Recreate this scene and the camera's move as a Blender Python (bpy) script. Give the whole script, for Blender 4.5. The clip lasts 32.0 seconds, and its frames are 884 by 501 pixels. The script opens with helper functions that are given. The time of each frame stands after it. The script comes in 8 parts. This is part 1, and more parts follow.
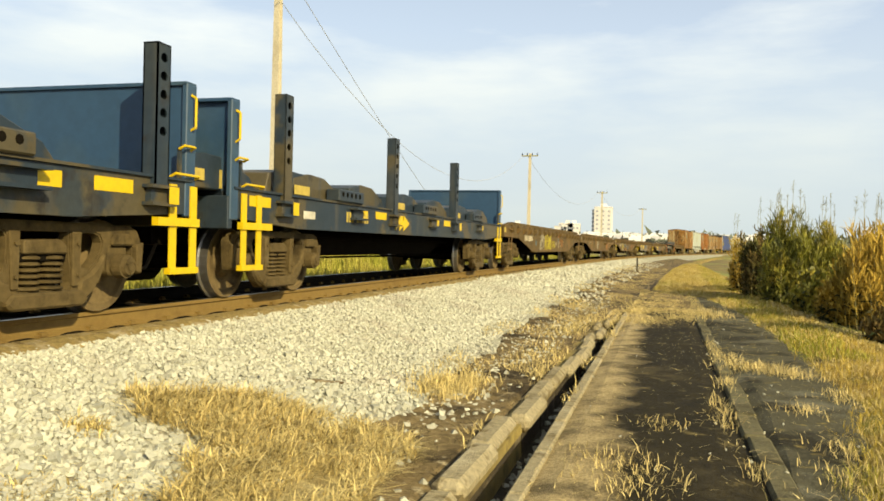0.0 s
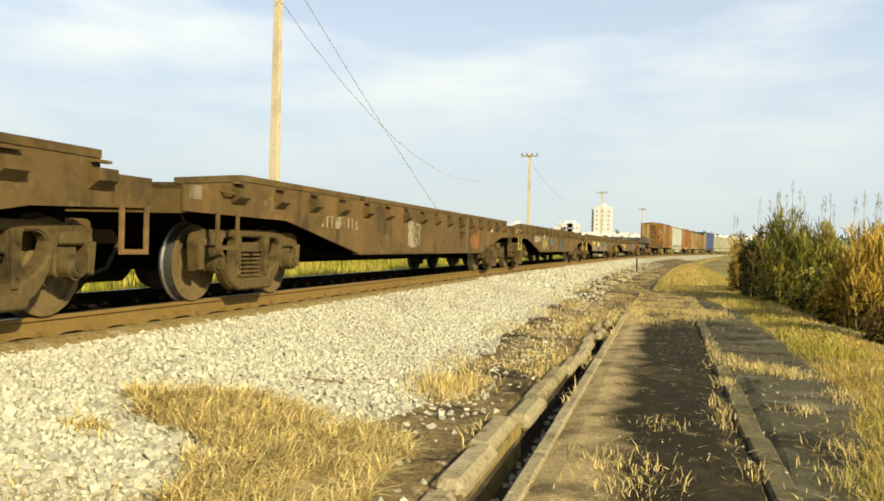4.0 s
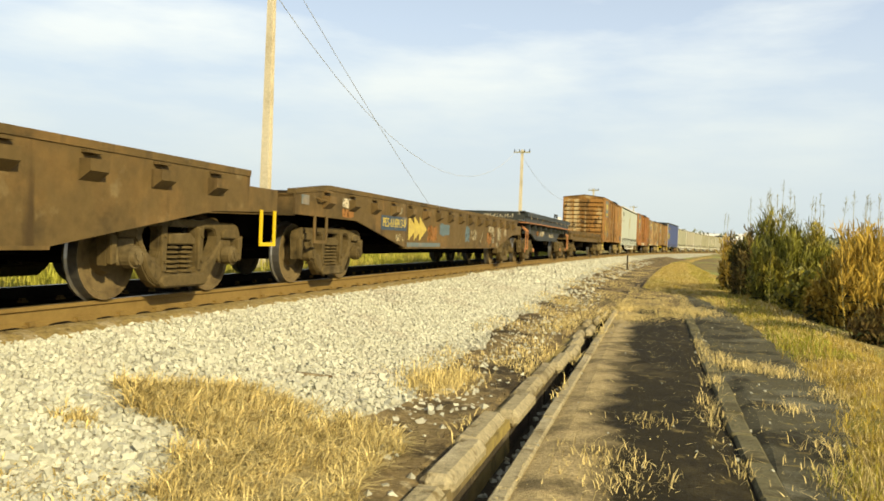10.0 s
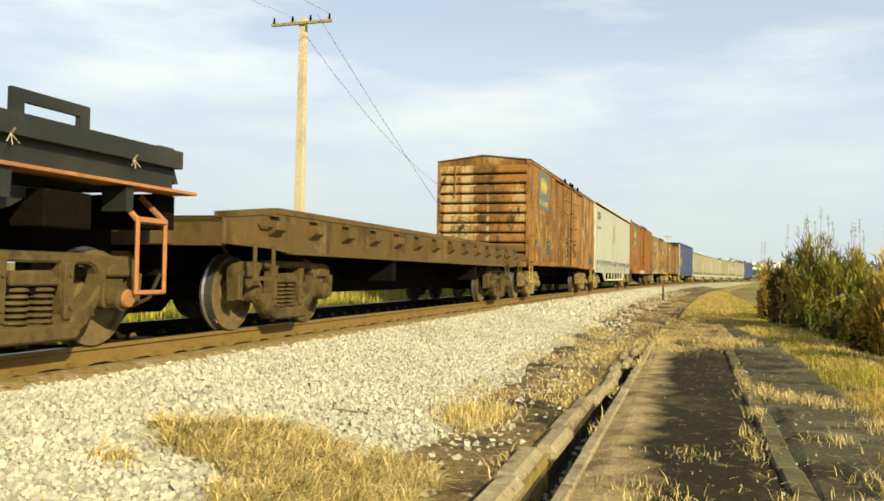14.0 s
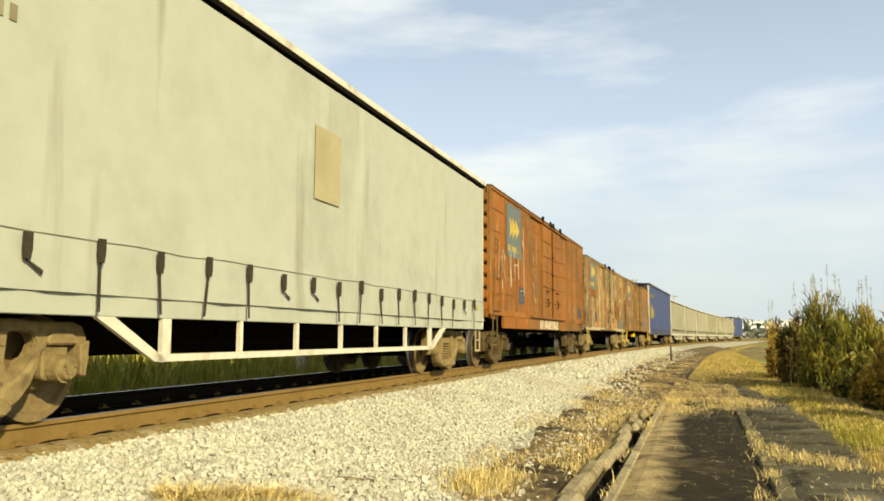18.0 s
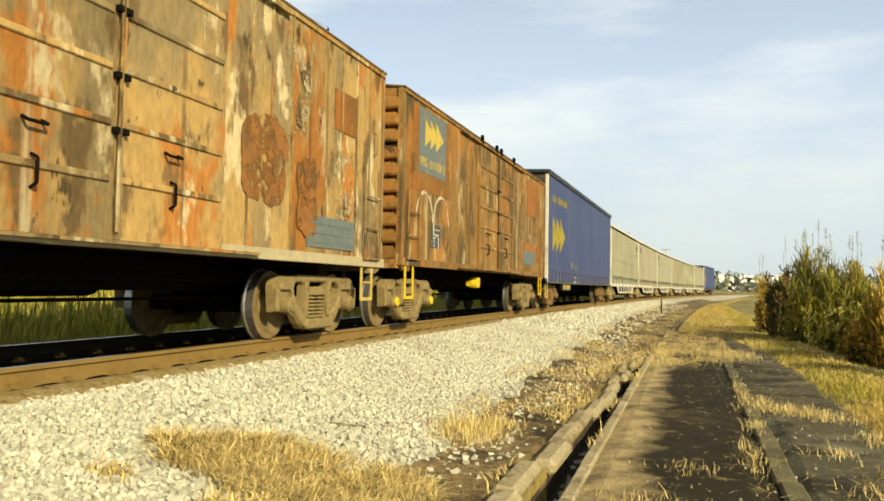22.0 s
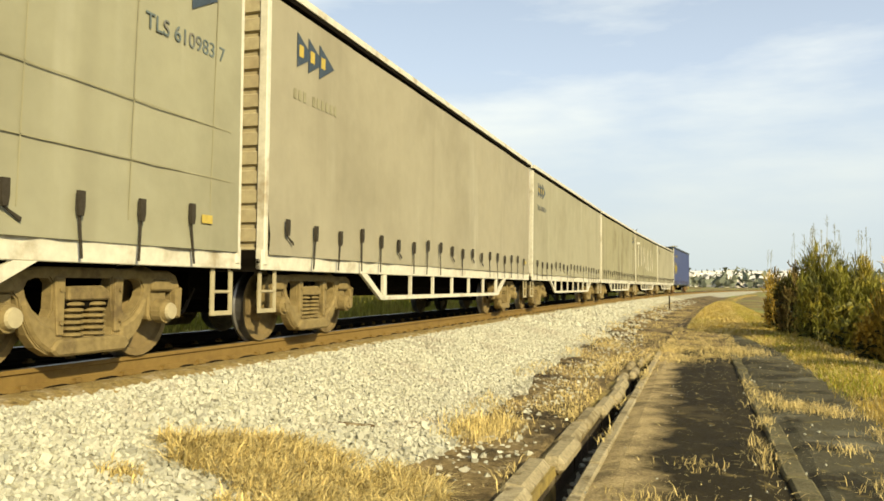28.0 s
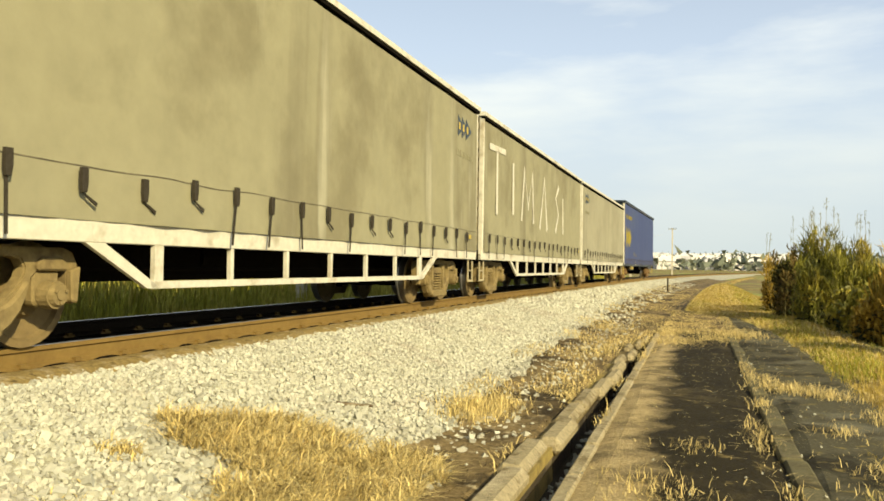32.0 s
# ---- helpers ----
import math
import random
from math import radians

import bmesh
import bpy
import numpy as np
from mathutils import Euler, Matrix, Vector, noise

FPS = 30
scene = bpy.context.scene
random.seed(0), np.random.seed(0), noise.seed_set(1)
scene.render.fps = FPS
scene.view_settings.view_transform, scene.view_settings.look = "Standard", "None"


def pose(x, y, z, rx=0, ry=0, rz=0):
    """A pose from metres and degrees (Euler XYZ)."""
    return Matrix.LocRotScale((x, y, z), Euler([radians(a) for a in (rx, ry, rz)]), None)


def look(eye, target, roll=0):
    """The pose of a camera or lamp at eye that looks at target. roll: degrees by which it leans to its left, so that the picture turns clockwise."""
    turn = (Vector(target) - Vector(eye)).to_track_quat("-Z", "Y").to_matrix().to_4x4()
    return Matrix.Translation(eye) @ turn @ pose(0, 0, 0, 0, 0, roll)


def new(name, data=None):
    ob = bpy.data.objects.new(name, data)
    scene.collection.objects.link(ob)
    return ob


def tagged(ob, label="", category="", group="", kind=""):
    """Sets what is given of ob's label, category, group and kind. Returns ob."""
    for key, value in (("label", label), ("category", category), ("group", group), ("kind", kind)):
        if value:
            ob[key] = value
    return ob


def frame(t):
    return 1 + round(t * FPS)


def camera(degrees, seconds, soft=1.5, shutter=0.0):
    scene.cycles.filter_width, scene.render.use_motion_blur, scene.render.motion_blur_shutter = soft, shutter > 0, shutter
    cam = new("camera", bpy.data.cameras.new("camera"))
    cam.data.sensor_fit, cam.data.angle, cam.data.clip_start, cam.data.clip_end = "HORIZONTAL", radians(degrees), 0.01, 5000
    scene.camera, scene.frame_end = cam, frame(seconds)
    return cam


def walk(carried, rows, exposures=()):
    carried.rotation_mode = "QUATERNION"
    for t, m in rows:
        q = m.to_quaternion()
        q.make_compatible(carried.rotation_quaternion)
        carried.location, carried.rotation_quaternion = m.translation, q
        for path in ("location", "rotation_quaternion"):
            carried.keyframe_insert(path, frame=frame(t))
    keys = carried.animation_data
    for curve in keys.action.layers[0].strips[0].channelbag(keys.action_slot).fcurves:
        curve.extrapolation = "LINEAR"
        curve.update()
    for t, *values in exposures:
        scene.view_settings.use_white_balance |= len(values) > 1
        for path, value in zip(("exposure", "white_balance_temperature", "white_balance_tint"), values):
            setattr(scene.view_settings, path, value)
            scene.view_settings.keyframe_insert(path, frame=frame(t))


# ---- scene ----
EYE = Vector((0.0, 0.0, 0.688))
PATH = [
    (0, -15.54, -0.45, 1.36), (0.5, -15.52, -0.43, 1.39), (1, -15.39, -0.70, 1.62), (1.5, -15.47, -0.81, 1.47), (2, -15.23, -0.59, 1.76),
    (2.5, -15.42, -0.72, 1.63), (3, -15.45, -0.70, 1.65), (3.5, -15.49, -0.41, 1.54), (5.5, -15.44, -0.89, 1.21), (6, -15.25, -0.95, 1.16),
    (6.5, -15.23, -0.57, 1.38), (7, -15.28, -0.61, 1.63), (7.5, -15.18, -0.76, 1.79), (8, -15.26, -1.11, 1.94), (8.5, -15.07, -0.87, 2.12),
    (9, -14.74, -1.14, 2.15), (9.5, -14.50, -0.94, 2.22), (10, -14.88, -0.78, 2.15), (10.5, -14.55, -0.60, 2.32), (11, -15.06, -0.06, 2.05),
    (11.5, -15.24, 0.11, 2.05), (12, -15.73, 0.20, 1.72), (12.5, -15.81, 0.37, 1.81), (13, -16.14, 0.42, 1.68), (13.5, -16.82, 0.91, 1.43),
    (15.5, -18.03, 3.68, 0.26), (16, -18.21, 4.50, 0.22), (16.5, -18.58, 5.58, -0.01), (17, -18.88, 5.90, 0.21), (17.5, -18.03, 6.68, 0.33),
    (18, -17.69, 6.08, 0.25), (18.5, -17.13, 5.60, 0.75), (19, -16.23, 4.19, 1.15), (19.5, -15.66, 3.46, 1.36), (20, -15.66, 2.65, 1.22),
    (20.5, -16.06, 2.36, 1.33), (21, -16.15, 2.75, 1.18), (21.5, -16.26, 2.52, 1.15), (22, -17.17, 2.54, 0.97), (22.5, -17.22, 2.54, 0.83),
    (23, -18.04, 2.64, 0.45), (23.5, -17.83, 2.52, 0.37), (24, -17.73, 2.55, 0.30), (24.5, -17.76, 2.32, 0.56), (25, -17.32, 1.87, 0.62),
    (25.5, -17.49, 1.65, 0.44), (27.5, -17.54, 2.06, 0.47), (28, -17.68, 2.43, 0.52), (28.5, -18.01, 1.95, 0.61), (29, -17.81, 1.87, 0.61),
    (29.5, -17.82, 2.41, 0.85), (30, -16.84, 2.39, 0.83), (30.5, -16.91, 1.80, 0.79), (31, -17.48, 1.62, 0.63), (31.5, -17.71, 1.33, 0.80),
    (32, -17.59, 1.09, 0.85),
]
TRAVEL = [
    (0, -18.06), (1, -9.68), (2, -1.35), (3, 6.97), (4, 15.33), (5, 23.71), (6, 32.07), (7, 40.40),
    (8, 48.69), (9, 56.95), (10, 65.15), (11, 73.30), (12, 81.47), (13, 89.75), (14, 98.12), (15, 106.56),
    (16, 115.06), (17, 123.57), (18, 132.08), (19, 140.57), (20, 148.95), (21, 157.33), (22, 165.66), (23, 173.93),
    (24, 182.16), (25, 190.39), (26, 198.67), (27, 207.05), (28, 215.52), (29, 224.04), (30, 232.58), (31, 241.19),
    (32, 249.82),
]

def aim(yaw, pitch):
    a, b = radians(yaw), radians(pitch)
    return EYE + Vector((math.sin(a) * math.cos(b), math.cos(a) * math.cos(b), math.sin(b))) * 20


cam = camera(57.76, 32.0, soft=1.7)
walk(cam, [(t, look(EYE, aim(yaw, pitch), roll)) for t, yaw, pitch, roll in PATH],
     exposures=[(0, 0.46, 7150, 3), (32, 0.46, 7150, 3)])

# ---- light ----
SUN_AZ, SUN_EL = 130.0, 27.0      # degrees from +y towards +x, and above the horizon
world = bpy.data.worlds.new("world")
scene.world = world
world.use_nodes = True
wn, wl = world.node_tree.nodes, world.node_tree.links
sky = wn.new("ShaderNodeTexSky")
sky.sky_type, sky.sun_disc = "NISHITA", False
sky.sun_elevation, sky.sun_rotation = radians(SUN_EL), radians(SUN_AZ)
sky.air_density, sky.dust_density, sky.ozone_density = 1.0, 1.6, 1.0
co = wn.new("ShaderNodeTexCoord")
stretch = wn.new("ShaderNodeMapping")
stretch.inputs["Scale"].default_value = (1.6, 1.6, 7.0)
stretch.inputs["Rotation"].default_value = (0.0, radians(4), radians(20))
cirrus = wn.new("ShaderNodeTexNoise")
cirrus.inputs["Scale"].default_value, cirrus.inputs["Detail"].default_value = 1.7, 7
cirrus.inputs["Roughness"].default_value = 0.55
ramp = wn.new("ShaderNodeValToRGB")
ramp.color_ramp.elements[0].position, ramp.color_ramp.elements[1].position = 0.44, 0.68
ramp.color_ramp.elements[0].color, ramp.color_ramp.elements[1].color = (0.0, 0.0, 0.0, 1), (0.7, 0.7, 0.7, 1)
cloud = wn.new("ShaderNodeMix")
cloud.data_type = "RGBA"
cloud.inputs["B"].default_value = (8.6, 8.9, 9.2, 1)
wl.new(co.outputs["Generated"], stretch.inputs["Vector"])
wl.new(stretch.outputs["Vector"], cirrus.inputs["Vector"])
wl.new(cirrus.outputs["Fac"], ramp.inputs["Fac"])
wl.new(ramp.outputs["Color"], cloud.inputs["Factor"])
# bright haze low in the sky, thinning towards the zenith
height = wn.new("ShaderNodeSeparateXYZ")
haze = wn.new("ShaderNodeMapRange")
haze.inputs["From Min"].default_value, haze.inputs["From Max"].default_value = 0.0, 0.75
haze.inputs["To Min"].default_value, haze.inputs["To Max"].default_value = 0.92, 0.0
veil = wn.new("ShaderNodeMix")
veil.data_type = "RGBA"
veil.inputs["B"].default_value = (6.5, 7.45, 9.7, 1)
wl.new(co.outputs["Generated"], height.inputs["Vector"])
wl.new(height.outputs["Z"], haze.inputs["Value"])
wl.new(haze.outputs["Result"], veil.inputs["Factor"])
wl.new(sky.outputs["Color"], veil.inputs["A"])
# dull smoky band along the horizon
smoke = wn.new("ShaderNodeMapRange")
smoke.inputs["From Min"].default_value, smoke.inputs["From Max"].default_value = 0.02, 0.26
smoke.inputs["To Min"].default_value, smoke.inputs["To Max"].default_value = 0.9, 0.0
dull = wn.new("ShaderNodeMix")
dull.data_type = "RGBA"
dull.inputs["B"].default_value = (5.2, 5.9, 6.5, 1)
wl.new(height.outputs["Z"], smoke.inputs["Value"])
wl.new(smoke.outputs["Result"], dull.inputs["Factor"])
wl.new(veil.outputs["Result"], cloud.inputs["A"])
wl.new(cloud.outputs["Result"], dull.inputs["A"])
wl.new(dull.outputs["Result"], wn["Background"].inputs["Color"])
wn["Background"].inputs["Strength"].default_value = 0.0916
sun = new("sun", bpy.data.lights.new("sun", "SUN"))
sun.data.energy, sun.data.angle, sun.data.color = 5.0, radians(0.6), (1.0, 0.855, 0.575)
a, b = radians(SUN_AZ), radians(SUN_EL)
sun.matrix_world = look((30 * math.sin(a), 30 * math.cos(a), 30), (30 * math.sin(a) - math.sin(a) * math.cos(b), 30 * math.cos(a) - math.cos(a) * math.cos(b), 30 - math.sin(b)))

# ---- materials ----
ALBEDO = 0.785      # factor on every base colour, set against exposure to deepen the shade


def mat(name, base, rough=0.8, metal=0.0, vary=(), grain=12.0, amount=0.25, bump=0.3, bump_scale=60.0, per_object=0.0, per_island=0.0, stretch=(1, 1, 1), runs=(), border=None, gloss=None, worn=None):
    """Base colour with fine grain, patches of the colours in vary [(colour, scale, low, high)], and fine relief."""
    m = bpy.data.materials.new(name)
    m.use_nodes = True
    n, l = m.node_tree.nodes, m.node_tree.links
    bs = n["Principled BSDF"]
    bs.inputs["Roughness"].default_value, bs.inputs["Metallic"].default_value = rough, metal
    bs.inputs["Specular IOR Level"].default_value = gloss if gloss is not None else (0.15 if rough > 0.64 else 0.4)
    tc = n.new("ShaderNodeTexCoord")
    mp = n.new("ShaderNodeMapping")
    mp.inputs["Scale"].default_value = stretch
    l.new(tc.outputs["Object"], mp.inputs["Vector"])
    info = n.new("ShaderNodeObjectInfo")
    shift = n.new("ShaderNodeVectorMath")
    shift.operation = "MULTIPLY_ADD"
    shift.inputs[1].default_value = (37.0, 11.0, 23.0)
    l.new(info.outputs["Random"], shift.inputs[0])
    l.new(mp.outputs["Vector"], shift.inputs[2])
    where = shift.outputs["Vector"]

    def noise_of(scale, detail=5):
        t = n.new("ShaderNodeTexNoise")
        t.inputs["Scale"].default_value, t.inputs["Detail"].default_value = scale, detail
        t.inputs["Roughness"].default_value = 0.62
        l.new(where, t.inputs["Vector"])
        return t.outputs["Fac"]

    def mix_in(a_out, colour, fac_out):
        x = n.new("ShaderNodeMix")
        x.data_type = "RGBA"
        l.new(a_out, x.inputs["A"])
        x.inputs["B"].default_value = (*colour, 1)
        l.new(fac_out, x.inputs["Factor"])
        return x.outputs["Result"]

    rgb = n.new("ShaderNodeRGB")
    rgb.outputs[0].default_value = (*base, 1)
    col = rgb.outputs[0]
    for colour, scale, low, high in vary:
        r = n.new("ShaderNodeMapRange")
        r.inputs["From Min"].default_value, r.inputs["From Max"].default_value = low, high
        l.new(noise_of(scale), r.inputs["Value"])
        col = mix_in(col, colour, r.outputs["Result"])
    for colour, freq, low, high in runs:
        # paint runs and rain streaks: narrow along the surface, long downwards
        mr = n.new("ShaderNodeMapping")
        mr.inputs["Scale"].default_value = (freq, freq, freq * 0.11)
        l.new(where, mr.inputs["Vector"])
        tr = n.new("ShaderNodeTexNoise")
        tr.inputs["Scale"].default_value, tr.inputs["Detail"].default_value = 1.0, 4
        l.new(mr.outputs["Vector"], tr.inputs["Vector"])
        r = n.new("ShaderNodeMapRange")
        r.inputs["From Min"].default_value, r.inputs["From Max"].default_value = low, high
        l.new(tr.outputs["Fac"], r.inputs["Value"])
        col = mix_in(col, colour, r.outputs["Result"])
    if border:
        # dirt that creeps in from one side with a ragged rim: colour, x where it ends, softness, raggedness
        colour, ends, soft, ragged = border
        sep = n.new("ShaderNodeSeparateXYZ")
        l.new(tc.outputs["Object"], sep.inputs["Vector"])
        rag = n.new("ShaderNodeMath")
        rag.operation = "MULTIPLY_ADD"
        rag.inputs[1].default_value = ragged
        l.new(noise_of(1.6, 6), rag.inputs[0])
        l.new(sep.outputs["X"], rag.inputs[2])
        r = n.new("ShaderNodeMapRange")
        r.inputs["From Min"].default_value, r.inputs["From Max"].default_value = ends + ragged / 2 + soft, ends + ragged / 2 - soft
        l.new(rag.outputs["Value"], r.inputs["Value"])
        stain = n.new("ShaderNodeMapRange")
        stain.inputs["From Min"].default_value, stain.inputs["From Max"].default_value = 0.47, 0.66
        l.new(noise_of(2.4, 6), stain.inputs["Value"])
        ground = n.new("ShaderNodeRGB")
        ground.outputs[0].default_value = (*colour, 1)
        coat = mix_in(ground.outputs[0], [c * 0.38 for c in colour], stain.outputs["Result"])
        x = n.new("ShaderNodeMix")
        x.data_type = "RGBA"
        l.new(col, x.inputs["A"])
        l.new(coat, x.inputs["B"])
        l.new(r.outputs["Result"], x.inputs["Factor"])
        col = x.outputs["Result"]
    hsv = n.new("ShaderNodeHueSaturation")
    l.new(col, hsv.inputs["Color"])
    r = n.new("ShaderNodeMapRange")
    r.inputs["To Min"].default_value, r.inputs["To Max"].default_value = ALBEDO * (1 - amount), ALBEDO * (1 + amount)
    r.inputs["From Min"].default_value, r.inputs["From Max"].default_value = 0.25, 0.75
    l.new(noise_of(grain, 6), r.inputs["Value"])
    value = r.outputs["Result"]
    for on, source in ((per_object, info.outputs["Random"]), (per_island, None)):
        if on:
            if source is None:
                source = n.new("ShaderNodeNewGeometry").outputs["Random Per Island"]
            s2 = n.new("ShaderNodeMapRange")
            s2.inputs["To Min"].default_value, s2.inputs["To Max"].default_value = 1 - on, 1 + on
            l.new(source, s2.inputs["Value"])
            mu = n.new("ShaderNodeMath")
            mu.operation = "MULTIPLY"
            l.new(value, mu.inputs[0])
            l.new(s2.outputs["Result"], mu.inputs[1])
            value = mu.outputs["Value"]
    l.new(value, hsv.inputs["Value"])
    l.new(hsv.outputs["Color"], bs.inputs["Base Color"])
    if worn:
        # flaked paint: what is left of a thin coat, ragged at two scales
        fine, broad, low, high = worn
        both = n.new("ShaderNodeMath")
        both.operation = "MULTIPLY_ADD"
        both.inputs[1].default_value = 0.8
        l.new(noise_of(fine, 7), both.inputs[0])
        l.new(noise_of(broad, 4), both.inputs[2])
        r = n.new("ShaderNodeMapRange")
        r.inputs["From Min"].default_value, r.inputs["From Max"].default_value = low, high
        l.new(both.outputs["Value"], r.inputs["Value"])
        l.new(r.outputs["Result"], bs.inputs["Alpha"])
    if bump:
        bp = n.new("ShaderNodeBump")
        bp.inputs["Strength"].default_value, bp.inputs["Distance"].default_value = bump, 0.02
        l.new(noise_of(bump_scale, 4), bp.inputs["Height"])
        l.new(bp.outputs["Normal"], bs.inputs["Normal"])
    return m


M_EARTH = mat("dry earth", (0.21, 0.16, 0.075), 0.95, vary=[((0.34, 0.26, 0.085), 0.5, 0.45, 0.62), ((0.11, 0.085, 0.045), 1.7, 0.55, 0.7), ((0.33, 0.36, 0.09), 0.11, 0.5, 0.6)], grain=9, bump=0.8, bump_scale=14)
M_BALLAST = mat("pale ballast bed", (0.46, 0.445, 0.34), 0.95, vary=[((0.36, 0.32, 0.24), 1.4, 0.5, 0.7)], grain=34, amount=0.4, bump=1.0, bump_scale=34)
M_STONE = mat("pale granite stone", (0.55, 0.54, 0.43), 0.9, vary=[((0.46, 0.42, 0.33), 1.2, 0.52, 0.70)], grain=40, amount=0.15, per_island=0.22, bump=0.4, bump_scale=70)
M_STONE_ONE = mat("pale granite stone piece", (0.55, 0.54, 0.43), 0.9, grain=40, amount=0.15, per_object=0.22, bump=0.4, bump_scale=70)
M_SHADEBED = mat("shade-darkened ballast", (0.010, 0.008, 0.0055), 0.95, vary=[((0.020, 0.016, 0.010), 4, 0.52, 0.66)], grain=30, amount=0.5, bump=1.0, bump_scale=30, gloss=0.05)
M_RUSTBED = mat("rust-stained ballast", (0.32, 0.235, 0.09), 0.95, vary=[((0.44, 0.36, 0.22), 5, 0.52, 0.66), ((0.14, 0.10, 0.045), 9, 0.58, 0.68)], grain=30, amount=0.4, bump=1.0, bump_scale=30)
M_CONC = mat("old concrete", (0.41, 0.345, 0.205), 0.9, vary=[((0.19, 0.15, 0.08), 2.0, 0.52, 0.65), ((0.55, 0.48, 0.32), 1.1, 0.55, 0.7), ((0.20, 0.15, 0.07), 6.0, 0.57, 0.68)], grain=26, amount=0.35, bump=0.9, bump_scale=40)
M_TAR = mat("blackened old asphalt", (0.034, 0.027, 0.012), 0.92, vary=[((0.085, 0.066, 0.030), 0.9, 0.53, 0.66), ((0.19, 0.145, 0.055), 6.0, 0.60, 0.69), ((0.018, 0.015, 0.008), 2.6, 0.5, 0.66)], border=((0.52, 0.40, 0.20), -0.34, 0.12, 0.8), grain=45, amount=0.5, bump=0.9, bump_scale=55)
M_GREYDIRT = mat("grey-brown weathered slab", (0.115, 0.104, 0.062), 0.92, vary=[((0.20, 0.185, 0.125), 0.9, 0.53, 0.64), ((0.045, 0.039, 0.022), 1.7, 0.5, 0.62), ((0.26, 0.20, 0.07), 6.0, 0.58, 0.68)], grain=40, amount=0.45, bump=0.9, bump_scale=50)
M_KERB = mat("dirty olive-grey concrete", (0.17, 0.15, 0.082), 0.92, vary=[((0.08, 0.068, 0.035), 1.8, 0.5, 0.66), ((0.27, 0.225, 0.11), 3.0, 0.55, 0.7)], grain=30, amount=0.35, bump=0.8, bump_scale=45)
M_TURF = mat("trampled yellow turf", (0.43, 0.295, 0.08), 0.95, vary=[((0.31, 0.275, 0.055), 0.35, 0.50, 0.62), ((0.15, 0.11, 0.05), 0.8, 0.51, 0.61), ((0.52, 0.41, 0.16), 4.0, 0.54, 0.68)], grain=30, amount=0.4, bump=1.0, bump_scale=30)
M_LEAFBROWN = mat("olive-brown withering leaves", (0.20, 0.135, 0.045), 0.7, vary=[((0.10, 0.095, 0.025), 0.9, 0.48, 0.64)], grain=6, amount=0.3, per_island=0.4, bump=0)
M_MUDSHADE = mat("dark soil and drain shade", (0.07, 0.055, 0.035), 0.95, vary=[((0.24, 0.19, 0.11), 3.0, 0.54, 0.7)], grain=24, amount=0.4, bump=0.9, bump_scale=30)
M_SOIL = mat("brown littered earth", (0.255, 0.185, 0.085), 0.95, vary=[((0.05, 0.036, 0.018), 0.85, 0.49, 0.58), ((0.13, 0.095, 0.045), 3.2, 0.50, 0.62), ((0.48, 0.40, 0.24), 7.5, 0.59, 0.70)], grain=24, amount=0.4, bump=0.9, bump_scale=30)
M_STRAW = mat("dry straw grass", (0.71, 0.56, 0.24), 0.75, vary=[((0.46, 0.355, 0.14), 3.0, 0.52, 0.68)], grain=4, amount=0.25, per_island=0.4, bump=0)
M_HAY = mat("matted hay-coloured grass", (0.72, 0.57, 0.24), 0.75, vary=[((0.48, 0.37, 0.14), 3.0, 0.52, 0.68), ((0.80, 0.67, 0.34), 7.0, 0.56, 0.70)], grain=4, amount=0.25, per_island=0.45, bump=0)
M_STRAWMAT = mat("matted straw litter", (0.48, 0.385, 0.18), 0.95, vary=[((0.30, 0.23, 0.10), 6.0, 0.5, 0.66), ((0.60, 0.51, 0.27), 14.0, 0.55, 0.7)], grain=60, amount=0.4, bump=1.0, bump_scale=60)
M_VERGE = mat("yellow-green verge grass", (0.50, 0.36, 0.06), 0.75, vary=[((0.33, 0.31, 0.05), 0.35, 0.50, 0.62), ((0.27, 0.185, 0.065), 0.8, 0.54, 0.66)], grain=3, amount=0.25, per_island=0.3, bump=0)
M_GREENGRASS = mat("yellow-green field grass", (0.33, 0.325, 0.045), 0.75, vary=[((0.46, 0.38, 0.09), 0.5, 0.45, 0.62)], grain=2, amount=0.3, per_island=0.35, bump=0)
M_LEAF = mat("green reed leaves", (0.235, 0.225, 0.026), 0.6, vary=[((0.48, 0.37, 0.05), 0.9, 0.50, 0.64), ((0.085, 0.095, 0.014), 1.6, 0.53, 0.65)], grain=6, amount=0.3, per_island=0.5, bump=0)
M_LEAFDRY = mat("yellowing leaves", (0.50, 0.335, 0.06), 0.65, vary=[((0.28, 0.225, 0.04), 1.0, 0.52, 0.66)], grain=6, amount=0.3, per_island=0.4, bump=0)
M_STEM = mat("pale stems", (0.36, 0.32, 0.14), 0.8, grain=10, amount=0.3, bump=0)
M_RAIL = mat("rusty rail steel", (0.245, 0.16, 0.05), 0.75, 0.0, vary=[((0.19, 0.12, 0.038), 2.0, 0.5, 0.7)], grain=20, amount=0.12, bump=0.2, bump_scale=90)
M_RAILTOP = mat("polished rail head", (0.30, 0.27, 0.23), 0.3, 0.9, grain=30, bump=0.1)
M_SHADERAIL = mat("shade-darkened rail steel", (0.03, 0.023, 0.015), 0.85, grain=20, amount=0.2, bump=0.2, gloss=0.08)
M_PLUME = mat("grey-green seed heads", (0.27, 0.26, 0.13), 0.8, grain=10, amount=0.3, per_island=0.3, bump=0)
M_SLEEPER = mat("weathered sleeper", (0.034, 0.023, 0.013), 0.9, grain=20, bump=0.8)
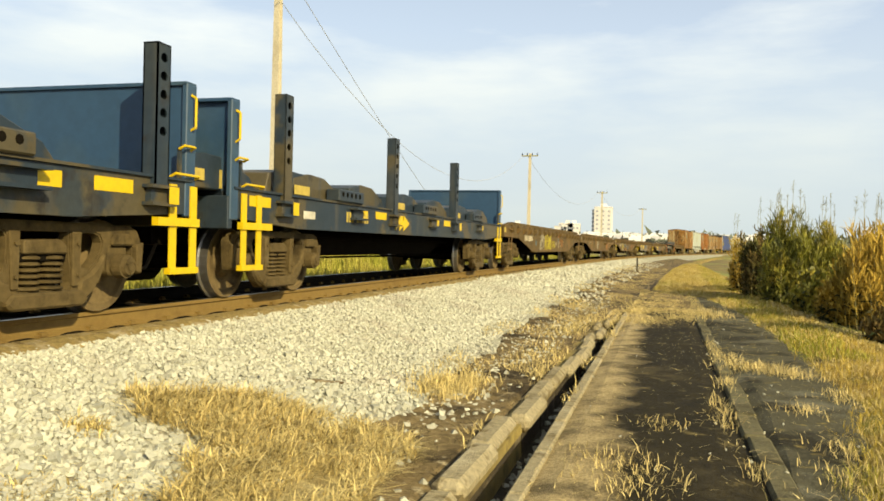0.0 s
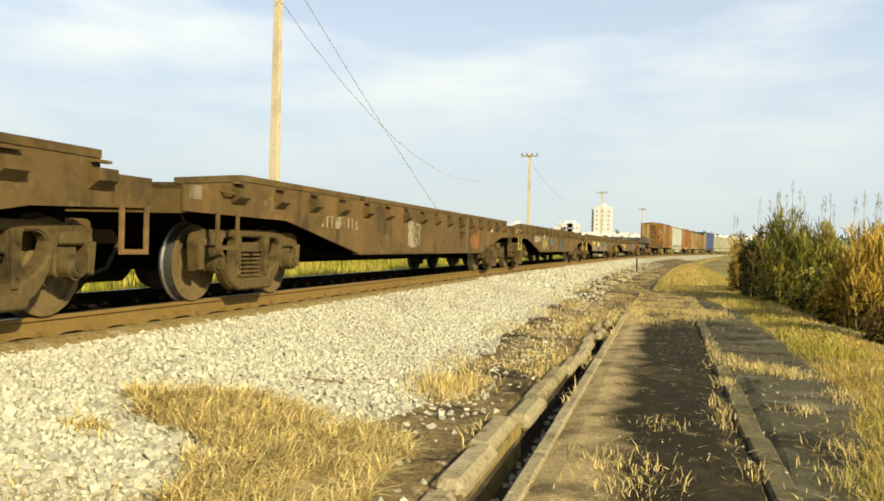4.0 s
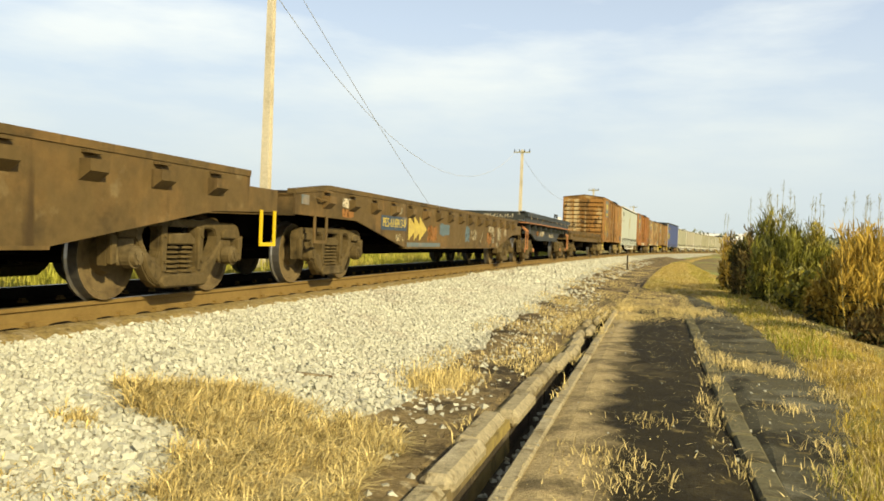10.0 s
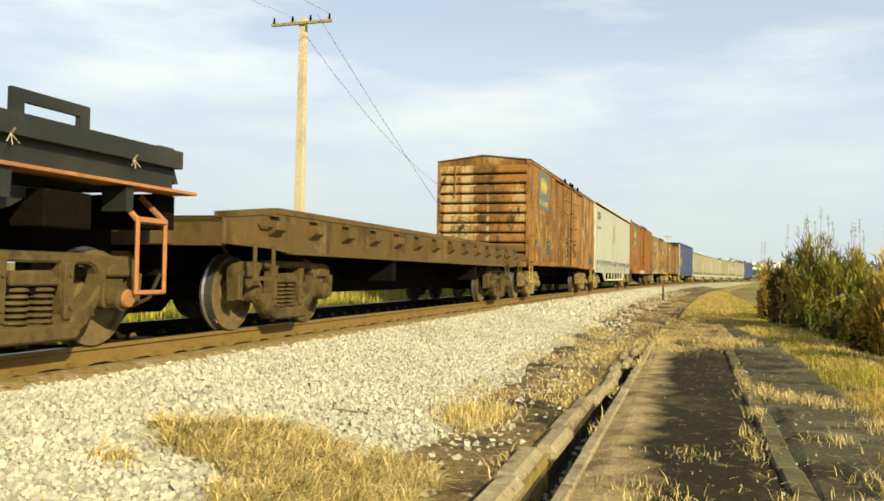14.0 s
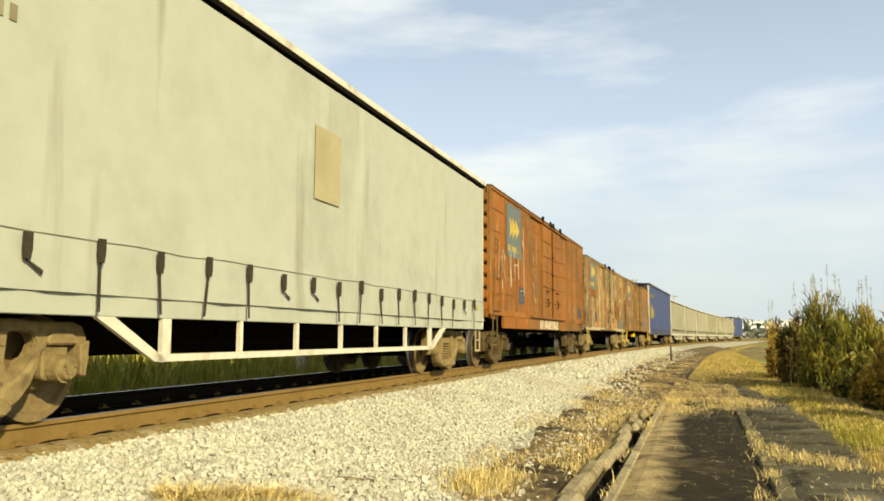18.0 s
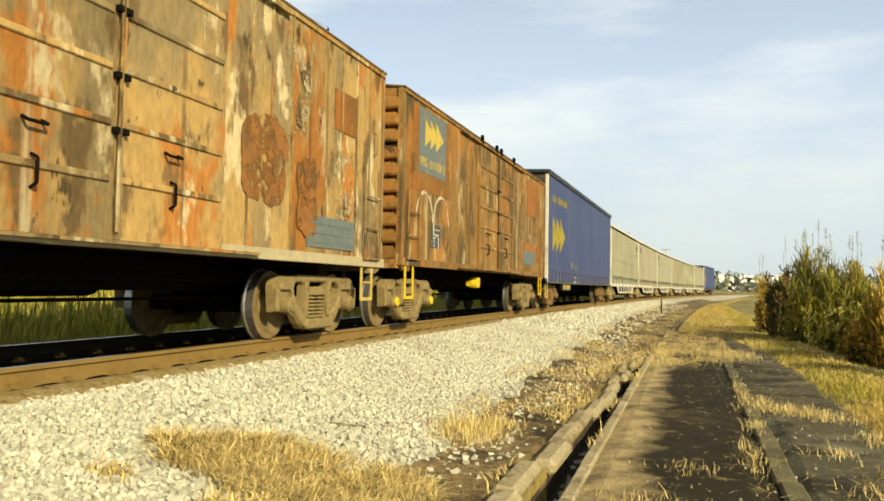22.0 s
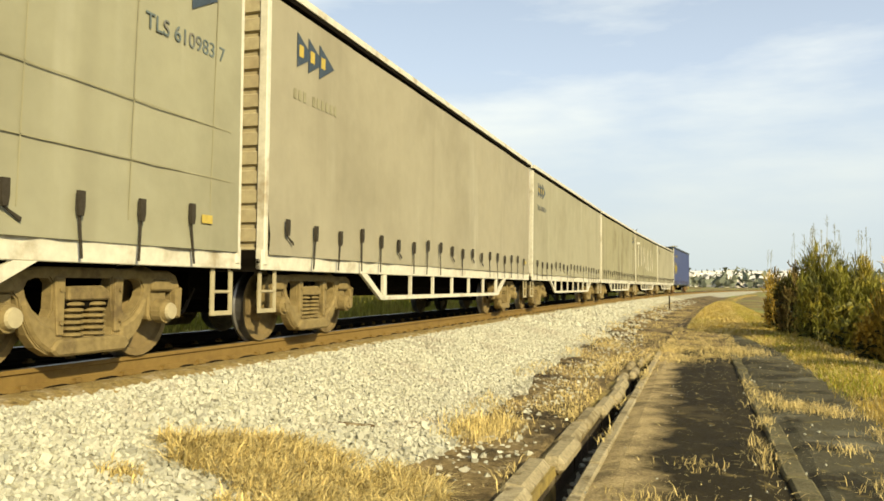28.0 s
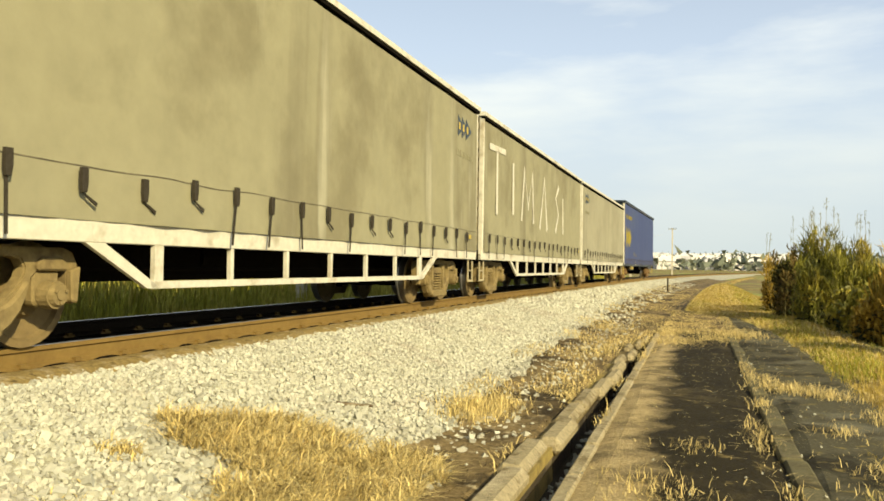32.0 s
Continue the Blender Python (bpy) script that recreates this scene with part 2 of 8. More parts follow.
M_POLE = mat("pale concrete pole", (0.62, 0.555, 0.41), 0.9, vary=[((0.46, 0.40, 0.28), 1.2, 0.5, 0.7)], grain=20, bump=0.4)
M_WIRE = mat("pale grey wire", (0.52, 0.54, 0.58), 0.6, bump=0)
M_BROWN = mat("olive-brown weathered steel", (0.132, 0.088, 0.034), 0.78, vary=[((0.185, 0.112, 0.04), 0.7, 0.5, 0.62), ((0.075, 0.052, 0.023), 1.3, 0.52, 0.66), ((0.20, 0.145, 0.068), 2.4, 0.60, 0.70)], runs=[((0.18, 0.12, 0.055), 1.6, 0.60, 0.74), ((0.07, 0.046, 0.02), 3.4, 0.61, 0.72)], grain=9, amount=0.18, bump=0.25, bump_scale=40)
M_GREYBROWN = mat("grey-brown scraped paint", (0.26, 0.215, 0.135), 0.75, vary=[((0.14, 0.095, 0.045), 1.1, 0.50, 0.64), ((0.31, 0.27, 0.19), 2.1, 0.55, 0.7)], runs=[((0.10, 0.065, 0.03), 4.0, 0.55, 0.68)], grain=8, amount=0.2, bump=0.25, bump_scale=40)
M_RUST = mat("rust-orange weathered paint", (0.33, 0.165, 0.045), 0.75, vary=[((0.18, 0.098, 0.032), 0.8, 0.47, 0.56), ((0.47, 0.33, 0.15), 1.5, 0.57, 0.64), ((0.095, 0.058, 0.026), 2.3, 0.57, 0.64), ((0.42, 0.18, 0.04), 5.0, 0.58, 0.66)], runs=[((0.52, 0.40, 0.21), 2.6, 0.61, 0.68), ((0.12, 0.07, 0.03), 4.2, 0.62, 0.70)], stretch=(1, 1, 0.55), grain=14, amount=0.22, bump=0.4, bump_scale=25, per_object=0.12)
M_ORANGE = mat("orange oxide paint", (0.33, 0.122, 0.022), 0.7, vary=[((0.20, 0.10, 0.026), 0.55, 0.46, 0.60), ((0.24, 0.14, 0.045), 1.6, 0.55, 0.65), ((0.43, 0.19, 0.04), 3.5, 0.58, 0.70)], runs=[((0.15, 0.085, 0.03), 1.8, 0.59, 0.70), ((0.40, 0.26, 0.11), 4.5, 0.64, 0.71)], stretch=(1, 1, 0.55), grain=14, amount=0.16, bump=0.3, bump_scale=25, per_object=0.12)
M_TAN = mat("bleached tan peeling paint", (0.40, 0.265, 0.10), 0.8, vary=[((0.25, 0.19, 0.095), 0.6, 0.47, 0.55), ((0.40, 0.17, 0.042), 0.9, 0.54, 0.59), ((0.15, 0.10, 0.045), 1.6, 0.54, 0.60), ((0.56, 0.46, 0.27), 2.3, 0.57, 0.64), ((0.09, 0.06, 0.028), 4.5, 0.61, 0.66)], runs=[((0.56, 0.47, 0.29), 2.2, 0.63, 0.70), ((0.13, 0.085, 0.04), 4.0, 0.61, 0.69)], stretch=(1, 1, 0.5), grain=14, amount=0.25, bump=0.4, bump_scale=25, per_object=0.28)
M_RUSTDARK = mat("brown rust peeling paint", (0.28, 0.16, 0.05), 0.78, vary=[((0.39, 0.175, 0.042), 0.7, 0.50, 0.59), ((0.135, 0.092, 0.038), 1.3, 0.51, 0.59), ((0.46, 0.36, 0.19), 2.8, 0.58, 0.66), ((0.085, 0.056, 0.026), 5.0, 0.61, 0.68)], runs=[((0.47, 0.37, 0.20), 2.6, 0.61, 0.69), ((0.11, 0.072, 0.032), 3.0, 0.57, 0.68)], stretch=(1, 1, 0.5), grain=14, amount=0.24, bump=0.4, bump_scale=25, per_object=0.15)
M_CANVASOLIVE = mat("olive-grey canvas", (0.355, 0.345, 0.24), 0.8, vary=[((0.30, 0.288, 0.195), 0.4, 0.48, 0.66)], runs=[((0.28, 0.265, 0.18), 1.2, 0.57, 0.75), ((0.40, 0.39, 0.285), 2.0, 0.60, 0.75)], grain=3, amount=0.07, bump=0.2, bump_scale=6)
M_CANVASWARM = mat("warm beige canvas", (0.375, 0.345, 0.248), 0.8, vary=[((0.318, 0.29, 0.205), 0.4, 0.48, 0.66)], runs=[((0.295, 0.268, 0.19), 1.2, 0.57, 0.75), ((0.42, 0.395, 0.295), 2.0, 0.60, 0.75)], grain=3, amount=0.07, bump=0.2, bump_scale=6)
M_CANVAS = mat("dusty beige canvas", (0.370, 0.350, 0.245), 0.8, vary=[((0.31, 0.29, 0.20), 0.4, 0.48, 0.66)], runs=[((0.29, 0.268, 0.185), 1.2, 0.57, 0.75), ((0.42, 0.40, 0.29), 2.0, 0.60, 0.75)], grain=3, amount=0.07, bump=0.2, bump_scale=6)
M_CANVASWHITE = mat("off-white canvas", (0.460, 0.490, 0.410), 0.75, vary=[((0.395, 0.415, 0.34), 0.5, 0.5, 0.68)], runs=[((0.34, 0.345, 0.275), 2.4, 0.62, 0.76), ((0.53, 0.56, 0.48), 1.3, 0.60, 0.75)], grain=3, amount=0.07, bump=0.2, bump_scale=6)
M_CANVASDIRTY = mat("sooty grey-beige canvas", (0.335, 0.315, 0.20), 0.82, vary=[((0.25, 0.228, 0.14), 0.5, 0.48, 0.64)], runs=[((0.21, 0.19, 0.12), 1.0, 0.55, 0.72), ((0.42, 0.40, 0.28), 2.0, 0.60, 0.74)], grain=3, amount=0.10, bump=0.2, bump_scale=6)
M_FLECK = mat("worn pale paint flecks", (0.52, 0.45, 0.28), 0.85, vary=[((0.34, 0.25, 0.12), 4.0, 0.46, 0.62)], grain=20, amount=0.25, bump=0.1, worn=(16.0, 2.2, 0.90, 1.06))
M_GRAFFITI = mat("faint grey spray paint", (0.13, 0.115, 0.08), 0.85, vary=[((0.24, 0.21, 0.14), 5.0, 0.5, 0.66)], grain=8, bump=0)
M_WHITE = mat("dusty white paint", (0.70, 0.67, 0.54), 0.6, vary=[((0.42, 0.36, 0.24), 2.0, 0.54, 0.7)], grain=10, amount=0.15, bump=0.15)
M_TANPATCH = mat("faded tan canvas patch", (0.44, 0.40, 0.24), 0.8, vary=[((0.38, 0.345, 0.20), 1.5, 0.5, 0.66)], grain=6, amount=0.1, bump=0.05)
M_CREAM = mat("cream ribbed end paint", (0.46, 0.40, 0.25), 0.7, vary=[((0.40, 0.33, 0.2), 1.5, 0.52, 0.7)], grain=10, amount=0.18, bump=0.15)
M_BLUECURTAIN = mat("faded blue canvas", (0.046, 0.067, 0.185), 0.6, vary=[((0.062, 0.084, 0.19), 0.5, 0.49, 0.66)], runs=[((0.075, 0.09, 0.17), 1.2, 0.57, 0.74)], grain=4, amount=0.10, bump=0.15, bump_scale=6, gloss=0.25)
M_NAVY = mat("slate-blue paint", (0.026, 0.040, 0.056), 0.5, vary=[((0.046, 0.052, 0.05), 0.8, 0.5, 0.66), ((0.095, 0.078, 0.042), 0.6, 0.52, 0.56), ((0.03, 0.026, 0.02), 1.7, 0.60, 0.68)], runs=[((0.07, 0.07, 0.062), 4.0, 0.58, 0.72)], grain=9, amount=0.2, bump=0.12, gloss=0.25)
M_SILLBLUE = mat("flaking grey-blue sill paint", (0.085, 0.105, 0.125), 0.7, vary=[((0.24, 0.23, 0.19), 3.0, 0.56, 0.64), ((0.05, 0.055, 0.055), 1.2, 0.52, 0.64), ((0.50, 0.48, 0.40), 6.0, 0.63, 0.68)], grain=12, amount=0.2, bump=0.15)
M_BLUE = mat("bright blue paint", (0.026, 0.068, 0.135), 0.45, vary=[((0.045, 0.085, 0.13), 0.8, 0.5, 0.68)], grain=8, amount=0.15, bump=0.1)
M_GREYBLUE = mat("faded grey-blue panel paint", (0.145, 0.18, 0.18), 0.75, vary=[((0.24, 0.20, 0.15), 2.0, 0.55, 0.7)], grain=10, amount=0.2, bump=0.15)
M_PLATEBLUE = mat("faded blue plate paint", (0.058, 0.082, 0.112), 0.7, vary=[((0.2, 0.17, 0.13), 2.5, 0.58, 0.72)], grain=12, amount=0.2, bump=0.1)
M_YELLOW = mat("yellow paint", (0.74, 0.51, 0.012), 0.55, vary=[((0.45, 0.30, 0.03), 3.0, 0.60, 0.74)], grain=12, amount=0.12, bump=0.1)
M_FADEYELLOW = mat("faded yellow paint", (0.55, 0.42, 0.10), 0.75, vary=[((0.35, 0.25, 0.1), 4.0, 0.55, 0.7)], grain=12, amount=0.2, bump=0.1)
M_CHALK = mat("chalky white paint marks", (0.62, 0.54, 0.38), 0.85, vary=[((0.42, 0.31, 0.16), 4.0, 0.5, 0.66)], grain=14, amount=0.2, bump=0.1, worn=(22.0, 3.0, 0.72, 0.90))
M_LEMON = mat("lemon-yellow spray paint", (0.66, 0.56, 0.06), 0.8, vary=[((0.50, 0.40, 0.09), 3.0, 0.5, 0.66)], grain=12, amount=0.15, bump=0.05, worn=(24.0, 4.0, 0.66, 0.84))
M_WORNGREY = mat("scraped remains of grey paint", (0.35, 0.30, 0.195), 0.8, vary=[((0.24, 0.18, 0.10), 2.1, 0.5, 0.66)], grain=9, amount=0.2, bump=0.1, worn=(9.0, 1.6, 0.70, 0.90))
M_WORNRUST = mat("rust breaking through paint", (0.30, 0.135, 0.04), 0.8, vary=[((0.18, 0.10, 0.04), 2.5, 0.5, 0.66)], grain=14, amount=0.25, bump=0.2, worn=(8.0, 1.4, 0.74, 0.92))
M_WORNBLUE = mat("worn grey-blue field paint", (0.12, 0.165, 0.18), 0.75, vary=[((0.20, 0.17, 0.12), 2.0, 0.55, 0.7)], grain=10, amount=0.2, bump=0.1, worn=(12.0, 1.3, 0.66, 0.84))
M_DULLYELLOW = mat("dull olive-yellow paint", (0.36, 0.29, 0.045), 0.75, vary=[((0.24, 0.19, 0.05), 2.0, 0.5, 0.68)], grain=10, amount=0.15, bump=0.05)
M_SHADELEAF = mat("inner leaves coloured for shade", (0.028, 0.036, 0.010), 0.7, vary=[((0.05, 0.042, 0.014), 1.2, 0.5, 0.64)], grain=6, amount=0.3, per_island=0.4, bump=0)
M_TWIG = mat("dark dead stalks", (0.10, 0.072, 0.035), 0.9, grain=8, amount=0.3, per_island=0.4, bump=0)
M_BLACKGREEN = mat("dull black-green paint", (0.022, 0.026, 0.02), 0.55, vary=[((0.05, 0.045, 0.03), 0.9, 0.5, 0.68)], grain=9, amount=0.25, bump=0.15)
M_ORANGERIM = mat("salmon-orange rim paint", (0.50, 0.22, 0.09), 0.65, vary=[((0.3, 0.15, 0.07), 2.0, 0.54, 0.7)], grain=10, amount=0.2, bump=0.1)
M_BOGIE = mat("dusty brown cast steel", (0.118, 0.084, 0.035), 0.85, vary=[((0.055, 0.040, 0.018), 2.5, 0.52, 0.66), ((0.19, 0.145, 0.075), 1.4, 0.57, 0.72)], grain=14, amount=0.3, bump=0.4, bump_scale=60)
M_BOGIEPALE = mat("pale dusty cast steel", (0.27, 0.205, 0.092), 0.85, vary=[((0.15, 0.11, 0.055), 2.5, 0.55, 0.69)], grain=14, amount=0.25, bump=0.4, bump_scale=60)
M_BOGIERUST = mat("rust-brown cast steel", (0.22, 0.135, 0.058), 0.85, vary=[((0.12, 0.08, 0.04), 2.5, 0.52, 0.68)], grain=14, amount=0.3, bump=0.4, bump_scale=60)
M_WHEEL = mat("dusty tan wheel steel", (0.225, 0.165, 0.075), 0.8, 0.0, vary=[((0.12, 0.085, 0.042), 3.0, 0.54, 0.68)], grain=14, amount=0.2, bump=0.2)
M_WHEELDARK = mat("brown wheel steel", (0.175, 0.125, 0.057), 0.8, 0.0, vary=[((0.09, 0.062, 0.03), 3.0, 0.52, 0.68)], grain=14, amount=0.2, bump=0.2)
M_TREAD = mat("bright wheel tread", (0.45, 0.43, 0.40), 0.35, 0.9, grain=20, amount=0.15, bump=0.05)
# colour lowered to near black to carry the shade under the wagons
M_UNDER = mat("near-black underframe with shade", (0.010, 0.008, 0.0055), 0.9, grain=12, amount=0.3, bump=0.3, gloss=0.03)
M_STRAP = mat("dark webbing", (0.05, 0.042, 0.03), 0.85, grain=30, bump=0.2)
M_TOWNWALL = mat("pale rendered wall", (0.84, 0.80, 0.74), 0.9, grain=0.3, amount=0.12, per_object=0.15, bump=0)
M_TOWNROOF = mat("clay roof tiles", (0.34, 0.19, 0.12), 0.9, grain=0.5, amount=0.2, per_object=0.3, bump=0)
M_TOWNWIN = mat("pale window glass", (0.34, 0.35, 0.37), 0.3, grain=1, amount=0.1, bump=0)
# the haze of distance is mixed into this pale green
M_FARLEAF = mat("far foliage paled for haze", (0.19, 0.21, 0.155), 0.9, grain=0.3, amount=0.3, per_island=0.3, bump=0)

# ---- mesh helpers ----
def linked(name, me, material, parent=None, label=""):
    if material is not None and not me.materials:
        me.materials.append(material)
    ob = new(name, me)
    if parent is not None:
        ob.parent = parent
    if label:
        ob["label"] = label
    return ob


def part(name, bm, material, parent=None, label="", smooth=False):
    me = bpy.data.meshes.new(name)
    bmesh.ops.recalc_face_normals(bm, faces=bm.faces)
    if smooth:
        for f in bm.faces:
            f.smooth = True
    bm.to_mesh(me)
    bm.free()
    return linked(name, me, material, parent, label)


def raw(name, verts, faces, material, parent=None, label=""):
    me = bpy.data.meshes.new(name)
    me.from_pydata([tuple(v) for v in verts], [], [tuple(f) for f in faces])
    me.update()
    return linked(name, me, material, parent, label)


def box(bm, x0, x1, y0, y1, z0, z1, bevel=0.0):
    m = Matrix.LocRotScale(((x0 + x1) / 2, (y0 + y1) / 2, (z0 + z1) / 2), None, (abs(x1 - x0), abs(y1 - y0), abs(z1 - z0)))
    vs = bmesh.ops.create_cube(bm, size=1, matrix=m)["verts"]
    if bevel:
        es = list({e for v in vs for e in v.link_edges})
        bmesh.ops.bevel(bm, geom=es, offset=bevel, segments=1, affect="EDGES")
    return bm


def boxes(*specs, bevel=0.0):
    bm = bmesh.new()
    for s in specs:
        box(bm, *s, bevel=bevel)
    return bm


def cyl(bm, p, q, r, r2=None, n=12):
    p, q = Vector(p), Vector(q)
    d = q - p
    m = Matrix.Translation((p + q) / 2) @ d.to_track_quat("Z", "Y").to_matrix().to_4x4()
    bmesh.ops.create_cone(bm, cap_ends=True, segments=n, radius1=r, radius2=r if r2 is None else r2, depth=d.length, matrix=m)
    return bm


def bars(points, r, n=6):
    bm = bmesh.new()
    for p, q in zip(points, points[1:]):
        cyl(bm, p, q, r, n=n)
    return bm


def prism(bm, outline, x0, x1, bevel=0.0):
    """A slab of thickness x0..x1 whose outline is given in (y, z)."""
    vs = [bm.verts.new((x0, y, z)) for y, z in outline]
    f = bm.faces.new(vs)
    ex = bmesh.ops.extrude_face_region(bm, geom=[f])
    up = [v for v in ex["geom"] if isinstance(v, bmesh.types.BMVert)]
    bmesh.ops.translate(bm, verts=up, vec=(x1 - x0, 0, 0))
    if bevel:
        es = list({e for v in vs + up for e in v.link_edges})
        bmesh.ops.bevel(bm, geom=es, offset=bevel, segments=1, affect="EDGES")
    return bm


def holed(bm, outline, holes, x0, x1, bevel=0.0):
    """Like prism, with openings cut through the slab."""
    es = []
    for loop in [outline] + holes:
        vs = [bm.verts.new((x0, y, z)) for y, z in loop]
        es += [bm.edges.new((p, q)) for p, q in zip(vs, vs[1:] + vs[:1])]
    filled = bmesh.ops.triangle_fill(bm, use_beauty=True, edges=es)["geom"]
    fs = [g for g in filled if isinstance(g, bmesh.types.BMFace)]
    ex = bmesh.ops.extrude_face_region(bm, geom=fs, use_keep_orig=True)
    up = [v for v in ex["geom"] if isinstance(v, bmesh.types.BMVert)]
    bmesh.ops.translate(bm, verts=up, vec=(x1 - x0, 0, 0))
    if bevel:
        top = set(up)
        for f in bm.faces:
            f.normal_update()
        rim = [e for e in {e for v in up for e in v.link_edges if e.other_vert(v) in top} if any(abs(f.normal.x) < 0.5 for f in e.link_faces)]
        bmesh.ops.bevel(bm, geom=rim, offset=bevel, segments=2, affect="EDGES", clamp_overlap=True)
    return bm


# ---- track line ----
TRACK_X, BEND_Y, BEND = -5.88, 7.1, 0.000887


def line_x(y, off=0.0):
    return TRACK_X + off + BEND * max(0.0, y - BEND_Y) ** 2 / 2


def slope_z(y):
    return 0.0


def on_track(y, off=0.0):
    turn = math.degrees(math.atan(BEND * max(0.0, y - BEND_Y)))
    return pose(line_x(y, off), y, slope_z(y), 0, 0, -turn)


def strip(name, profile, ys, material, label="", straight=False):
    """A band along the track: profile is a row of (offset from the track's middle, height)."""
    verts, faces = [], []
    k = len(profile)
    for j, y in enumerate(ys):
        for off, z in profile:
            verts.append((off if straight else line_x(y, off), y, z + (0 if straight else slope_z(y))))
        if j:
            for i in range(k - 1):
                p = (j - 1) * k + i
                faces.append((p, p + 1, p + k + 1, p + k))
    ob = raw(name, verts, faces, material)
    return tagged(ob, label, kind="structure")


def spread(lo, hi, steps, power=1.0):
    return [lo + (hi - lo) * (i / steps) ** power for i in range(steps + 1)]

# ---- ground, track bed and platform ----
DRAIN = (-1.04, -0.79)


def ground_z(x, y):
    rel = x - line_x(y)
    if DRAIN[0] - 0.005 < x < DRAIN[1] + 0.005 and -7.0 < y < 17.6:
        return -0.96
    if rel < -4.0:
        z = -0.55 - 0.1 * min(1.0, (-4.0 - rel) / 4)
    elif rel < 2.0:
        z = -0.5
    elif rel < 9.0:
        z = -0.705
    else:
        z = -0.705 - 0.16 * min(6.0, rel - 9.0)
    if abs(rel) > 4 and not (-1.6 < x < 1.9 and y < 20):
        z += 0.05 * noise.noise(Vector((x * 0.4, y * 0.4, 0))) + 0.02 * noise.noise(Vector((x * 2, y * 2, 3)))
    far = max(0.0, math.hypot(x, y) - 150)
    return z + min(6.0, far * 0.006) * (0.6 + 0.4 * noise.noise(Vector((x * 0.002, y * 0.002, 7))))


xs = sorted(set([-2500, -1500, -900, -500, -300, -200, -140, -100, -75, -60, -50] + [round(-42 + 1.0 * i, 2) for i in range(36)] + [round(-6 + 0.3 * i, 2) for i in range(16)] + [-1.3, -1.05, -1.04, -0.79, -0.78, -0.5]
                + [round(0.0 + 0.35 * i, 2) for i in range(28)] + [11, 12.5, 14, 16, 18, 21, 25, 30, 36, 44, 55, 70, 90, 120, 160, 220, 300, 420, 600, 900, 1500, 2500]))
ys = sorted(set([-1500, -600, -250, -120, -60, -30, -15, -12, -7.01, -6.99, -5, -3, -1.5, 0.0, 17.59, 17.61] + [round(1 + 0.5 * i, 2) for i in range(48)] + [26 + 1.5 * i for i in range(30)] + [round(71 * 1.13 ** i, 1) for i in range(31)]))
verts = [(x, y, ground_z(x, y)) for y in ys for x in xs]
nx = len(xs)
faces = [(j * nx + i, j * nx + i + 1, (j + 1) * nx + i + 1, (j + 1) * nx + i) for j in range(len(ys) - 1) for i in range(nx - 1)]
tagged(raw("ground", verts, faces, M_EARTH), "dry yellow-brown earth beside a railway line", kind="structure")

FAR_Y = spread(-40, 420, 150, 1.0)
strip("ballast", [(-3.2, -0.75), (-1.8, -0.24), (1.3, -0.225), (2.2, -0.34), (3.1, -0.53), (3.9, -0.66), (4.35, -0.74)], FAR_Y, M_BALLAST, "broad sloping shoulder of pale crushed stone ballast")
# bed between the rails: the train's shade is put into its near-black colour
strip("track_bed", [(-1.75, -0.235), (-1.5, -0.18), (0.76, -0.18), (0.80, -0.20)], FAR_Y, M_SHADEBED, "ballast between the rails, coloured near black for the train's shade")
verts, faces = [], []
near_y = [-40.0, -25.0, -15.0, -8.0, -4.0] + [-2.0 + 0.116 * i for i in range(350)] + spread(39, 420, 120)
for j, y in enumerate(near_y):
    gap = max(0.0, math.cos(3.14159 * (y + 2.0) / 0.58 + 0.5 * noise.noise(Vector((y * 0.4, 0, 8)))) ** 2 * 2.0 - 1.0) * (0.7 + noise.noise(Vector((y, 0, 2))))
    low = 0.085 * max(0.0, gap)
    n = 0.02 * noise.noise(Vector((y * 3.0, 0, 1)))
    for off, z in ((0.80, -0.215 - low), (0.885, -0.174 - low), (0.93, -0.166 - low), (0.985, -0.160 + n * 0.2), (1.12, -0.168 + n * 0.6), (1.24 + 3 * n, -0.20 + n), (1.40, -0.27)):
        verts.append((line_x(y, off), y, z))
    if j:
        for i in range(6):
            p = (j - 1) * 7 + i
            faces.append((p, p + 1, p + 8, p + 7))
tagged(raw("track_shoulder", verts, faces, M_RUSTBED), "ochre dirt and rust-stained ballast along the near rail", kind="structure")

track = tagged(new("railway_track"), "rusty broad-gauge railway track with timber sleepers", kind="structure")
for side_x in (-0.836, 0.836):
    prof = [(-0.068, -0.172), (-0.068, -0.158), (-0.012, -0.13), (-0.012, -0.045), (-0.036, -0.035), (-0.036, -0.004), (-0.03, 0.0),
            (0.03, 0.0), (0.036, -0.004), (0.036, -0.035), (0.012, -0.045), (0.012, -0.13), (0.068, -0.158), (0.068, -0.172)]
    verts, faces = [], []
    k = len(prof)
    for j, y in enumerate(FAR_Y):
        for off, z in prof:
            verts.append((line_x(y, side_x + off), y, z + slope_z(y)))
        if j:
            for i in range(k - 1):
                p = (j - 1) * k + i
                faces.append((p, p + 1, p + k + 1, p + k))
    # far rail gets a darker copy of the steel, as if in shadow
    rail = raw("rail", verts, faces, M_RAIL if side_x > 0 else M_SHADERAIL, track)
    rail.data.materials.append(M_RAILTOP)
    for f in rail.data.polygons:
        if f.index % (k - 1) == 6:
            f.material_index = 1
bm = box(bmesh.new(), -1.35, 0.90, -0.11, 0.11, -0.33, -0.172, 0.01)
sleeper_mesh = bpy.data.meshes.new("sleeper")
bm.to_mesh(sleeper_mesh), bm.free()
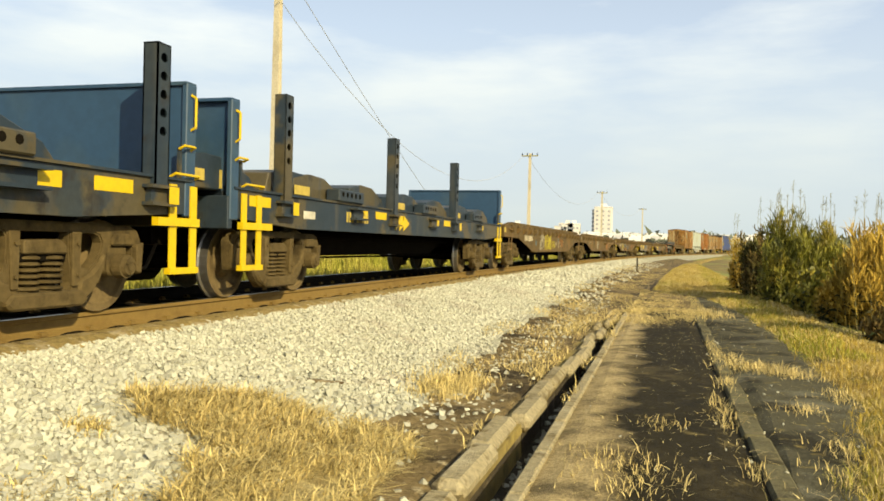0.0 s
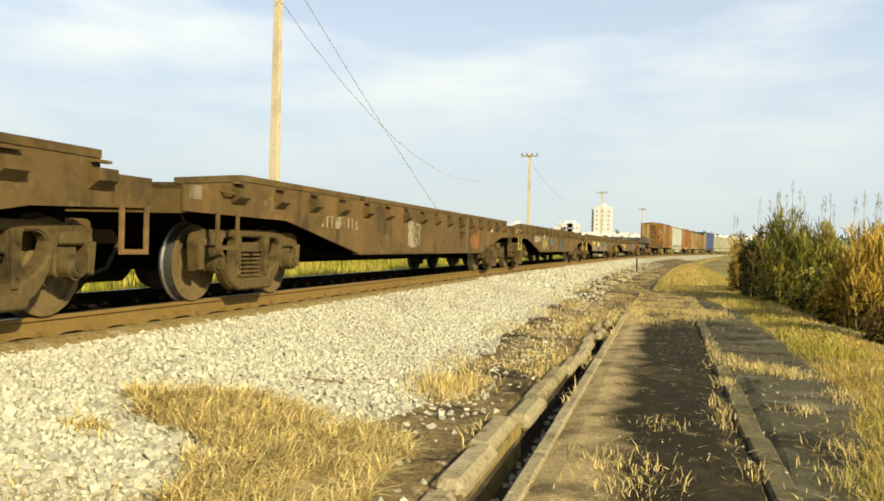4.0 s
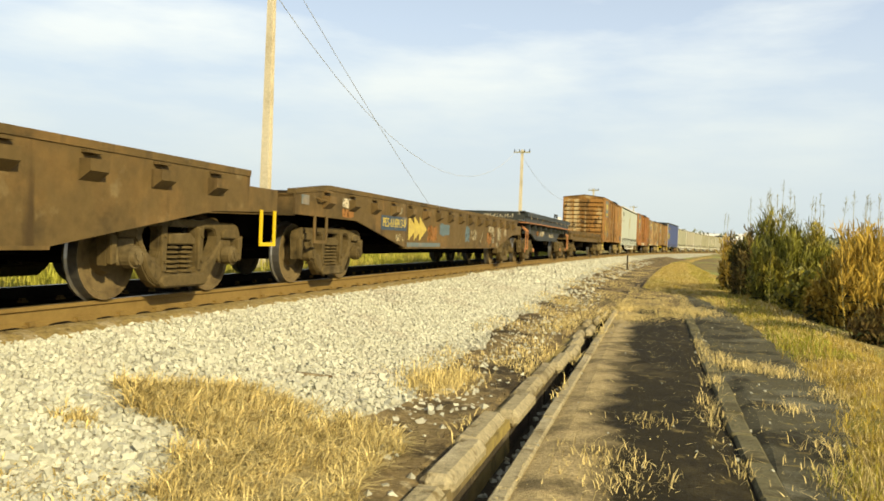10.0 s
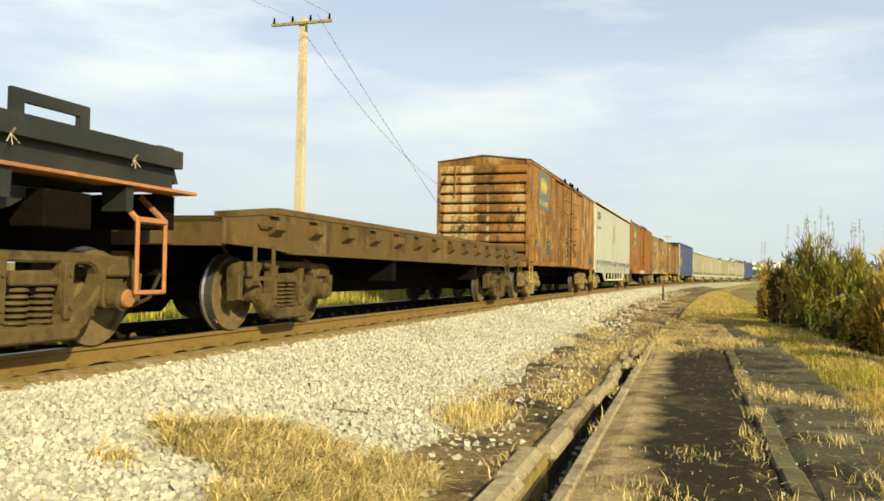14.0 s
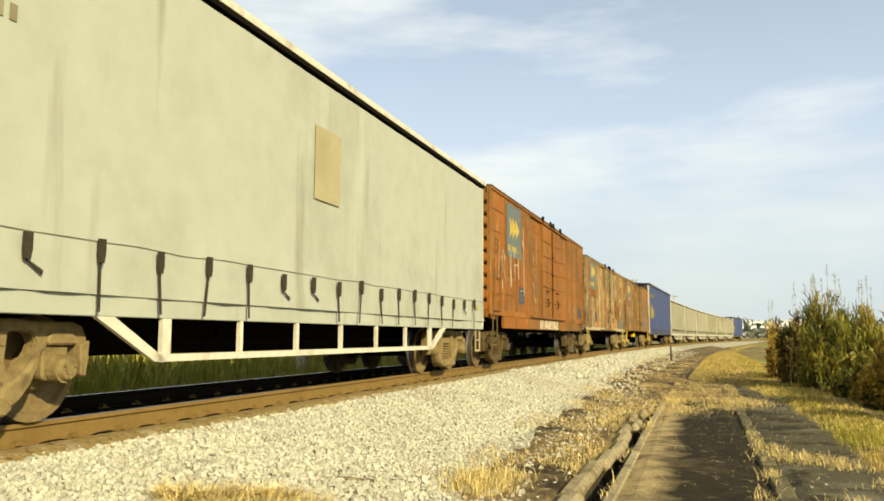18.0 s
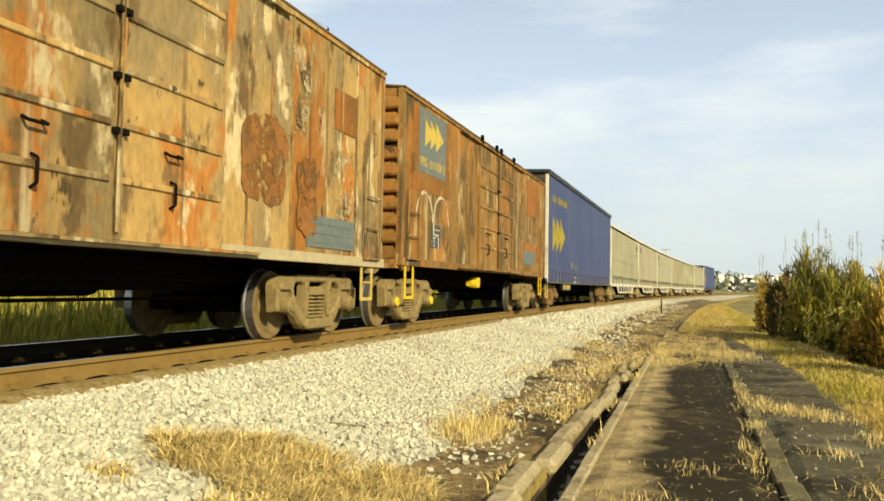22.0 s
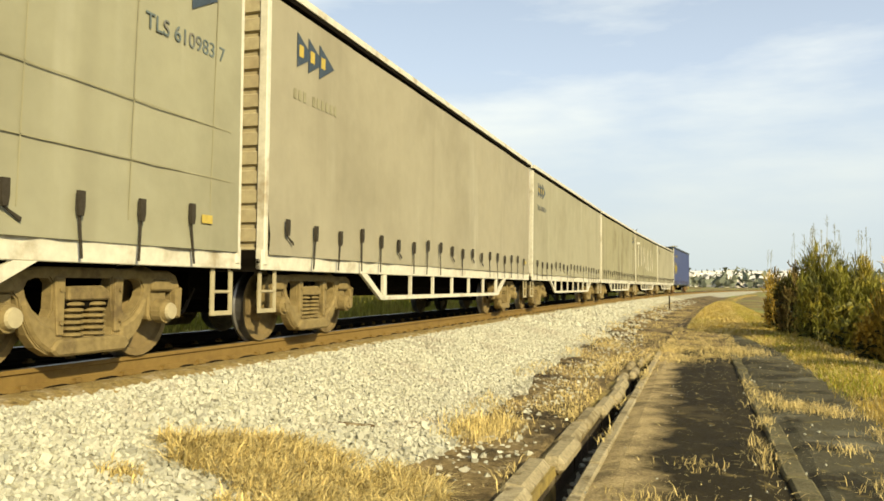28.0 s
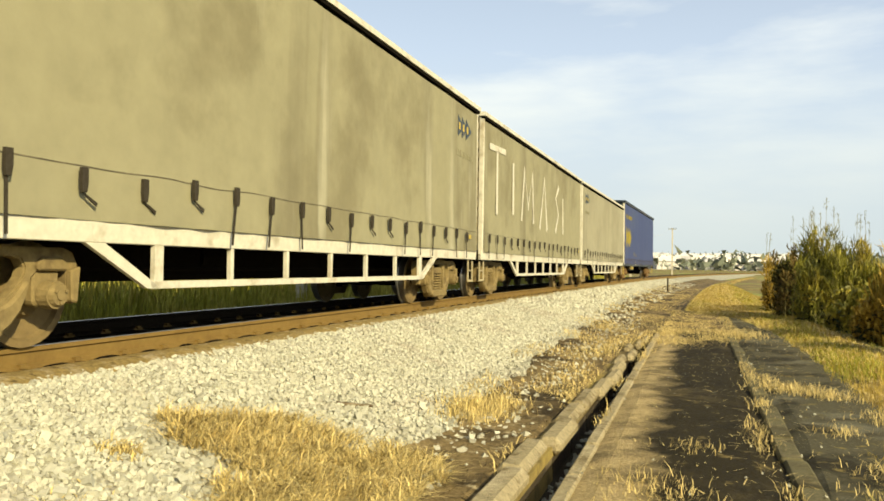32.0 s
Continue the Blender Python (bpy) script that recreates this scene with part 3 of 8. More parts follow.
plate_mesh = bpy.data.meshes.new("rail_clip")
bm = boxes((-0.17, 0.07, -0.08, 0.08, -0.172, -0.150), (0.04, 0.085, -0.03, 0.03, -0.160, -0.125), (-0.11, -0.07, -0.03, 0.03, -0.172, -0.115))
bm.to_mesh(plate_mesh), bm.free()
for i in range(110):
    y = -2 + i * 0.58
    s = linked("sleeper", sleeper_mesh, M_SLEEPER, track)
    s.matrix_basis = on_track(y)
    if i < 70:
        for side_x in (-0.836, 0.836):
            c = linked("rail_clip", plate_mesh, M_RAIL, track)
            c.matrix_basis = on_track(y, side_x)

# black lenses drawn for the shade under the rail foot between sleepers
dash_rng = random.Random(8)
for i in range(62):
    y = -1.7 + i * 0.58 + dash_rng.uniform(-0.05, 0.05)
    l = dash_rng.uniform(0.09, 0.19)
    hgt = dash_rng.uniform(0.018, 0.034)
    bm = prism(bmesh.new(), [(-l, -0.166), (-l * 0.4, -0.168 + hgt * 0.5), (l * 0.5, -0.168 + hgt * 0.6), (l, -0.166), (l * 0.4, -0.172 - hgt * 0.4), (-l * 0.5, -0.172 - hgt * 0.4)], 0.066, 0.105)
    o = part("oil_pocket", bm, M_SHADEBED, track)
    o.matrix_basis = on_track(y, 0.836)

# platform remains: dirt strip, dark slab, kerb strip, grey slab
def sheet(name, x0, x1, y0, y1, z, material, label, wave=0.0, seed=0, right=None):
    """A worn flat surface with thickness and uneven edges."""
    n = 90
    verts, faces = [], []
    cols = 7
    for j in range(n + 1):
        y = y0 + (y1 - y0) * j / n
        l = x0 + wave * noise.noise(Vector((0.0, y * 0.9, seed)))
        r = (x1 if right is None else right(y)) + wave * noise.noise(Vector((5.0, y * 0.9, seed)))
        for i in range(cols):
            x = l + (r - l) * i / (cols - 1)
            yy = y + (0.9 * noise.noise(Vector((x * 1.6, 0.0, seed + 3))) if j > n - 2 else 0.0)
            edge = 0.05 if i in (0, cols - 1) or j in (0, n) else 0.0
            verts.append((x, yy, z - edge + 0.008 * noise.noise(Vector((x * 2.5, y * 2.5, seed)))))
        if j:
            for i in range(cols - 1):
                p = (j - 1) * cols + i
                faces.append((p, p + 1, p + cols + 1, p + cols))
    return tagged(raw(name, verts, faces, material), label, kind="structure")


sheet("platform_slab", -0.80, 0.64, -7.0, 18.6, -0.653, M_TAR, "blackened old platform surface with a pale dirt border", 0.02, 2)


def slab_edge(y):
    """Where the side slab ends against the turf."""
    if y < 8:
        return 1.22 + 0.62 * max(0.0, y - 5) / 3
    if y < 18:
        return 1.84 + 0.08 * math.sin((y - 8) / 10 * 3.14159)
    return max(1.05, 1.84 - 0.095 * (y - 18))


sheet("side_slab", 0.70, 1.6, -7.0, 25.4, -0.668, M_GREYDIRT, "cracked grey slab beside the old platform", 0.12, 3, slab_edge)
path_kerb = tagged(new("platform_kerb"), "worn concrete kerb strip between the slabs", kind="structure")
for i in range(40):
    y = -7.0 + i * 0.78
    bm = box(bmesh.new(), 0.60, 0.765, y, y + 0.765, -0.78, -0.652 + random.uniform(-0.012, 0.008), 0.018)
    o = part("kerb_stone", bm, M_KERB, path_kerb)
    o.location.x = random.uniform(-0.015, 0.015)
drain = tagged(new("drain"), "narrow open concrete drain beside the ballast", kind="structure")
for i in range(26):
    y = -7.1 + i * 0.95
    lean = 0.026 * max(0.0, y - 5.5)
    bm = box(bmesh.new(), -1.245 + 0.7 * lean, -1.035 + 0.35 * lean, y, y + 0.94, -0.79, -0.643 + random.uniform(-0.025, 0.012), 0.05)
    o = part("kerb_stone", bm, M_CONC, drain)
    o.location.x = random.uniform(-0.012, 0.012)
    o.rotation_euler.z = random.uniform(-0.008, 0.008)
    o.rotation_euler.y = random.uniform(-0.02, 0.02)
    # soiled wall, coloured darker still to deepen the drain's shadow
    part("drain_wall", box(bmesh.new(), -1.2 + 0.7 * lean, -1.045 + 0.35 * lean, y, y + 0.95, -1.0, -0.78), M_MUDSHADE, drain)
    bm = box(bmesh.new(), -0.795, -0.70, y, y + 0.94, -1.0, -0.648 + random.uniform(-0.006, 0.008), 0.012)
    part("edge_stone", bm, M_CONC, drain)
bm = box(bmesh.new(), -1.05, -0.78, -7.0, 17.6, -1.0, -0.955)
part("drain_floor", bm, M_MUDSHADE, drain)


def ballast_z(off):
    pts = [(-1.8, -0.24), (1.3, -0.225), (2.2, -0.34), (3.1, -0.53), (3.9, -0.66), (4.35, -0.74)]
    for (a0, z0), (a1, z1) in zip(pts, pts[1:]):
        if off <= a1:
            return z0 + (z1 - z0) * max(0.0, off - a0) / (a1 - a0)
    return -0.72


def stone_edge(y):
    """How far from the track the clean ballast reaches before earth covers it."""
    base = 3.75 - 0.034 * max(0.0, y - 8) if y < 30 else max(2.5, 3.0 - 0.014 * (y - 30))
    return base + 0.28 * noise.noise(Vector((y * 0.55, 0, 2))) + 0.12 * noise.noise(Vector((y * 2.1, 0, 5)))


# brown earth and litter that creep over the foot of the ballast, up to the drain
verts, faces = [], []
soil_y = [-9.0, -5.0, -2.0] + spread(0.0, 110.0, 170, 1.5)
for j, y in enumerate(soil_y):
    left = stone_edge(y)
    right = (-1.19 - TRACK_X) if y < 16 else 5.35
    for i in range(11):
        off = left + (right - left) * i / 10
        lift = -0.03 if i == 0 else 0.012 if i < 10 else -0.02
        z = max(ballast_z(off), -0.692) + lift + 0.012 * noise.noise(Vector((off * 4, y * 2, 3)))
        verts.append((line_x(y, off), y, z))
    if j:
        for i in range(10):
            p = (j - 1) * 11 + i
            faces.append((p, p + 1, p + 12, p + 11))
tagged(raw("soil_strip", verts, faces, M_SOIL), "strip of dark brown earth and litter beside the drain", kind="structure")

# the silted-up ditch that goes on past the drain's end
verts, faces = [], []
for j, y in enumerate(spread(16.2, 36.0, 40)):
    wob = 0.07 * noise.noise(Vector((y * 0.5, 0, 6)))
    for off, z in ((5.02, -0.66), (5.10, -0.69), (5.22, -0.69), (5.30, -0.66)):
        verts.append((line_x(y, off + wob), y, z))
    if j:
        faces += [((j - 1) * 4 + i, (j - 1) * 4 + i + 1, j * 4 + i + 1, j * 4 + i) for i in range(3)]
tagged(raw("silted_ditch", verts, faces, M_MUDSHADE), "shallow silted ditch of dark soil and drain shade", kind="structure")


# the verge: a low bank of yellow turf past the slabs
def verge_left(y):
    return slab_edge(y) - 0.12 if y < 24 else max(line_x(y, 5.45), slab_edge(24) - 0.12 - 1.1 * (y - 24))


def verge_z(x, y):
    d = x - verge_left(y)
    brow = x - max(2.75, verge_left(y) + 1.0)
    bank = 0.06 * min(1.0, d / 0.4) - 0.28 * min(1.3, max(0.0, brow))
    return -0.705 + bank + 0.035 * noise.noise(Vector((x * 1.1, y * 0.7, 4))) * min(1.0, d * 2) + 0.0007 * max(0.0, y - 20)


verts, faces = [], []
turf_y = [-9.0, -7.0, -5.0, -3.0, -1.0, 0.5] + spread(2.0, 150.0, 130, 1.7)
for j, y in enumerate(turf_y):
    for i in range(25):
        d = (i / 24) ** 1.3 * 7.5 - 0.05
        x = verge_left(y) + d + (0.3 if i < 3 else 0.06) * noise.noise(Vector((y * 1.7, i * 0.4, 1)))
        verts.append((x, y, verge_z(x, y) if i else -0.76))
    if j:
        for i in range(24):
            p = (j - 1) * 25 + i
            faces.append((p, p + 1, p + 26, p + 25))
end_verts, end_faces = [], []
for j, y in enumerate(spread(17.2, 27.0, 24)):
    for i in range(9):
        x = -0.72 + (1.5 + 0.1 * max(0.0, 27 - y) / 10) * i / 8
        end_verts.append((x, y, -0.672 + (0.026 if 0 < i < 8 and j > 1 else -0.03) + 0.02 * noise.noise(Vector((x * 2, y * 1.5, 11)))))
    if j:
        end_faces += [((j - 1) * 9 + i, (j - 1) * 9 + i + 1, j * 9 + i + 1, j * 9 + i) for i in range(8)]
tagged(raw("platform_end", end_verts, end_faces, M_SOIL), "bare sandy ground past the platform's end", kind="structure")
tagged(raw("verge_turf", verts, faces, M_TURF), "low bank of dry yellow turf beside the slabs", kind="structure")


# ---- loose stones ----
def stones(name, spots, material):
    """spots: rows of x, y, z, size. Each stone is a squashed, uneven eight-cornered lump."""
    rng = np.random.default_rng(4)
    base = np.array([(-1, -1, -.7), (1, -1, -.7), (1, 1, -.7), (-1, 1, -.7), (-.8, -.8, .8), (.8, -.8, .8), (.8, .8, .8), (-.8, .8, .8)]) * 0.5
    n = len(spots)
    s = np.array(spots)
    v = base[None] * (s[:, 3, None, None] * rng.uniform(0.65, 1.2, (n, 1, 3))) * rng.uniform(0.6, 1.25, (n, 8, 1))
    q = rng.normal(size=(n, 4))
    q /= np.linalg.norm(q, axis=1)[:, None]
    w, x, y, z = q.T
    rot = np.stack([np.stack([1 - 2 * (y * y + z * z), 2 * (x * y - z * w), 2 * (x * z + y * w)], -1),
                    np.stack([2 * (x * y + z * w), 1 - 2 * (x * x + z * z), 2 * (y * z - x * w)], -1),
                    np.stack([2 * (x * z - y * w), 2 * (y * z + x * w), 1 - 2 * (x * x + y * y)], -1)], 1)
    v = np.einsum("nij,nkj->nki", rot, v) + s[:, None, :3]
    f0 = np.array([(0, 3, 2, 1), (4, 5, 6, 7), (0, 1, 5, 4), (1, 2, 6, 5), (2, 3, 7, 6), (3, 0, 4, 7)])
    f = (f0[None] + (np.arange(n) * 8)[:, None, None]).reshape(-1, 4)
    return raw(name, v.reshape(-1, 3).tolist(), f.tolist(), material)


rng = random.Random(11)
spots = []
for i in range(72000):
    y = 1.5 + 21 * rng.random() ** 1.25
    off = 1.12 + 3.35 * rng.random()
    past = off - stone_edge(y)
    if past > -0.25 and rng.random() < min(0.93, 0.45 + 1.1 * (past + 0.25)):
        continue
    spots.append((line_x(y, off), y, ballast_z(off) + rng.uniform(-0.005, 0.018), rng.uniform(0.019, 0.044)))
for i in range(9000):
    y = rng.uniform(-9.0, 1.6)
    off = 1.12 + 2.6 * rng.random()
    spots.append((line_x(y, off), y, ballast_z(off) + rng.uniform(-0.005, 0.018), rng.uniform(0.025, 0.05)))
for i in range(12000):
    y = 20 + 55 * rng.random() ** 1.4
    off = 1.15 + 2.9 * rng.random()
    if off > stone_edge(y) - 0.1 and rng.random() < 0.9:
        continue
    spots.append((line_x(y, off), y, ballast_z(off) + rng.uniform(0, 0.02), rng.uniform(0.05, 0.1)))
for i in range(1100):
    y = 2 + 22 * rng.random() ** 1.3
    spots.append((-1.25 - 0.95 * rng.random() ** 0.7, y, -0.685, rng.uniform(0.02, 0.06)))
for i in range(350):
    y = 2 + 14 * rng.random() ** 1.5
    spots.append((rng.uniform(-1.02, -0.8), y, -0.95, rng.uniform(0.02, 0.06)))
    if i % 3 == 0:
        spots.append((rng.uniform(-0.75, 1.7), y, -0.655, rng.uniform(0.008, 0.024)))
tagged(stones("ballast_stones", spots, M_STONE), "pale grey-white crushed ballast stones", kind="stuff")
ballast_ob = bpy.data.objects["ballast"]
shapes = []
for k in range(8):
    o = stones("ballast_stone", [(0, 0, 0, 0.038 + 0.004 * k)], M_STONE_ONE)
    shapes.append(o.data)
    bpy.data.objects.remove(o)
    shapes[-1].transform(pose(0, 0, 0, 40 * k, 25 * k, 0))
for i in range(260):
    y = rng.uniform(3.2, 7.0)
    off = rng.uniform(2.0, 3.9)
    o = linked("ballast_stone", shapes[i % 8], None, ballast_ob)
    o.matrix_basis = pose(line_x(y, off), y, ballast_z(off) + 0.016, rng.uniform(0, 360), rng.uniform(0, 360), rng.uniform(0, 360))


# ---- grass ----
def blades(name, spots, material, label, category="", lean=0.5, width=0.006, rise=1.0, comb=(0.0, 0.0)):
    """spots: rows of x, y, z, height. Each blade is a bent, tapered strip."""
    r = np.random.default_rng(len(spots))
    s = np.array(spots)
    n = len(s)
    a = r.uniform(0, 2 * np.pi, n)
    d = np.stack([np.cos(a), np.sin(a), 0 * a], -1) * (r.uniform(0.1, 1.0, n) * lean * s[:, 3])[:, None]
    d += np.array([comb[0], comb[1], 0.0])[None] * s[:, 3:4] * r.uniform(0.3, 1.0, (n, 1))
    wdir = np.stack([-np.sin(a), np.cos(a), 0 * a], -1) * (width * r.uniform(0.6, 1.4, n) * (0.6 + s[:, 3] * 1.5))[:, None]
    p = s[:, :3]
    up = np.stack([0 * a, 0 * a, s[:, 3] * rise * r.uniform(0.5, 1.1, n)], -1)
    v = np.stack([p - wdir, p + wdir, p + wdir * .8 + d * .35 + up * .6, p - wdir * .8 + d * .35 + up * .6, p + d + up * r.uniform(0.7, 1.0, n)[:, None]], 1)
    b = (np.arange(n) * 5)[:, None]
    quads = np.concatenate([b, b + 1, b + 2, b + 3], 1).tolist()
    tris = np.concatenate([b + 3, b + 2, b + 4], 1).tolist()
    return tagged(raw(name, v.reshape(-1, 3).tolist(), quads + tris, material), label, category, kind="stuff")


def tufts(centres, count, lo, hi):
    out = []
    for cx, cy, rx, ry in centres:
        k = int(count * rx * ry)
        for i in range(k):
            x, y = cx + rng.gauss(0, 0.45) * rx, cy + rng.gauss(0, 0.45) * ry
            off = x - line_x(y)
            z = ballast_z(off) if 1.5 < off < 4.3 and x < -1.25 else (-0.655 if -0.8 < x < 1.9 and y < 18.5 else -0.69)
            out.append((x, y, z - 0.01, rng.uniform(lo, hi)))
    return out


def inside(x, y, poly):
    hit = False
    for (x0, y0), (x1, y1) in zip(poly, poly[1:] + poly[:1]):
        if (y0 > y) != (y1 > y) and x < x0 + (y - y0) * (x1 - x0) / (y1 - y0):
            hit = not hit
    return hit


PATCH = [(-3.5, 4.6), (-2.85, 5.45), (-2.45, 5.3), (-2.1, 5.4), (-1.62, 5.3), (-1.45, 3.3), (-2.1, 3.2), (-2.33, 3.55), (-2.4, 3.85), (-2.6, 4.25), (-3.05, 4.3)]
patch = []
while len(patch) < 16000:
    x, y = rng.uniform(-3.6, -1.3), rng.uniform(3.0, 5.6)
    wob = 0.16 * noise.noise(Vector((x * 4, y * 4, 0)))
    if inside(x + wob, y + wob, PATCH) and noise.noise(Vector((x * 2.5, y * 2.5, 5))) > -0.45 + 0.25 * rng.random():
        off = x - line_x(y)
        patch.append((x, y, (ballast_z(off) if off < 4.3 else -0.70) + rng.uniform(-0.01, 0.04), rng.uniform(0.12, 0.34)))
clump = [(-1.95, 7.2, 0.36, 0.6), (-1.8, 7.6, 0.26, 0.5)]
left_corner = [(-2.62, 3.2, 0.4, 0.3), (-2.85, 3.0, 0.3, 0.25), (-2.35, 3.2, 0.3, 0.2)]
small_tuft = [(-3.21, 3.93, 0.15, 0.13)]
blades("dry_grass", patch, M_HAY, "patch of matted dry straw-coloured grass on the ballast", "grass", 1.0, 0.0032, 0.5, (0.3, -0.35))
blades("dry_grass", tufts(clump, 5200, 0.10, 0.26), M_HAY, "clump of dry brown grass beside the drain", "grass", 0.8, 0.0032, 0.8, (0.2, -0.2))
blades("dry_grass", tufts(left_corner, 2400, 0.06, 0.17), M_STRAW, "low dry grass among the stones", "grass", 0.9, 0.005, 0.5, (0.3, -0.3))
blades("dry_grass", tufts(small_tuft, 26000, 0.06, 0.15), M_HAY, "small withered tuft on the stones", "grass", 1.0, 0.005, 0.7)
def straw_mat(k, x, y, rx, ry):
    verts = [(x, y, 0.0)]
    for ring in (0.45, 0.8, 1.0):
        for i in range(30):
            a = 6.28319 * i / 30
            w = ring * (1 + 0.3 * noise.noise(Vector((1.6 * math.cos(a), 1.6 * math.sin(a), 3.3 * k))))
            verts.append((x + rx * w * math.cos(a), y + ry * w * math.sin(a), ring))
    faces = [(0, 1 + i, 1 + (i + 1) % 30) for i in range(30)]
    for q in (0, 1):
        faces += [(1 + q * 30 + i, 31 + q * 30 + i, 31 + q * 30 + (i + 1) % 30, 1 + q * 30 + (i + 1) % 30) for i in range(30)]
    out = []
    for vx, vy, ring in verts:
        off = vx - line_x(vy)
        z = ballast_z(off) if off < 4.3 else -0.70
        out.append((vx, vy, z + (0.035 if ring < 0.9 else -0.005) + 0.01 * noise.noise(Vector((vx * 6, vy * 6, 0)))))
    tagged(raw("straw_mat", out, faces, M_STRAWMAT), "matted dry straw lying on the stones", kind="structure")


straw_mat(1, -2.8, 4.95, 0.55, 0.36)
straw_mat(2, -2.15, 4.75, 0.52, 0.5)
straw_mat(3, -1.95, 3.95, 0.38, 0.62)
straw_mat(4, -1.92, 7.3, 0.28, 0.5)
end_tufts = [(-1.28, 5.6, 0.12, 0.7), (-1.28, 8.6, 0.12, 0.9), (-1.3, 10.2, 0.14, 0.8), (-0.78, 7.4, 0.06, 0.5), (-0.85, 9.8, 0.06, 0.7), (-1.5, 13.0, 0.3, 1.0), (-0.5, 18.6, 0.5, 0.9), (0.25, 18.8, 0.5, 0.8), (1.2, 19.2, 0.6, 0.8), (0.7, 17.8, 0.3, 0.9), (-0.45, 17.2, 0.3, 0.7), (-0.6, 17.6, 0.6, 0.8), (0.3, 18.2, 0.7, 0.8), (1.0, 17.5, 0.5, 1.2), (-0.9, 15.5, 0.12, 1.5), (-1.5, 14.5, 0.35, 2.2), (-1.7, 18.5, 0.5, 2.5), (-1.6, 11.0, 0.3, 1.0), (-0.2, 20.5, 1.0, 1.5), (-0.75, 12.5, 0.1, 1.2)]
blades("dry_grass", tufts(end_tufts, 900, 0.06, 0.22), M_STRAW, "dry grass creeping over the platform's end", "grass", 1.0, 0.004, 0.7)
on_slab = [(-0.15, 4.75, 0.36, 0.5), (-0.3, 5.2, 0.3, 0.35), (0.0, 6.35, 0.26, 0.22), (0.5, 6.9, 0.14, 0.9), (0.58, 5.2, 0.1, 0.4), (0.95, 10.1, 0.5, 0.4), (1.25, 9.6, 0.5, 0.4), (1.1, 9.8, 0.6, 0.4), (1.45, 9.4, 0.4, 0.3), (0.8, 10.6, 0.2, 0.5), (1.2, 7.4, 0.25, 0.3), (1.65, 8.2, 0.25, 0.5), (1.2, 6.0, 0.2, 0.3), (1.1, 5.2, 0.25, 0.4), (0.62, 8.6, 0.12, 0.6), (0.66, 11.5, 0.1, 1.3), (-0.3, 15.5, 0.6, 1.2), (0.35, 16.5, 0.5, 1.0)]
blades("dry_grass", tufts(on_slab, 1500, 0.05, 0.17), M_STRAW, "thin dry tufts growing on the slab", "grass", 1.0, 0.0032, 0.7)
verge, green = [], []
while len(verge) + len(green) < 185000:
    y = 2.6 + 75 * rng.random() ** 1.9
    x = verge_left(y) - 0.1 + 0.45 * noise.noise(Vector((y * 1.3, 0, 9))) * rng.random() + (rng.random() ** 1.2) * (3.6 + 0.05 * y)
    thick = 0.5 + 0.9 * noise.noise(Vector((x * 0.9, y * 0.45, 0)))
    if rng.random() > 0.7 + 0.6 * thick:
        continue
    off = x - line_x(y)
    row = (x, y, verge_z(x, y) - 0.01, rng.uniform(0.05, 0.20) * (0.7 + 0.5 * thick))
    if y > 11 and abs(off - 8.0 + 0.012 * (y - 12) + 0.3 * noise.noise(Vector((0, y * 0.3, 5)))) < 0.45 and rng.random() < 0.5:
        green.append(row)
    else:
        verge.append(row)
near_verge = [v for v in verge if v[1] < 13]
far_verge = [v for v in verge if v[1] >= 13]
blades("verge_grass", near_verge[::2], M_VERGE, "yellow-green dry grass on the verge", "grass", 0.9, 0.0032, 0.9)
blades("verge_grass", near_verge[1::2], M_STRAW, "bleached straw grass on the verge", "grass", 1.1, 0.0032, 0.6)
blades("verge_grass", far_verge[::3], M_VERGE, "yellow-green dry grass on the far verge", "grass", 1.0, 0.006, 0.8)
blades("verge_grass", far_verge[1::3] + far_verge[2::3], M_STRAW, "bleached straw grass on the far verge", "grass", 1.1, 0.006, 0.6)
blades("verge_grass", green, M_GREENGRASS, "green grass along the brow of the bank", "grass", 0.9, 0.005, 0.8)
end_grass = []
for i in range(6000):
    x, y = rng.uniform(-0.7, 0.9), 17.3 + 10 * rng.random()
    if noise.noise(Vector((x * 1.5, y * 0.8, 14))) > -0.25:
        end_grass.append((x, y, -0.66, rng.uniform(0.04, 0.15)))
blades("dry_grass", end_grass, M_STRAW, "low straw grass past the platform's end", "grass", 1.0, 0.005, 0.6)
# dead stalks and straw over the brown earth
dead, straw = [], []
while len(dead) < 5200 or len(straw) < 12000:
    y = 4.5 + 55 * rng.random() ** 1.7
    off = stone_edge(y) - 0.2 + (5.3 - stone_edge(y)) * rng.random()
    x = line_x(y, off)
    if y < 16.5 and x > -1.24 + 0.02 * max(0.0, y - 5.5):
        continue
    lump = noise.noise(Vector((x * 1.1, y * 0.5, 21)))
    z = max(ballast_z(off), -0.692) + 0.005
    if lump < -0.05 and len(dead) < 5200:
        dead.append((x, y, z, rng.uniform(0.03, 0.12)))
    elif lump > 0.0 and y > 8 and len(straw) < 12000:
        straw.append((x, y, z, rng.uniform(0.05, 0.18)))
blades("dead_stalks", dead, M_TWIG, "dark dead stalks lying on the brown earth", "grass", 1.2, 0.005, 0.3)
blades("dry_grass", straw, M_STRAW, "thin straw-brown grass beyond the drain", "grass", 1.0, 0.004, 0.6)
litter = []
for i in range(1300):
    y = 3 + 15 * rng.random() ** 1.4
    litter.append((rng.uniform(-0.75, 1.5), y, -0.648, rng.uniform(0.04, 0.14)))
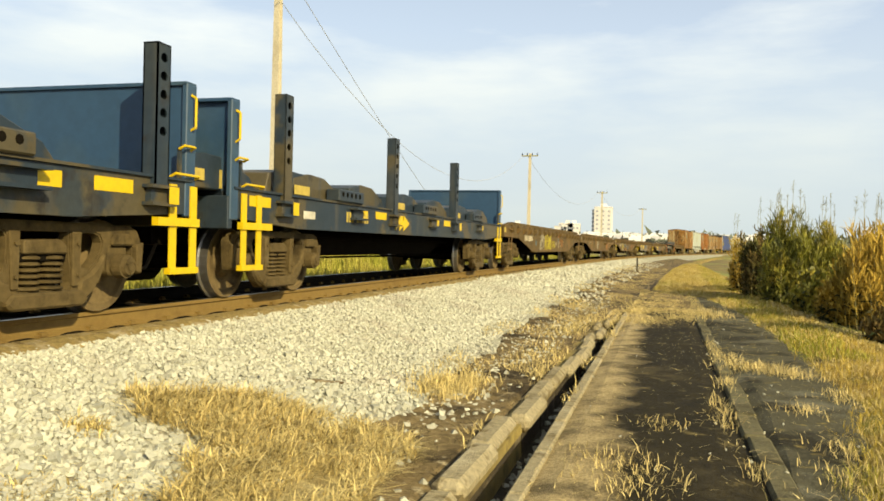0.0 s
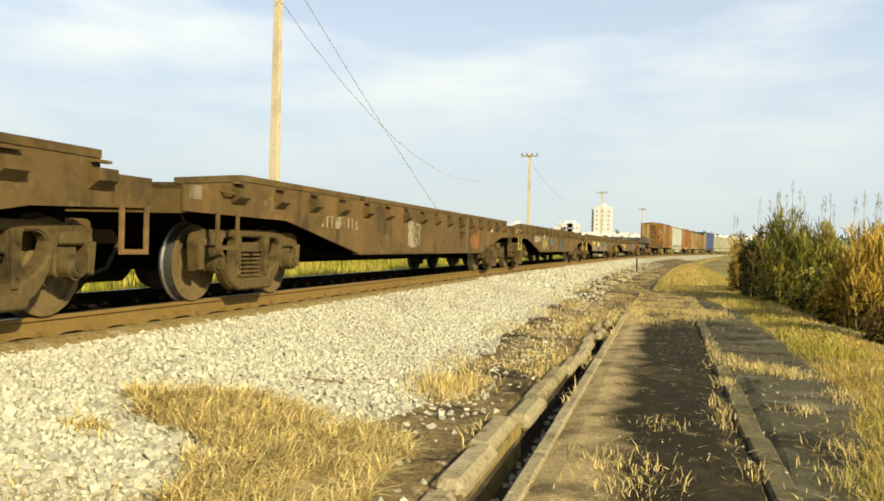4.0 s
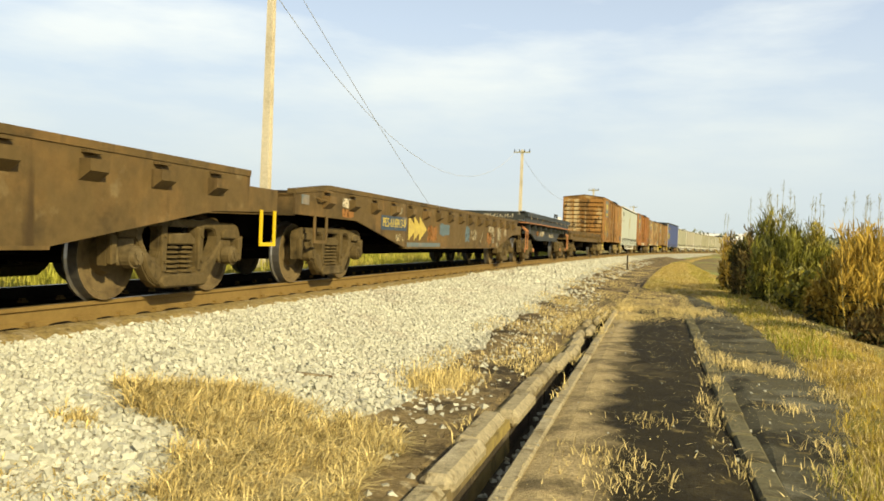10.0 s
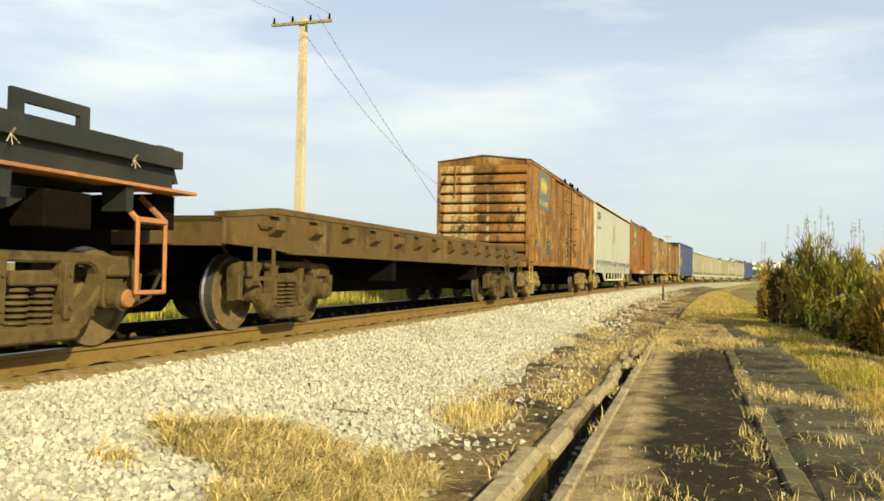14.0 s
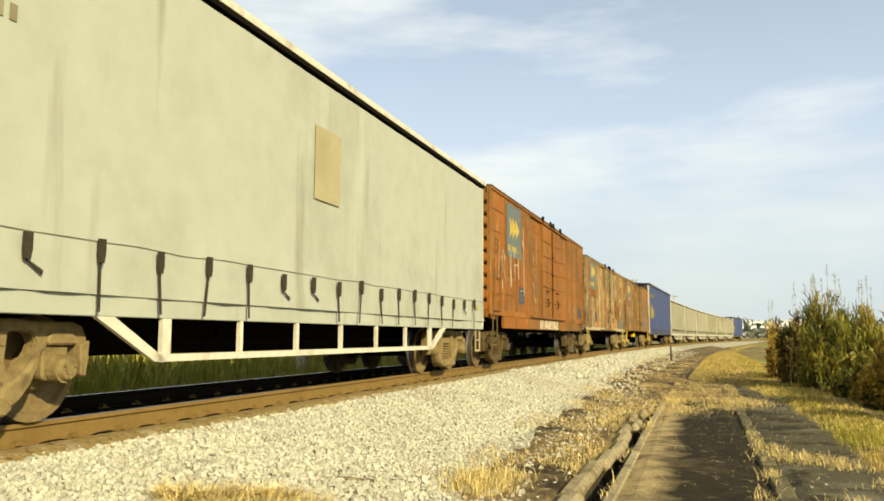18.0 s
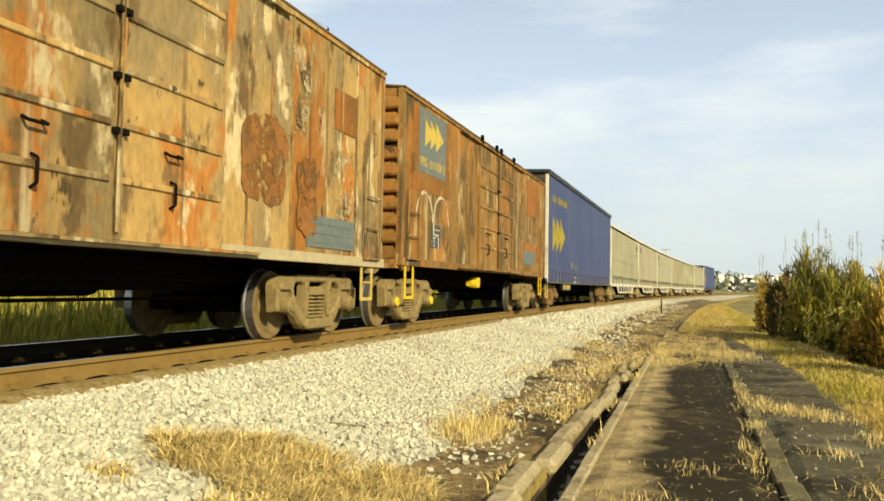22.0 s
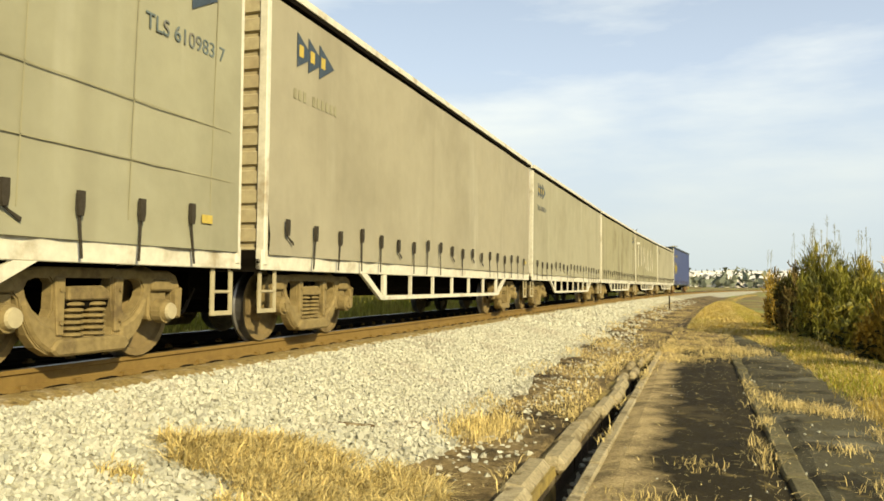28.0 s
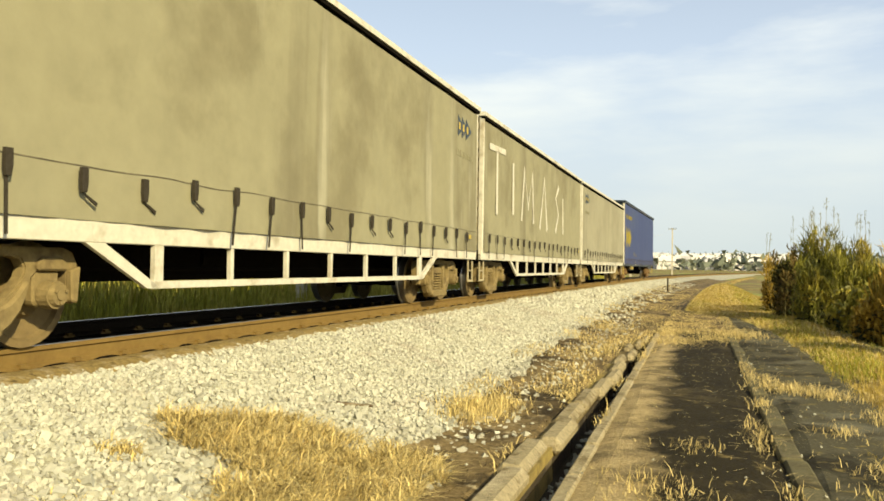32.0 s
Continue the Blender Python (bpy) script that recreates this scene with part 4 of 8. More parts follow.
blades("straw_litter", litter, M_STRAW, "loose dry straws strewn over the slabs", "grass", 1.2, 0.004, 0.12)
field = []
for i in range(75000):
    off = -3.0 - 20 * rng.random() ** 2.0
    y = 3 + 85 * rng.random() ** 1.4
    x = line_x(y, off)
    tall = 0.42 + 1.25 * min(1.0, (-3.0 - off) / 3.4) + 0.25 * noise.noise(Vector((x * 0.5, y * 0.5, 2)))
    field.append((x, y, ground_z(x, y) - 0.02, rng.uniform(0.55, 1.0) * tall))
blades("field_grass", field, M_GREENGRASS, "tall yellow-green grass behind the track", "grass", 0.45, 0.0065)


# ---- bushes ----
def strips(centres, along, width, bend):
    """Long narrow leaves: each a four-sided base and a tip, drooping by bend."""
    n = len(centres)
    r = np.random.default_rng(n)
    side = np.cross(along, r.normal(size=(n, 3)))
    side /= np.linalg.norm(side, axis=1)[:, None] + 1e-9
    w = side * width
    down = np.array([0.0, 0.0, -1.0]) * (np.linalg.norm(along, axis=1) * bend)[:, None]
    v = np.stack([centres - w * .5, centres + w * .5, centres + along * .55 + w, centres + along * .55 - w, centres + along + down], 1)
    b = (np.arange(n) * 5)[:, None]
    faces = np.concatenate([b, b + 1, b + 2, b + 3], 1).tolist() + np.concatenate([b + 3, b + 2, b + 4], 1).tolist()
    return v.reshape(-1, 3).tolist(), faces


def bush(x, y, rx, ry, height, leaves, material, label, seed, plumes=0, leaf=0.2, wide=0.011, stalks=30, upright=1.0, low=0.05):
    """Stalks that rise from the ground, narrow leaves along them, and feathery heads on the tallest."""
    r = np.random.default_rng(seed)
    z0 = verge_z(x, y)
    top = tagged(new("bush"), label, "bush")
    top.location = (x, y, z0)
    p, q = np.zeros((stalks, 3)), np.zeros((stalks, 3))
    for i in range(stalks):
        a, d = r.uniform(0, 6.283), math.sqrt(r.uniform(0.0, 1.0))
        tall = height * (0.48 + 0.58 * r.random()) * (1.0 - 0.35 * d * d)
        p[i] = (rx * d * math.cos(a), ry * d * math.sin(a), -0.05)
        q[i] = p[i] + np.array([r.normal() * 0.10, r.normal() * 0.10, 1.0]) * tall
        part("stem", cyl(bmesh.new(), p[i], q[i], 0.011, 0.004, 5), M_STEM, top)
    k = r.integers(0, stalks, leaves)
    f = low + (0.93 - low) * r.random(leaves) ** 0.75
    c = p[k] + (q[k] - p[k]) * f[:, None] + r.normal(size=(leaves, 3)) * np.array([0.07, 0.07, 0.04]) * (0.7 + rx * 0.4)
    c[:, 2] = np.maximum(c[:, 2], 0.02)
    a = r.normal(size=(leaves, 3))
    a[:, 2] = np.abs(a[:, 2]) * 0.8 + upright
    # longer, steeper leaves towards the tips
    a[:, 2] += 1.4 * f
    a *= (leaf * (0.7 + 0.8 * f) * r.uniform(0.5, 1.4, leaves) / np.linalg.norm(a, axis=1))[:, None]
    v, fs = strips(c, a, wide * 1.0, 0.25)
    raw("crown", v, fs, material, top)
    # inner leaves in a darker copy of the green: the crown's shade as colour
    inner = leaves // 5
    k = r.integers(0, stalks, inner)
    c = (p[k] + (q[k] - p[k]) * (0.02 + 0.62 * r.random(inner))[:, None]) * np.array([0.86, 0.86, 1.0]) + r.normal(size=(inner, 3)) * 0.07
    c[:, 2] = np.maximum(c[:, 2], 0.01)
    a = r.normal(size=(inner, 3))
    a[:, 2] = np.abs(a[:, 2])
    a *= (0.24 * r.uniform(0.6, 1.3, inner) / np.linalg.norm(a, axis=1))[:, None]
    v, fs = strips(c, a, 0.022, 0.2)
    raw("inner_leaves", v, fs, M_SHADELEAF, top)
    order = np.argsort(-q[:, 2])[:(plumes + 1) // 2]
    for i in order:
        n = 26
        up = np.array([0.02 * r.normal(), 0.02 * r.normal(), 0.5 * r.uniform(0.6, 1.4)])
        part("plume_stalk", cyl(bmesh.new(), q[i], q[i] + up * 1.2, 0.005, 0.003, 4), M_STEM, top)
        g = r.random(n)
        pc = q[i] + up * (0.45 + 0.7 * g[:, None])
        pa = np.stack([r.normal(size=n) * 0.45, r.normal(size=n) * 0.45, np.full(n, 1.0)], -1) * (0.13 * (1.1 - 0.6 * g))[:, None]
        v, fs = strips(pc, pa, 0.003, 0.1)
        raw("plume", v, fs, M_PLUME, top)
    return top


bush(3.2, 23.2, 0.55, 0.7, 2.75, 15000, M_LEAF, "dense green reeds with tall feathery heads", 1, 16, 0.26, 0.010, 70, 1.3)
bush(4.0, 23.0, 0.50, 0.6, 2.57, 11000, M_LEAF, "green reeds with pale stalks and feathery heads", 12, 9, 0.26, 0.010, 55, 1.3)
bush(2.72, 25.5, 0.38, 0.6, 2.30, 4200, M_LEAFBROWN, "withering olive-brown shrub at the bank's edge", 2, 5, 0.16, 0.02, 30, 0.6)
bush(2.55, 28.0, 0.5, 0.6, 2.04, 3400, M_LEAFDRY, "pale yellow dry reeds behind the shrub", 13, 6, 0.2, 0.013, 30, 1.0)
bush(3.35, 20.3, 0.42, 0.5, 1.32, 5200, M_LEAF, "leafy dark green shrub on the bank", 10, 0, 0.11, 0.03, 26, 0.3)
bush(3.95, 20.2, 0.5, 0.5, 1.51, 5600, M_LEAF, "broad-leaved green shrub under the reeds", 11, 0, 0.12, 0.03, 26, 0.3)
bush(4.6, 20.4, 0.6, 0.6, 2.44, 7500, M_LEAFDRY, "tall yellow reeds and shrubs", 3, 6, 0.24, 0.012, 55, 1.4)
bush(3.42, 17.9, 0.32, 0.4, 1.25, 2600, M_LEAFDRY, "yellow-leaved shrub on the slope", 4, 0, 0.1, 0.028, 20, 0.4)
bush(3.98, 17.4, 0.55, 0.6, 2.57, 7500, M_LEAFDRY, "tall straw-yellow reeds in a clump", 5, 8, 0.26, 0.011, 70, 1.6, 0.12)
bush(5.6, 18.0, 0.8, 0.7, 2.89, 8500, M_LEAFDRY, "tall yellow reeds further down the bank", 8, 8, 0.26, 0.012, 60, 1.5)
bush(3.62, 14.6, 0.3, 0.4, 0.86, 3600, M_LEAFBROWN, "dark withering weeds on the slope", 7, 0, 0.14, 0.014, 30, 0.8)
bush(4.1, 14.6, 0.5, 0.5, 1.98, 5200, M_LEAFDRY, "yellow reeds with bare stalks on the slope", 14, 3, 0.22, 0.011, 45, 1.5, 0.15)
bush(4.4, 29.0, 1.3, 1.2, 2.51, 8000, M_LEAF, "green shrub behind the reeds", 6, 4, 0.22, 0.022, 50, 0.9)
bush(6.8, 25.0, 1.6, 1.4, 2.89, 8000, M_LEAFDRY, "straw-yellow shrubs behind the reeds", 9, 6, 0.24, 0.02, 50, 1.2)


# ---- poles and wires ----
def pole(y, top, arm):
    x = line_x(y, -4.9)
    z0 = ground_z(x, y) - 0.05
    ob = tagged(new("utility_pole"), "tall pale concrete utility pole with a crossarm", "utility pole", "poles along the line")
    ob.location = (x, y, z0)
    h = top - z0
    bm = bmesh.new()
    # double-tee concrete section, tapering upwards
    tee = [(-1, -1), (1, -1), (1, -0.55), (0.4, -0.45), (0.4, 0.45), (1, 0.55), (1, 1), (-1, 1), (-1, 0.55), (-0.4, 0.45), (-0.4, -0.45), (-1, -0.55)]
    foot = [bm.verts.new((0.125 * u, 0.15 * v, 0)) for u, v in tee]
    head = [bm.verts.new((0.080 * u, 0.10 * v, h)) for u, v in tee]
    bm.faces.new(foot[::-1]), bm.faces.new(head)
    for k in range(12):
        bm.faces.new((foot[k], foot[(k + 1) % 12], head[(k + 1) % 12], head[k]))
    part("shaft", bm, M_POLE, ob)
    part("crossarm", boxes((-arm, arm, -0.16, -0.09, h - 0.23, h - 0.15), bevel=0.006), M_STEM, ob)
    for dx in (-arm * 0.92, -arm * 0.3, arm * 0.3, arm * 0.92):
        bm = bmesh.new()
        cyl(bm, (dx, -0.125, h - 0.16), (dx, -0.125, h + 0.02), 0.04, 0.025, 8)
        part("insulator", bm, M_UNDER, ob)
    return Vector((x, y, top))


tops = [pole(y, top, arm) for y, top, arm in ((-18.0, 7.95, 0.95), (20.6, 7.95, 0.95), (58.0, 7.45, 0.6), (96.0, 7.35, 0.6), (134.0, 7.3, 0.6))]


def tube(name, pts, radius, material, n=5):
    verts, faces = [], []
    for j, p in enumerate(pts):
        for i in range(n):
            a = 6.28319 * i / n
            verts.append((p[0] + radius * math.cos(a), p[1], p[2] + radius * math.sin(a)))
        if j:
            for i in range(n):
                b, c = (j - 1) * n + i, (j - 1) * n + (i + 1) % n
                faces.append((b, c, c + n, b + n))
    return raw(name, verts, faces, material)


def wire(p, q, dx, sag):
    pts = []
    for i in range(15):
        f = i / 14
        v = p.lerp(q, f)
        pts.append((v.x + dx, v.y - 0.125, v.z + 0.02 - 4 * sag * f * (1 - f)))
    tagged(tube("overhead_wire", pts, 0.011, M_WIRE), "thin sagging overhead wire between the poles", "wire", "overhead wires")


for k, (p, q) in enumerate(zip(tops, tops[1:])):
    wire(p, q, -0.3, (1.2, 3.6, 2.5, 2.0)[k])
    if k == 0:
        wire(p, q, 0.88, 0.9)
stub = tagged(new("anchor_stub"), "short wooden anchor stub in the field grass", "post")
stub.location = (line_x(41, -4.6), 41, -0.65)
part("stub_post", cyl(bmesh.new(), (0, 0, 0), (0, 0, 1.0), 0.08, n=8), M_SLEEPER, stub)
wire(tops[1] + Vector((0.5, 0, 0)), Vector((line_x(41, -4.6), 41.1, 0.3)), 0.0, 0.25)
marker = tagged(new("marker_post"), "short dark trackside marker post", "post")
marker.location = (line_x(48, 3.6), 48, -0.72)
part("stake", boxes((-0.04, 0.04, -0.04, 0.04, 0, 0.9), bevel=0.008), M_SLEEPER, marker)
stick = tagged(part("plank_piece", boxes((-0.16, 0.16, -0.03, 0.03, 0, 0.03), bevel=0.006), M_GREYBROWN), "short grey piece of wood on the stones", "wood")
stick.matrix_basis = pose(-2.78, 6.35, -0.53, 0, 8, 40)


# ---- the town behind ----
def tower(x, y, w, d, h, storeys, label):
    ob = tagged(new("apartment_tower"), label, "building", "town buildings")
    z0 = ground_z(x, y) - 0.5
    ob.location = (x, y, z0)
    part("wall", boxes((-w / 2, w / 2, -d / 2, d / 2, 0, h)), M_TOWNWALL, ob)
    part("roof", boxes((-w / 2 - 0.3, w / 2 + 0.3, -d / 2 - 0.3, d / 2 + 0.3, h, h + 0.6), (-w / 6, w / 6, -d / 6, d / 6, h + 0.6, h + 3)), M_TOWNWALL, ob)
    wm = bpy.data.meshes.new("window")
    bm = boxes((-0.8, 0.8, -0.06, 0.06, 0, 1.3))
    bm.to_mesh(wm), bm.free()
    for s in range(storeys):
        for k in range(3):
            o = linked("window", wm, M_TOWNWIN, ob)
            o.location = (-w / 2 + w * (k + 0.5) / 3, -d / 2 - 0.04, 1.2 + s * (h - 1.5) / storeys)


D = 620.0
tower(-0.0735 * D, D, 13, 12, 31, 9, "tall white apartment tower above the town")
tower(-0.084 * D, D + 4, 4, 10, 29, 9, "grey side wing of a tall tower")
for rx, h in ((-0.125, 16), (-0.117, 18), (-0.109, 18)):
    tower(rx * D, D, 9, 9, h, 5, "white mid-rise apartment block")
tower(-0.180 * D, D, 11, 9, 17, 5, "white mid-rise apartment block")
rt = random.Random(5)
wall_mesh, roof_mesh, pane_mesh = (bpy.data.meshes.new(s) for s in ("wall", "roof", "window"))
bm = boxes((-4.5, 4.5, -4, 4, -2, 4.2))
bm.to_mesh(wall_mesh), bm.free()
bm = prism(bmesh.new(), [(-4.6, 4.1), (4.6, 4.1), (0, 6.4)], -5, 5)
bm.to_mesh(roof_mesh), bm.free()
bm = boxes((-0.6, 0.6, -0.05, 0.05, 0, 1.2))
bm.to_mesh(pane_mesh), bm.free()
for i in range(95):
    ratio = rt.uniform(-0.125, 0.115)
    d = rt.uniform(430, 640)
    x, y = ratio * d, d
    ob = tagged(new("house"), "small pale house with a clay roof in the far town", "house", "town houses")
    ob.matrix_basis = pose(x, y, ground_z(x, y) + (d - 430) * 0.030, 0, 0, rt.uniform(-35, 35))
    linked("wall", wall_mesh, M_TOWNWALL, ob)
    linked("roof", roof_mesh, M_TOWNROOF if rt.random() < 0.6 else M_TOWNWALL, ob)
    for dx in (-2.4, 2.0):
        o = linked("window", pane_mesh, M_TOWNWIN, ob)
        o.location = (dx, -4.03, 1.4)
r = np.random.default_rng(9)
n = 9000
ratio, d = r.uniform(-0.6, 0.35, n), r.uniform(400, 680, n)
lump = np.array([noise.noise(Vector((a * 30, b * 0.02, 4))) for a, b in zip(ratio, d)])
keep = lump > -0.05
ratio, d, lump = ratio[keep], d[keep], lump[keep]
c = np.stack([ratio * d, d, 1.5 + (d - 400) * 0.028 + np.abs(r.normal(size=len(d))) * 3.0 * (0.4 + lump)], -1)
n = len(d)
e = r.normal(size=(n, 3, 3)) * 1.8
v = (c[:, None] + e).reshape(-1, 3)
tagged(raw("far_trees", v.tolist(), (np.arange(n)[:, None] * 3 + np.arange(3)[None]).tolist(), M_FARLEAF), "distant trees around the town, haze mixed into their colour", "trees", kind="stuff")

# ---- wagons: shared running gear ----
TRAIN, WHEELS = [], []
WHEEL_R = 0.42


def mesh_of(bm, name, *materials):
    me = bpy.data.meshes.new(name)
    bmesh.ops.recalc_face_normals(bm, faces=bm.faces)
    bm.to_mesh(me), bm.free()
    for m in materials:
        me.materials.append(m)
    return me


def lathe(profile, n=28):
    """A body of revolution about the x axis; profile rows of (x, radius)."""
    bm = bmesh.new()
    rings = []
    for x, r in profile:
        rings.append([bm.verts.new((x, r * math.cos(6.28319 * i / n), r * math.sin(6.28319 * i / n))) for i in range(n)])
    for a_, b_ in zip(rings, rings[1:]):
        for i in range(n):
            bm.faces.new((a_[i], a_[(i + 1) % n], b_[(i + 1) % n], b_[i]))
    bm.faces.new(rings[0]), bm.faces.new(rings[-1])
    return bm


wheel_bm = lathe([(-0.07, 0.10), (-0.075, 0.17), (-0.05, 0.19), (-0.045, 0.34), (-0.07, 0.36), (-0.07, 0.445), (-0.045, 0.448), (-0.03, 0.424), (0.068, 0.417), (0.068, 0.36), (0.03, 0.34), (0.01, 0.19), (0.075, 0.16), (0.08, 0.09)])
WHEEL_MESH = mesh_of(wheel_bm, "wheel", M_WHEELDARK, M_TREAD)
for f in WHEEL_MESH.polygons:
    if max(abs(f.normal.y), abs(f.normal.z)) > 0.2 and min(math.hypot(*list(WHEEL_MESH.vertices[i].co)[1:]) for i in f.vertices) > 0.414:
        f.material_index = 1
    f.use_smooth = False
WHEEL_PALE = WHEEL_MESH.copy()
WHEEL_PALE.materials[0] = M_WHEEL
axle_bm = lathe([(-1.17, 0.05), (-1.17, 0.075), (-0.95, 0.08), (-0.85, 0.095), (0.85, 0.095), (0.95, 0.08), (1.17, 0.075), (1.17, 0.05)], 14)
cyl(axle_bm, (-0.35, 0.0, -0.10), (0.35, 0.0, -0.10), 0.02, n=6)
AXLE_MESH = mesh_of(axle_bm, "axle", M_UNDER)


def side_frame_mesh():
    """A cast frame: straight top chord, pedestal jaws at the ends, a window beside each column and the spring opening."""
    bm = bmesh.new()
    x0, x1 = 1.02, 1.125
    half = [(0.34, 0.11), (0.44, 0.125), (0.54, 0.18), (0.63, 0.28), (0.70, 0.41), (0.735, 0.55), (0.79, 0.60), (1.075, 0.60), (1.095, 0.36), (1.17, 0.34), (1.20, 0.66), (1.15, 0.75), (1.05, 0.785), (0.62, 0.785), (0.50, 0.80)]
    window = [(0.40, 0.47), (0.395, 0.67), (0.43, 0.71), (0.55, 0.715), (0.63, 0.69), (0.665, 0.63), (0.645, 0.56), (0.58, 0.47), (0.50, 0.41), (0.43, 0.41)]
    outline = half + [(-y, z) for y, z in half[::-1]]
    middle = [(-0.27, 0.24), (0.27, 0.24), (0.30, 0.30), (0.265, 0.50), (0.255, 0.715), (-0.255, 0.715), (-0.265, 0.50), (-0.30, 0.30)]
    holed(bm, outline, [window, [(-y, z) for y, z in window], middle], x0, x1, 0.014)
    prism(bm, [(-0.38, 0.10), (0.38, 0.10), (0.45, 0.155), (0.38, 0.232), (-0.38, 0.232), (-0.45, 0.155)], x0 - 0.05, x1 + 0.06, 0.02)
    # the bolster's end, which sits in the opening on the springs
    prism(bm, [(-0.235, 0.535), (0.235, 0.535), (0.235, 0.60), (0.15, 0.655), (-0.235, 0.645)], 0.95, x1 + 0.012, 0.012)
    for s in (-1, 1):
        prism(bm, [(s * 0.33, 0.15), (s * 0.43, 0.14), (s * 0.53, 0.20), (s * 0.62, 0.30), (s * 0.68, 0.42), (s * 0.705, 0.53), (s * 0.66, 0.54), (s * 0.59, 0.44), (s * 0.51, 0.37), (s * 0.38, 0.32)], x1 - 0.05, x1 + 0.03, 0.022)
        prism(bm, [(s * 1.10, 0.36), (s * 1.165, 0.345), (s * 1.19, 0.64), (s * 1.085, 0.61)], x1 - 0.02, x1 + 0.045, 0.012)
        prism(bm, [(s * 0.77, 0.605), (s * 1.06, 0.605), (s * 1.07, 0.66), (s * 1.0, 0.715), (s * 0.82, 0.715), (s * 0.76, 0.66)], x1 - 0.02, x1 + 0.03, 0.015)
        prism(bm, [(s * 0.29, 0.26), (s * 0.36, 0.26), (s * 0.39, 0.72), (s * 0.28, 0.72)], x1 - 0.02, x1 + 0.022, 0.01)
        for z in (0.36, 0.62):
            cyl(bm, (x1 + 0.015, s * 0.335, z), (x1 + 0.04, s * 0.335, z), 0.018, n=6)
    return bm


def spring_mesh():
    prof = []
    for k in range(6):
        z = 0.238 + 0.049 * k
        prof += [(z, 0.05), (z + 0.005, 0.09), (z + 0.013, 0.108), (z + 0.026, 0.108), (z + 0.035, 0.09), (z + 0.040, 0.05)]
    bm = lathe(prof, 12)
    # a second coil stands behind, in the gap between two front ones
    back = bmesh.ops.duplicate(bm, geom=bm.verts[:] + bm.edges[:] + bm.faces[:])["geom"]
    bmesh.ops.translate(bm, verts=[g for g in back if isinstance(g, bmesh.types.BMVert)], vec=(0, 0.04, -0.19))
    bmesh.ops.transform(bm, matrix=Matrix(((0, 0, 1, 1.045), (0, 1, 0, 0), (1, 0, 0, 0), (0, 0, 0, 1))), verts=bm.verts)
    return bm


def bearing_mesh():
    bm = bmesh.new()
    prism(bm, [(-0.13, 0.36), (-0.09, 0.33), (0.09, 0.33), (0.12, 0.36), (0.13, 0.60), (-0.13, 0.60)], 1.0, 1.11, 0.015)
    cyl(bm, (1.12, 0, 0.42), (1.215, 0, 0.42), 0.112, 0.108, 16)
    cyl(bm, (1.212, 0, 0.42), (1.25, 0, 0.42), 0.095, 0.078, 16)
    cyl(bm, (1.245, 0, 0.42), (1.262, 0, 0.42), 0.042, n=8)
    for k in range(3):
        a_ = 2.0944 * k + 0.5
        cyl(bm, (1.24, 0.06 * math.cos(a_), 0.42 + 0.06 * math.sin(a_)), (1.264, 0.06 * math.cos(a_), 0.42 + 0.06 * math.sin(a_)), 0.015, n=6)
    return bm


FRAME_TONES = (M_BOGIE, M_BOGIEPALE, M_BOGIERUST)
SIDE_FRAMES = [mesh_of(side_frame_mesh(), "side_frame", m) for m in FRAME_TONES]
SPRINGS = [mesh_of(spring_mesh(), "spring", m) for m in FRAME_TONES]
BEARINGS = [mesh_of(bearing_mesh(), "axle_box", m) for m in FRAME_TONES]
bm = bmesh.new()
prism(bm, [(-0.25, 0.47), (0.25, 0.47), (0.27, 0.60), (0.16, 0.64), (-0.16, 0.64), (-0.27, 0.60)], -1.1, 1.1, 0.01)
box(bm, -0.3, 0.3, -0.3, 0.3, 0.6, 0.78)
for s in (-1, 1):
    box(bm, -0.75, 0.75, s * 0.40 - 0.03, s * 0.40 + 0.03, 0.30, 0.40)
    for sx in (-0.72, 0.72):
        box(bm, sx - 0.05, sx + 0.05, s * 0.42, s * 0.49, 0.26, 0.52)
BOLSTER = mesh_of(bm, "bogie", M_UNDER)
CAP_MESHES = {}


def bogie(wagon, y, pale=False, cap=None, cap_material=None):
    b_ = linked("bogie", BOLSTER, None, wagon)
    b_.location.y = y
    for s in (1, -1):
        o = linked("side_frame", SIDE_FRAMES[int(pale)], None, b_)
        if s < 0:
            o.rotation_euler.z = math.pi
        for dy in (-0.125, 0.125):
            o = linked("spring", SPRINGS[int(pale)], None, b_)
            o.location.y = dy
            if s < 0:
                o.rotation_euler.z = math.pi
        for dy in (-0.89, 0.89):
            o = linked("axle_box", BEARINGS[int(pale)], None, b_)
            o.location.y = dy
            if s < 0:
                o.rotation_euler.z = math.pi
            if cap_material is not None and s > 0:
                if cap_material.name not in CAP_MESHES:
                    bc = bmesh.new()
                    cyl(bc, (1.252, 0, 0.42), (1.275, 0, 0.42), 0.080, 0.07, 14)
                    CAP_MESHES[cap_material.name] = mesh_of(bc, "axle_cap", cap_material)
                o = linked("axle_cap", CAP_MESHES[cap_material.name], None, b_)
                o.location.y = dy
    for dy in (-0.89, 0.89):
        ax = linked("axle", AXLE_MESH, None, b_)
        ax.location = (0, dy, WHEEL_R)
        WHEELS.append((ax, wagon))
        for s in (1, -1):
            o = linked("wheel", WHEEL_PALE if pale else WHEEL_MESH, None, b_)
            o.location = (s * 0.845, dy, WHEEL_R)
            if s < 0:
                o.rotation_euler.z = math.pi
            WHEELS.append((o, wagon))
    return b_


